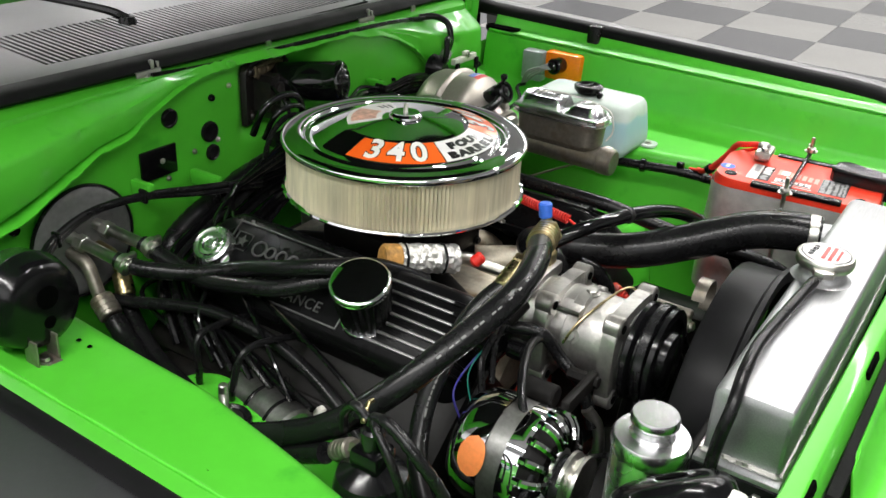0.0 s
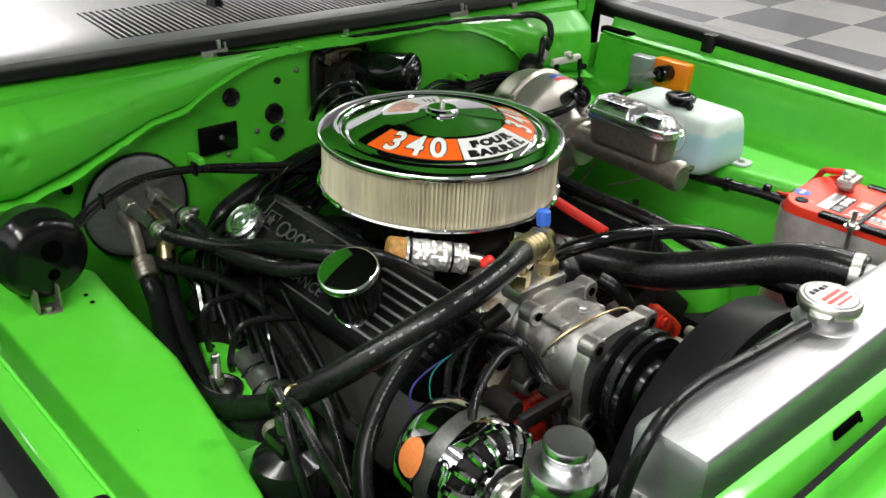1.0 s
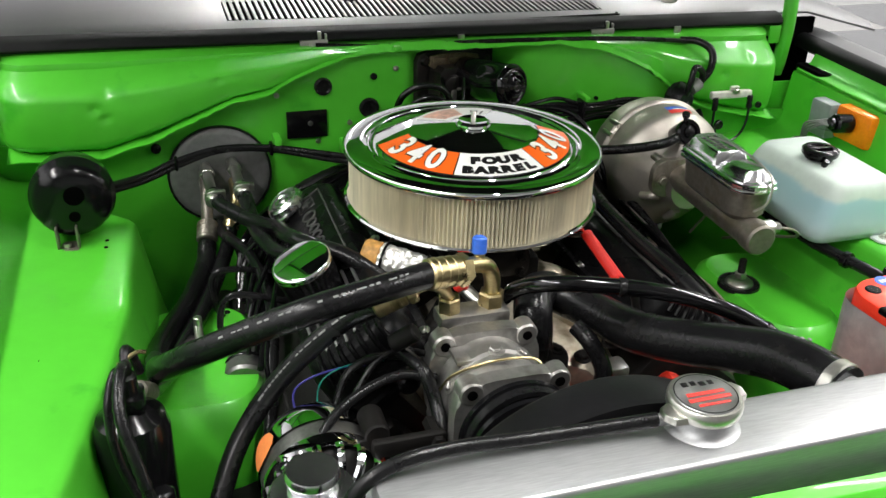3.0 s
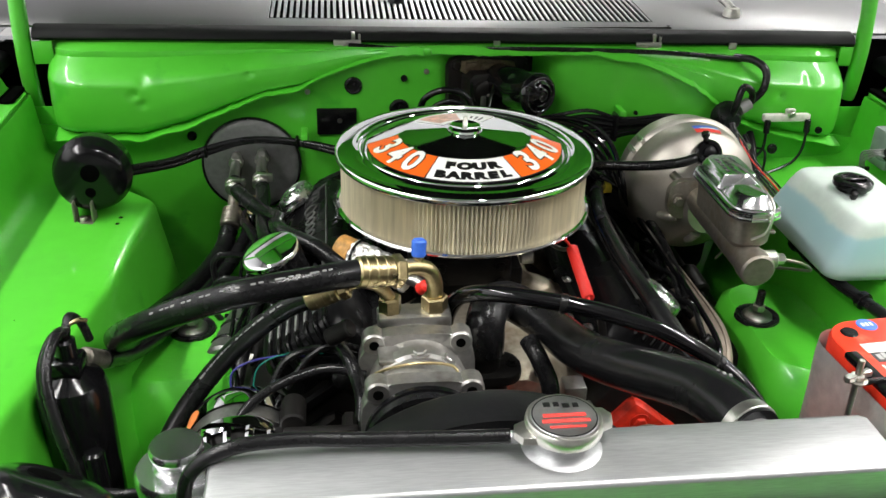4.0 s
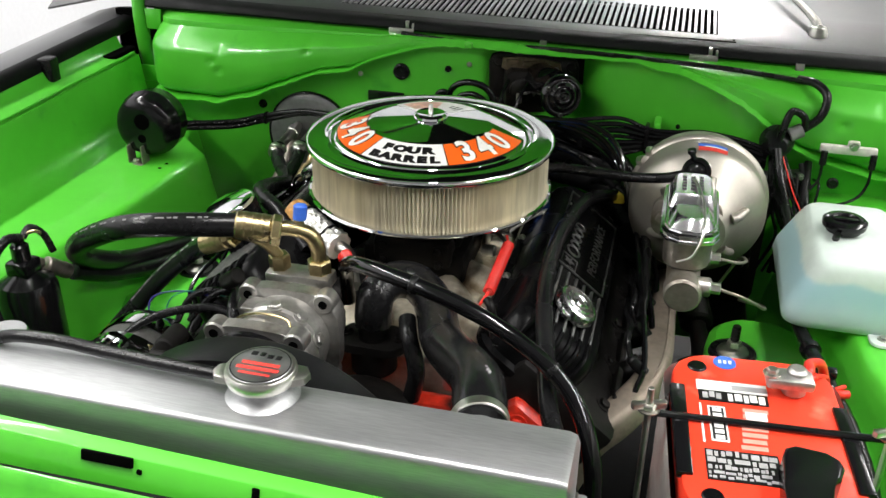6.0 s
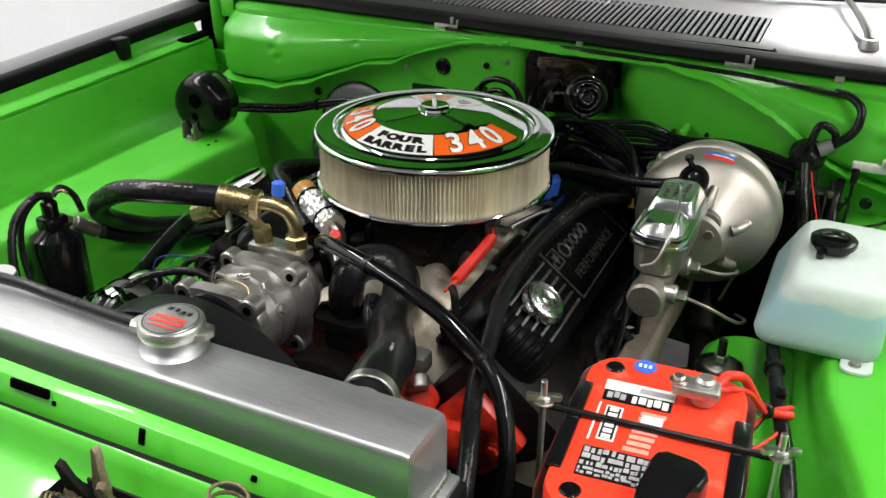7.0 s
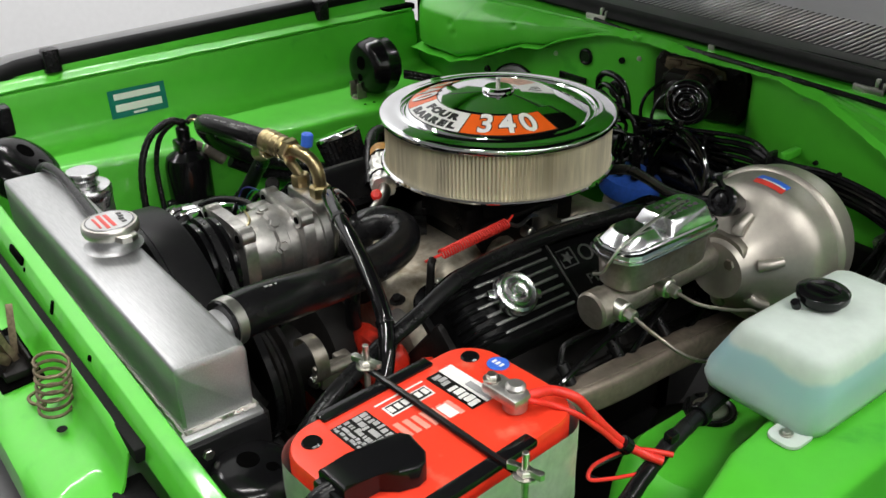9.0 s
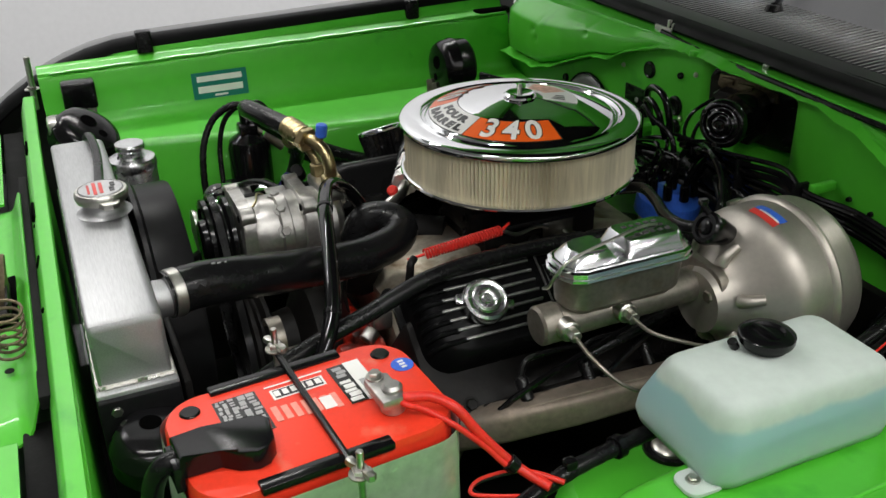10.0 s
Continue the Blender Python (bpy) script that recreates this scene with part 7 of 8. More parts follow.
slab(t, [(0.0, 0.858), (-0.002, 0.945), (0.004, 0.957), (0.016, 0.962), (0.080, 0.960), (0.140, 0.950), (0.152, 0.944), (0.156, 0.932), (0.156, 0.868), (0.148, 0.856)], -0.004, 0.008, 0.003, W)
bracket = part("bracket", t, STAINED, wm, "stained black mounting plate")
for bx, bzz in ((0.013, 0.947), (0.142, 0.934), (0.142, 0.872), (0.013, 0.872)):
    part("bracket_bolt", lathe(B(), [(0.010, 0.0), (0.010, 0.002), (0.0075, 0.003), (0.006, 0.007), (0, 0.0075)], W @ Matrix.Translation((bx, bzz, 0.007)), 18), STAINED, bracket)
t = B()
slab(t, [(0.022, 0.880), (0.024, 0.930), (0.034, 0.938), (0.098, 0.934), (0.112, 0.920), (0.114, 0.885), (0.094, 0.862), (0.040, 0.862)], 0.008, 0.040, 0.006, W)
lathe(t, [(0.020, 0.038), (0.020, 0.046), (0.016, 0.049), (0, 0.050)], W @ Matrix.Translation((0.050, 0.905, 0)), 24)
part("gearbox", t, STAINED, wm)
t = B()
slab(t, [(0.018, 0.938), (0.020, 0.955), (0.050, 0.957), (0.094, 0.951), (0.120, 0.945), (0.124, 0.930), (0.104, 0.928), (0.090, 0.935), (0.050, 0.934), (0.042, 0.928), (0.030, 0.930)], 0.012, 0.017, 0.0015, W)
contact = part("contact_plate", t, RUST, wm, "browned contact plate")
for cx, cz, cw, chh in ((0.036, 0.947, 0.022, 0.010), (0.068, 0.944, 0.026, 0.009), (0.096, 0.939, 0.014, 0.008), (0.048, 0.930, 0.014, 0.007), (0.112, 0.934, 0.010, 0.007)):
    part("terminal", box(B(), (cx, cz, 0.0185), (cw, chh, 0.006), 0.002, 2, W), RUST if cx < 0.09 and cz > 0.935 else CAST, contact)
for cx, cz, cw, chh in ((0.046, 0.893, 0.010, 0.018), (0.060, 0.902, 0.016, 0.005)):
    part("terminal", box(B(), (cx, cz, 0.050), (cw, chh, 0.006), 0.002, 2, W), CAST, contact)
t = B()
wq = Matrix.Translation((0.128, 0.298, 0.918)) @ Vector((0.42, -0.80, 0.08)).to_track_quat("Z", "Y").to_matrix().to_4x4()
lathe(t, [(0, -0.055), (0.030, -0.055), (0.0335, -0.050), (0.034, 0.012), (0.034, 0.052), (0.0355, 0.054), (0.0355, 0.058), (0.033, 0.063), (0.0295, 0.0665), (0.0275, 0.0665), (0.0255, 0.0645), (0.0225, 0.0655), (0.0205, 0.0695), (0.0185, 0.0705), (0.0170, 0.0695), (0.0155, 0.067), (0.0128, 0.068), (0.0112, 0.0715), (0.009, 0.0725), (0.0075, 0.0705), (0.005, 0.0705), (0, 0.072)], wq, 48)
motor = part("motor", t, GLOSS, wm, "gloss black motor can with pressed rings", angle=60)
for a in (150, 262):
    t = B()
    cyl(t, wq @ Vector((0.030 * math.cos(radians(a)), 0.030 * math.sin(radians(a)), 0.060)), wq @ Vector((0.030 * math.cos(radians(a)), 0.030 * math.sin(radians(a)), 0.070)), 0.0035, 6, 0.0006)
    part("through_bolt", t, STAINED, motor)
for pts, r in (([(-0.04, 0.265, 0.875), (-0.032, 0.250, 0.915), (-0.005, 0.240, 0.934), (0.028, 0.236, 0.930), (0.044, 0.236, 0.908), (0.046, 0.242, 0.87)], 0.0055),
               ([(-0.02, 0.26, 0.865), (-0.018, 0.238, 0.905), (0.010, 0.226, 0.920), (0.036, 0.224, 0.905), (0.042, 0.235, 0.865)], 0.0045),
               ([(0.056, 0.318, 0.925), (0.050, 0.280, 0.905), (0.050, 0.265, 0.88), (0.06, 0.262, 0.855)], 0.0030),
               ([(0.10, 0.325, 0.930), (0.085, 0.285, 0.915), (0.078, 0.262, 0.885), (0.085, 0.255, 0.850)], 0.0030)):
    part("wire", tube(B(), pts, r, 10, 8), GLOSS, wm)

# ---- ballast resistor, firewall plug ----
bl = thing("ballast_resistor", (0.61, 0.29, 0.85), "white ceramic ballast resistor with two wires", "resistor")
t = B()
box(t, (0.612, 0.286, 0.864), (0.086, 0.012, 0.014), 0.003)
box(t, (0.618, 0.286, 0.873), (0.018, 0.010, 0.014), 0.003)
part("ceramic_body", t, PORCELAIN, bl)
part("screw", bolt(B(), (0.618, 0.2805, 0.872), (0, -1, 0), 0.005), STEEL, bl)
for sx in (-0.036, 0.038):
    t = B()
    cyl(t, (0.612 + sx, 0.279, 0.862), (0.612 + sx, 0.277, 0.838), 0.0055, 10, 0.001)
    tube(t, [(0.612 + sx, 0.277, 0.84), (0.612 + sx - 0.002, 0.275, 0.81), (0.612 + sx - 0.02, 0.27, 0.785), (0.57, 0.25, 0.77)], 0.0024, 6, 6)
    part("lead", t, RUBBER, bl)
pl = thing("bulkhead_plug", (0.505, 0.28, 0.865), "black bulkhead plug with cables on the firewall", "connector")
t = B()
lathe(t, [(0, 0.03), (0.014, 0.03), (0.02, 0.022), (0.026, 0.008), (0.028, 0)], pose(0.503, 0.292, 0.866, 90), 24)
part("boot", t, RUBBER, pl)
t = B()
tube(t, [(0.503, 0.27, 0.866), (0.506, 0.262, 0.90), (0.515, 0.268, 0.925), (0.535, 0.275, 0.915), (0.54, 0.28, 0.895)], 0.006, 10, 6)
tube(t, [(0.503, 0.265, 0.862), (0.51, 0.24, 0.83), (0.52, 0.2, 0.80), (0.525, 0.13, 0.78)], 0.007, 10, 6)
part("cable", t, RUBBER, pl)
sb = thing("steering_box", (0.42, 0.0, 0.60), "greasy black steering box with its shaft from the firewall", "steering box")
t = B()
tube(t, [(0.36, 0.31, 0.70), (0.385, 0.20, 0.665), (0.41, 0.09, 0.63), (0.425, 0.0, 0.605)], 0.014, 14, 4)
cyl(t, (0.40, 0.13, 0.645), (0.412, 0.08, 0.628), 0.026, 18, 0.004)
part("shaft", t, DARK, sb)
t = B()
lathe(t, [(0, 0), (0.045, 0), (0.052, 0.01), (0.052, 0.07), (0.045, 0.085), (0.03, 0.09), (0, 0.09)], pose(0.425, -0.03, 0.53), 24)
box(t, (0.425, -0.05, 0.56), (0.09, 0.14, 0.07), 0.02)
part("housing", t, DARK, sb)

# ---- distributor and plug leads ----
ds = thing("distributor", (0.07, 0.225, 0.70), "distributor with a blue cap and black plug leads", "distributor")
t = B()
cyl(t, (0.06, 0.21, 0.66), (0.072, 0.222, 0.755), 0.035, 24, 0.003)
part("body", t, CAST, ds)
dm = Matrix.Translation((0.074, 0.224, 0.752)) @ pose(0, 0, 0, -4, 7, 0)
part("cap", lathe(B(), [(0, 0.046), (0.022, 0.046), (0.034, 0.036), (0.048, 0.03), (0.05, 0.024), (0.05, 0.004), (0.046, 0), (0, 0)], dm, 32), BLUE, ds, "bright blue cap")
ends = [(0.33, -0.20), (0.345, -0.08), (0.345, 0.04), (0.33, 0.14), (-0.31, -0.19), (-0.33, -0.07), (-0.33, 0.05), (-0.31, 0.16)]
for k, (ex, ey) in enumerate(ends):
    t = B()
    a = 2 * math.pi * k / 8
    p = dm @ Vector((0.034 * math.cos(a), 0.034 * math.sin(a), 0.04))
    cyl(t, p, p + Vector((0, 0, 0.026)), 0.0075, 12, 0.002)
    q = p + Vector((0, 0, 0.026))
    s = 1 if ex > 0 else -1
    arch = 0.872 + 0.009 * (k % 4)
    if s > 0:
        tube(t, [q, q + Vector((0.02, 0.01, 0.045)), (0.16 + 0.012 * k, 0.235 - 0.012 * k, arch), (0.235 + 0.008 * k, 0.205 - 0.012 * k, arch - 0.028), (0.29, 0.16 - 0.01 * k, 0.78), (0.335, ey + 0.06, 0.715), (ex, ey, 0.68)], 0.0042, 8, 8)
    else:
        tube(t, [q, q + Vector((-0.01, 0.015, 0.04)), (-0.03 - 0.012 * k, 0.245, 0.845 - 0.006 * k), (-0.12, 0.235, 0.81 - 0.007 * (k - 4)), (-0.22, 0.21 - 0.012 * k, 0.785), (-0.31, ey + 0.06, 0.735), (ex, ey, 0.68)], 0.0033, 8, 8)
    part("plug_lead", t, GLOSS, ds)
t = B()
p = dm @ Vector((0, 0, 0.044))
cyl(t, p, p + Vector((0, 0, 0.03)), 0.009, 12, 0.002)
tube(t, [p + Vector((0, 0, 0.03)), p + Vector((-0.01, 0.0, 0.08)), (0.03, 0.215, 0.90), (-0.005, 0.225, 0.905), (-0.03, 0.24, 0.87), (-0.04, 0.25, 0.80)], 0.0045, 8, 8)
part("coil_lead", t, RUBBER, ds)
rng = random.Random(8)
for k in range(8):
    j = lambda: rng.uniform(-0.005, 0.005)
    pts = [(0.02, 0.235, 0.812 - 0.006 * k), (-0.05, 0.252 - 0.004 * k + j(), 0.803 - 0.009 * k), (-0.11, 0.252 - 0.006 * k + j(), 0.792 - 0.011 * k + j()), (-0.17, 0.248 - 0.006 * k + j(), 0.779 - 0.011 * k + j()), (-0.25, 0.235 - 0.012 * k + j(), 0.752 - 0.009 * k), (-0.30, 0.19 - 0.03 * k, 0.722 - 0.006 * k), (-0.318, 0.15 - 0.035 * k, 0.672)]
    solo("plug_lead", tube(B(), pts, 0.0062 if k < 2 else 0.0046, 8, 8), GLOSS if k % 2 == 0 else RUBBER, "black lead in the bundle behind the passenger's valve cover", "wire", "plug leads")
t = B()
tube(t, [(-0.02, 0.29, 0.80), (-0.09, 0.288, 0.785), (-0.16, 0.285, 0.765), (-0.21, 0.28, 0.735), (-0.225, 0.275, 0.66)], 0.016, 14, 8, True, 0.0008)
solo("wiring_loom", t, RUBBER, "thick taped loom low on the passenger side of the firewall", "cable")
# looms added to fill the dark, shaded firewall behind the distributor
for pts, r in (([(-0.05, 0.296, 0.79), (0.02, 0.29, 0.806), (0.10, 0.288, 0.812), (0.18, 0.285, 0.808), (0.25, 0.28, 0.79), (0.30, 0.27, 0.75)], 0.017),
               ([(-0.02, 0.298, 0.76), (0.06, 0.292, 0.772), (0.15, 0.288, 0.774), (0.23, 0.284, 0.755), (0.28, 0.275, 0.70)], 0.019),
               ([(0.03, 0.292, 0.838), (0.10, 0.286, 0.846), (0.17, 0.284, 0.842), (0.235, 0.282, 0.825), (0.275, 0.275, 0.79), (0.285, 0.26, 0.73)], 0.011)):
    solo("wiring_loom", tube(B(), pts, r, 14, 8, True, 0.0008), RUBBER, "thick black loom added to darken the firewall behind the distributor", "cable", "firewall looms")
# looms from the wiper motor over the booster to the bulkhead plug
bl_ = thing("wiring_loom", (0.25, 0.27, 0.87), "bundle of black leads passing over the brake booster", "cable")
for k in range(7):
    d = 0.004 * (k - 3)
    pts = [(0.06 + d, 0.262 + d, 0.872 - 0.008 * k), (0.12, 0.258, 0.874 + 0.006 * (k % 3) - 0.004 * k), (0.19 + d, 0.262 + d, 0.884 - 0.010 * k), (0.25, 0.266 - d, 0.884 - 0.009 * k), (0.297, 0.268, 0.874 - 0.006 * k), (0.335, 0.274 + d * 0.4, 0.872 - 0.005 * k), (0.385, 0.276 + d * 0.4, 0.876 - 0.006 * k), (0.44, 0.280 + d * 0.3, 0.868 - 0.006 * k), (0.49, 0.284, 0.852 - 0.006 * k)]
    part("strand", tube(B(), pts, (0.0035, 0.0046, 0.0056)[k % 3], 8, 7), GLOSS if k % 3 else RUBBER, bl_)
for c in ((0.297, 0.268, 0.858), (0.19, 0.262, 0.858)):
    part("tie", box(B(), c, (0.007, 0.026, 0.048), 0.003), RUBBER, bl_)
part("loom_clip", box(B(), (0.312, 0.292, 0.876), (0.011, 0.040, 0.014), 0.003), GREEN, car)
im = thing("ignition_module", (0.51, 0.29, 0.78), "dark grey finned ignition module screwed to the firewall", "ignition module")
mm = pose(0.512, 0.292, 0.789, 0, -10, 0)
part("case", box(B(), (0, 0, 0), (0.094, 0.026, 0.046), 0.004, 2, mm), STATOR, im)
part("cover_plate", box(B(), (0, -0.0145, 0), (0.082, 0.005, 0.034), 0.002, 2, mm), CRACKLE, im)
for dx in (-0.040, 0.040):
    part("screw", bolt(B(), mm @ Vector((dx, -0.0130, 0.017)), (0, -1, 0), 0.004, 0.004), STEEL, im)
t = B()
tube(t, [mm @ Vector((0.03, -0.012, -0.015)), (0.55, 0.25, 0.765), (0.545, 0.20, 0.765)], 0.005, 8, 6)
part("lead", t, RUBBER, im)
t = B()
cyl(t, (0.537, 0.315, 0.793), (0.541, 0.281, 0.793), 0.0065, 6, 0.001)
fs = thing("grounding_screw", (0.54, 0.30, 0.79), "zinc screw with a black eyelet in the firewall", "screw")
part("shank", t, STEEL, fs)
part("eyelet", lathe(B(), [(0, 0), (0.009, 0), (0.011, 0.003), (0.011, 0.009), (0.007, 0.012), (0, 0.012)], pose(0.557, 0.284, 0.797, 90), 18), RUBBER, fs)

# ---- exhaust manifolds ----
HEADER = material("stained_header", (0.24, 0.195, 0.155), 0.55, 0.45, vary=0.25, big=9, small=110, bump=0.35, bump_scale=160, dirt=(0.30, 0.255, 0.21), dirt_amount=0.3, dirt_scale=14)
eh = thing("exhaust_header", (0.35, 0.0, 0.66), "stained grey-brown flat-sided exhaust manifold", "exhaust", "exhaust headers")
path = spline([(0.356, 0.20, 0.655), (0.356, 0.08, 0.668), (0.355, -0.04, 0.674), (0.352, -0.12, 0.675), (0.340, -0.175, 0.668), (0.312, -0.215, 0.648), (0.275, -0.24, 0.615), (0.25, -0.25, 0.56)], 6)
t = B()
loops = []
for i, c in enumerate(path):
    d = (path[min(i + 1, len(path) - 1)] - path[max(i - 1, 0)]).normalized()
    sd = d.cross(Vector((0, 0, 1))).normalized()
    up = sd.cross(d)
    k = 1 + 0.05 * math.sin(i * 0.5)
    loops.append([c + sd * (p * k) + up * q for p, q in rounded(0.040, 0.044, 0.010, 3)])
loft(t, loops)
pipe = part("collector_pipe", t, HEADER, eh)
part("casting_seam", tube(B(), [p + Vector((0.010, 0, 0.0225)) for p in path[4:26]], 0.0016, 6, 1), HEADER, pipe)
for py in (-0.13, -0.04, 0.05, 0.13):
    t = B()
    tube(t, [(0.295, py, 0.655), (0.318, py, 0.664), (0.338, py + 0.012, 0.668), (0.352, py + 0.03, 0.668)], 0.0165, 14, 5)
    part("port_tube", t, DARK, eh)
part("port_flange", box(B(), (0, 0, 0), (0.010, 0.42, 0.05), 0.004, 2, Matrix.Translation((0.298, 0.0, 0.652)) @ pose(0, 0, 0, 0, 25, 0)), DARK, eh)
for py in (-0.165, -0.075, 0.015, 0.10):
    t = B()
    q = Vector((0.318, py, 0.712))
    cyl(t, q, q + Vector((0.022, 0, -0.024)), 0.0085, 12, 0.003)
    tube(t, [q, q + Vector((-0.006, 0.012, 0.018)), q + Vector((-0.004, 0.045, 0.022)), q + Vector((-0.012, 0.09, 0.012)), q + Vector((-0.014, 0.15, 0.0))], 0.004, 8, 6)
    solo("plug_lead", t, RUBBER, "black plug lead with a boot under the driver's valve cover", "wire", "plug leads")
t = B()
tube(t, [(-0.31, 0.18, 0.62), (-0.315, 0.08, 0.625), (-0.31, -0.06, 0.615), (-0.30, -0.16, 0.59), (-0.29, -0.2, 0.5)], 0.024, 16, 8)
eh2 = thing("exhaust_header", (-0.31, 0.0, 0.60), "exhaust manifold coloured dark for grease and shade on the passenger's side", "exhaust", "exhaust headers")
# pipe and flange in black, with the shade of this side in the colour
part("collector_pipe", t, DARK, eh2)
part("port_flange", box(B(), (0, 0, 0), (0.010, 0.40, 0.05), 0.004, 2, Matrix.Translation((-0.285, 0.0, 0.645)) @ pose(0, 0, 0, 0, -25, 0)), DARK, eh2)
rng = random.Random(12)
for k in (1, 2):
    t = B()
    tube(t, [(-0.27 + 0.02 * k, -0.1 + 0.08 * k, 0.72), (-0.33 - 0.01 * k, -0.08 + 0.07 * k, 0.735 + 0.01 * rng.random()), (-0.36, -0.06 + 0.06 * k, 0.69), (-0.345, -0.04 + 0.06 * k, 0.64)], 0.0048, 8, 7)
    cyl(t, (-0.348, -0.04 + 0.06 * k, 0.66), (-0.335, -0.04 + 0.06 * k, 0.62), 0.008, 10, 0.002)
    solo("plug_lead", t, RUBBER, "black plug lead with a boot at the cylinder head", "wire", "plug leads")

st_m = thing("starter_motor", (-0.30, 0.0, 0.60), "grimy grey cylindrical starter motor below the passenger's cylinder head", "starter motor")
t = B()
cyl(t, (-0.338, -0.085, 0.640), (-0.312, 0.035, 0.640), 0.034, 28, 0.004)
part("body", t, STATOR, st_m)
for a, b in (((-0.3235, -0.018, 0.640), (-0.3225, -0.013, 0.640)), ((-0.332, -0.058, 0.640), (-0.331, -0.053, 0.640))):
    part("band", cyl(B(), a, b, 0.036, 28, 0.001), BLACK, st_m)
part("end_cap", cyl(B(), (-0.300, -0.100, 0.652), (-0.296, -0.090, 0.654), 0.013, 20, 0.002), PORCELAIN, st_m, "pale round cap")

# compressor-side hose with a steel pipe
t = B()
tube(t, [(-0.18, -0.28, 0.80), (-0.165, -0.325, 0.80), (-0.155, -0.35, 0.77), (-0.16, -0.385, 0.745), (-0.17, -0.41, 0.70)], 0.008, 12, 7)
solo("fuel_hose", t, RUBBER, "short black fuel hose below the compressor", "hose")
t = B()
tube(t, [(-0.172, -0.40, 0.725), (-0.165, -0.415, 0.70), (-0.17, -0.42, 0.66), (-0.18, -0.41, 0.62)], 0.0075, 10, 6)
solo("fuel_pipe", t, STEEL, "bent plated steel pipe below the compressor", "pipe")
solo("sensor", cyl(B(), (-0.19, -0.29, 0.815), (-0.165, -0.30, 0.835), 0.011, 12, 0.002), DARK, "small dark sensor beside the compressor", "sensor")
# black hoses and leads filling the passenger side of the bay
for k, (pts, r) in enumerate((
        ([(-0.33, 0.30, 0.70), (-0.33, 0.22, 0.72), (-0.30, 0.10, 0.735), (-0.29, -0.02, 0.72), (-0.31, -0.14, 0.68), (-0.33, -0.22, 0.60)], 0.0085),
        ([(-0.20, 0.29, 0.72), (-0.19, 0.22, 0.765), (-0.165, 0.12, 0.78), (-0.16, 0.02, 0.775), (-0.17, -0.07, 0.775), (-0.19, -0.20, 0.74)], 0.0075),
        ([(-0.12, 0.29, 0.75), (-0.13, 0.2, 0.775), (-0.15, 0.1, 0.79), (-0.155, 0.0, 0.79), (-0.14, -0.08, 0.795)], 0.005),
        ([(0.20, 0.30, 0.75), (0.235, 0.23, 0.79), (0.28, 0.18, 0.79), (0.315, 0.10, 0.765), (0.325, 0.0, 0.74), (0.325, -0.08, 0.72)], 0.007),
        ([(0.10, 0.30, 0.80), (0.15, 0.25, 0.835), (0.20, 0.22, 0.83), (0.25, 0.20, 0.80), (0.28, 0.21, 0.76)], 0.006))):
    solo("engine_hose", tube(B(), pts, r, 10, 8), RUBBER, "black rubber hose among the leads beside the engine", "hose", "engine hoses")
t = B()
box(t, (-0.19, -0.272, 0.772), (0.06, 0.03, 0.035), 0.006)
cyl(t, (-0.175, -0.29, 0.772), (-0.175, -0.315, 0.772), 0.013, 14, 0.003)
solo("vacuum_switch", t, BLACK, "small black vacuum switch in front of the valve cover", "switch")

# cables hanging from the bulkhead behind the booster
rng = random.Random(21)
for k in range(9):
    x0 = 0.475 + 0.012 * k
    y0 = 0.296 + 0.008 * rng.random()
    pts = [(x0, y0, 0.80 + 0.06 * rng.random()), (x0 + rng.uniform(-0.01, 0.015), y0 - 0.03, 0.79 + 0.03 * rng.random()), (x0 + rng.uniform(-0.015, 0.015), y0 - 0.03 - 0.03 * rng.random(), 0.755), (x0 - 0.01 + rng.uniform(-0.015, 0.015), y0 - 0.04, 0.71), (x0 - 0.02, y0 - 0.03, 0.64)]
    solo("bulkhead_cable", tube(B(), pts, rng.choice((0.0022, 0.003, 0.0045, 0.0065)), 10, 7), RUBBER, "black cable hanging from the bulkhead plug", "cable", "bulkhead cables")

# ---- hood latch and springs on the latch panel ----
sp = thing("hood_spring", (0.149, -0.721, 0.80), "rusty coil spring standing on the latch panel", "spring")
t = B()
helix(t, (0.149, -0.722, 0.805), (0.160, -0.717, 0.872), 0.0165, 0.0018, 6.5, 8, 18)
part("coil", t, RUST, sp)
t = B()
tube(t, [(0.134, -0.728, 0.806), (0.122, -0.738, 0.806), (0.110, -0.738, 0.807), (0.106, -0.728, 0.808)], 0.0019, 8, 6)
part("hook", t, RUST, sp)
lt = thing("hood_latch", (0.03, -0.735, 0.80), "rusty greasy hood latch with levers in its opening", "latch")
t = B()
box(t, (0.030, -0.735, 0.812), (0.085, 0.030, 0.010), 0.002)
box(t, (0.040, -0.722, 0.822), (0.075, 0.003, 0.020), 0.001)
part("plate", t, DARK, lt)
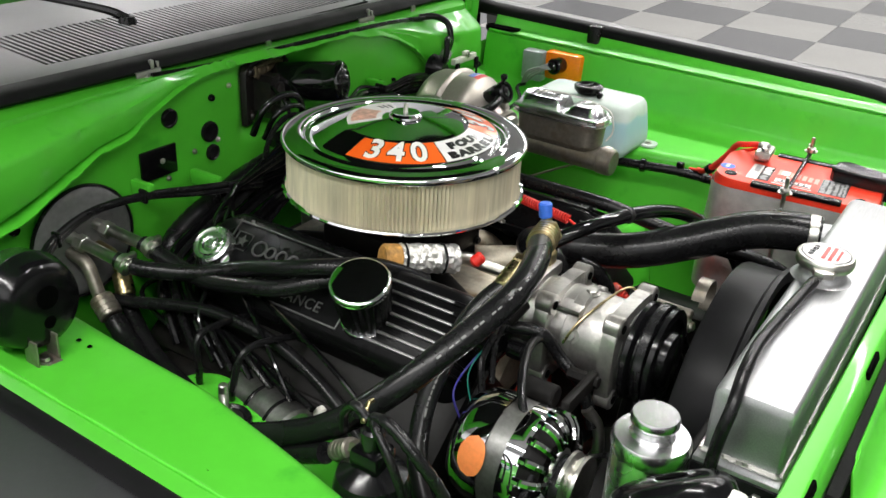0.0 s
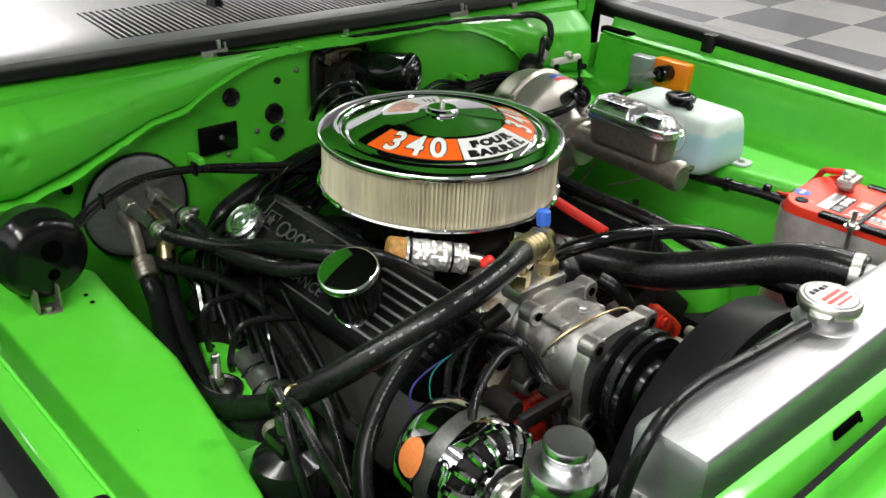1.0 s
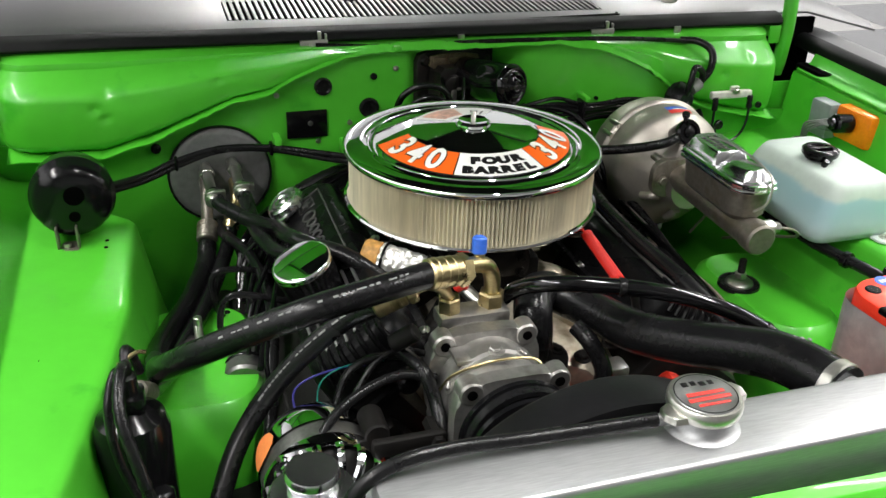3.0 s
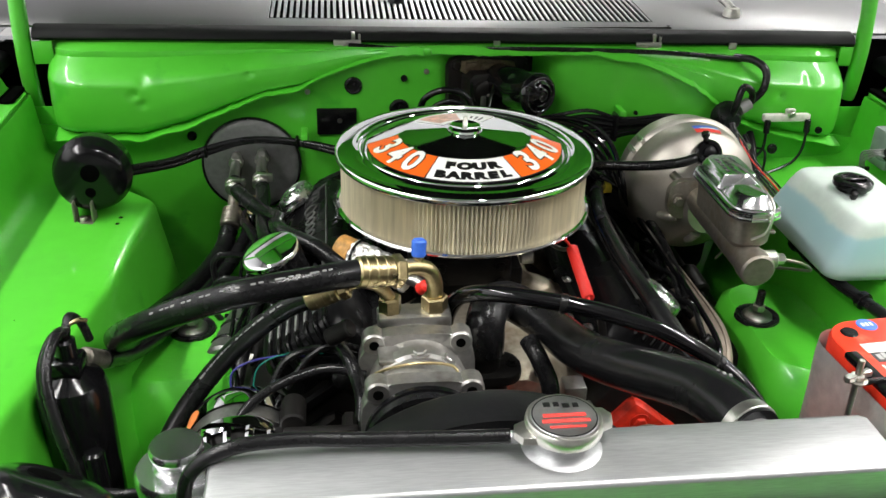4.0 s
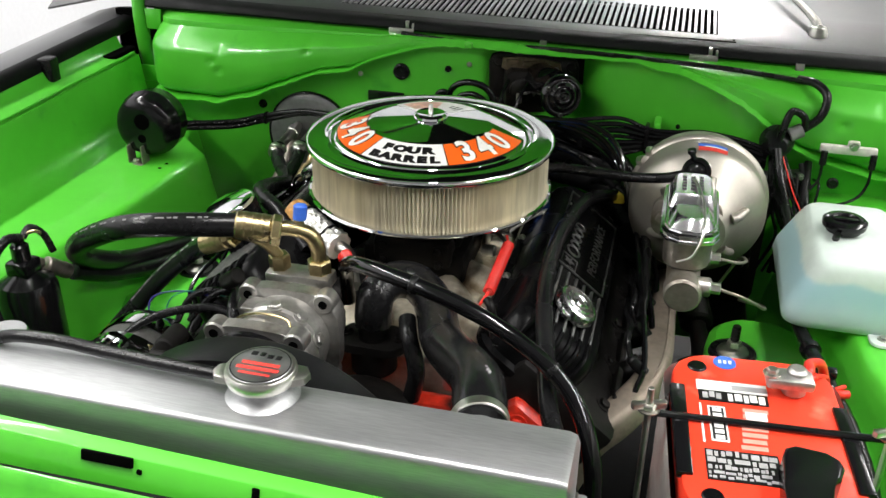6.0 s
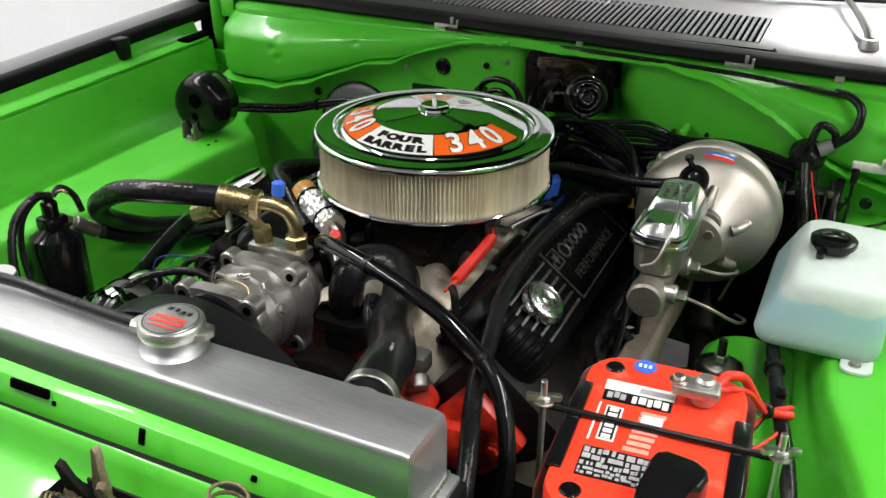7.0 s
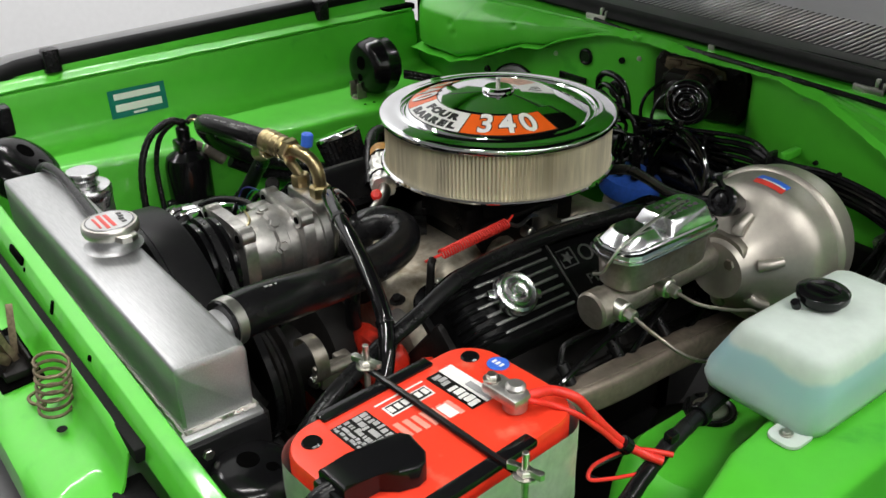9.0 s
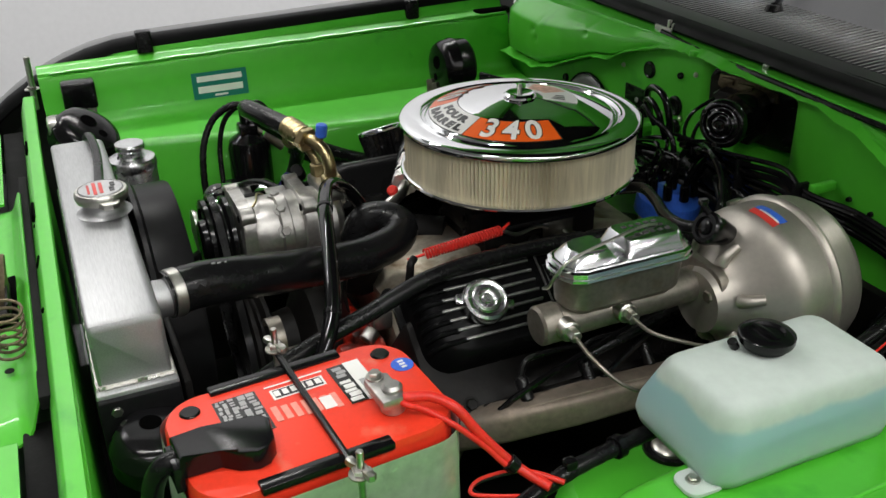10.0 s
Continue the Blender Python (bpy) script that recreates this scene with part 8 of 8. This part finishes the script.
for k, (x, y, h, w, rx, ry, rz) in enumerate(((0.012, -0.732, 0.060, 0.008, 8, -18, 10), (0.026, -0.728, 0.064, 0.009, -6, -10, -12), (0.040, -0.732, 0.050, 0.008, 14, -4, 25), (0.052, -0.738, 0.030, 0.012, 40, 10, -20), (0.018, -0.745, 0.034, 0.010, -30, -35, 30))):
    t = B()
    mq = pose(x, y, 0.808, rx, ry, rz)
    slab(t, [(-w, 0.0), (w, 0.0), (w * 1.1, h * 0.4), (w * 0.55, h * 0.62), (w * 0.6, h * 0.92), (w * 0.2, h), (-w * 0.3, h * 0.95), (-w * 0.5, h * 0.6), (-w * 1.2, h * 0.35)], -0.0038, 0.0038, 0.0012, mq @ pose(0, 0, 0, 90))
    part("lever", t, RUST if k in (1, 2, 4) else DARK, lt)
t = B()
lathe(t, [(0.0065, 0), (0.0095, 0), (0.0095, 0.02), (0.0065, 0.02), (0.0065, 0)], pose(0.02, -0.752, 0.824, 60, 0, 25), 20)
part("roller", t, RUST, lt)
t = B()
lathe(t, [(0, 0), (0.008, 0), (0.009, 0.004), (0.007, 0.016), (0, 0.018)], pose(0.045, -0.742, 0.818, 35, 20, 0), 16)
part("pivot", t, RUST, lt)
t = B()
helix(t, (-0.028, -0.748, 0.818), (0.016, -0.742, 0.822), 0.0055, 0.0013, 9, 6, 10)
part("return_spring", t, RUST, lt)
t = B()
tube(t, [(0.05, -0.75, 0.822), (0.03, -0.755, 0.835), (0.0, -0.75, 0.83), (-0.03, -0.745, 0.815)], 0.0018, 8, 6)
part("release_cable", t, BLACK, lt)

# vehicle decal on the apron, with plain bars for its print
st = thing("service_decal", (-0.668, -0.314, 0.84), "teal service decal with white print bars on the apron", "decal")
sm = Matrix.Translation((-0.6555, -0.314, 0.842)) @ pose(0, 0, 0, 90, 0, 90) @ pose(0, 0, 0, -6.0, 0, 0)
part("sheet", box(B(), (0, 0, 0), (0.108, 0.052, 0.0006), 0, 1, sm), TEAL, st)
t = B()
box(t, (0.0, 0.013, 0.0006), (0.088, 0.011, 0.0005), 0, 1, sm)
box(t, (0.0, -0.008, 0.0006), (0.088, 0.013, 0.0005), 0, 1, sm)
box(t, (0.0, -0.0205, 0.0006), (0.026, 0.004, 0.0005), 0, 1, sm)
part("print", t, WHITE, st)
t = B()
cyl(t, (-0.66, -0.653, 0.84), (-0.66, -0.651, 0.938), 0.0055, 12, 0.001)
bolt(t, (-0.66, -0.653, 0.878), (0, 0, 1), 0.009)
solo("hood_stop_bolt", t, STEEL, "threaded hood stop bolt on the front corner", "bolt")

# ---- louvre slats of the cowl and floor tiles ----
NS = 63
step = (VX1 - VX0) / NS
t = B()
box(t, (0, 0, 0), (step * 0.52, VY1 - VY0, 0.0035), 0.0008, 1)
slat = part("slat", t, SATIN, cowl)
slat.location = (VX0 + step / 2, (VY0 + VY1) / 2, bz(VX0, 1.0085))
slat.rotation_euler = (math.atan(0.06), 0, 0)
for k in range(1, NS):
    o = slat.copy()
    scene.collection.objects.link(o)
    x = VX0 + step * (k + 0.5)
    o.location = (x, slat.location.y, bz(x, 1.0085))
TS = 0.61
meshes = []
for mat_ in (TILE_LIGHT, TILE_DARK):
    t = B()
    box(t, (0, 0, -0.003), (TS - 0.002, TS - 0.002, 0.006), 0.001, 1)
    meshes.append(mesh_of("tile", t, mat_))
rest = (B(), B())
for i in range(-5, 23):
    for j in range(-11, 11):
        x, y = 0.1 + TS * i, 0.2 + TS * j
        if 2.6 < x < 8.4 and -2.0 < y < 5.4:
            o = new("tile", meshes[(i + j) % 2])
            o.parent = floor
            o.location = (x, y, 0.0)
        else:
            box(rest[(i + j) % 2], (x, y, -0.003), (TS - 0.002, TS - 0.002, 0.006))
for k in (0, 1):
    tagged(part("tiles", rest[k], (TILE_LIGHT, TILE_DARK)[k], floor), kind="stuff")
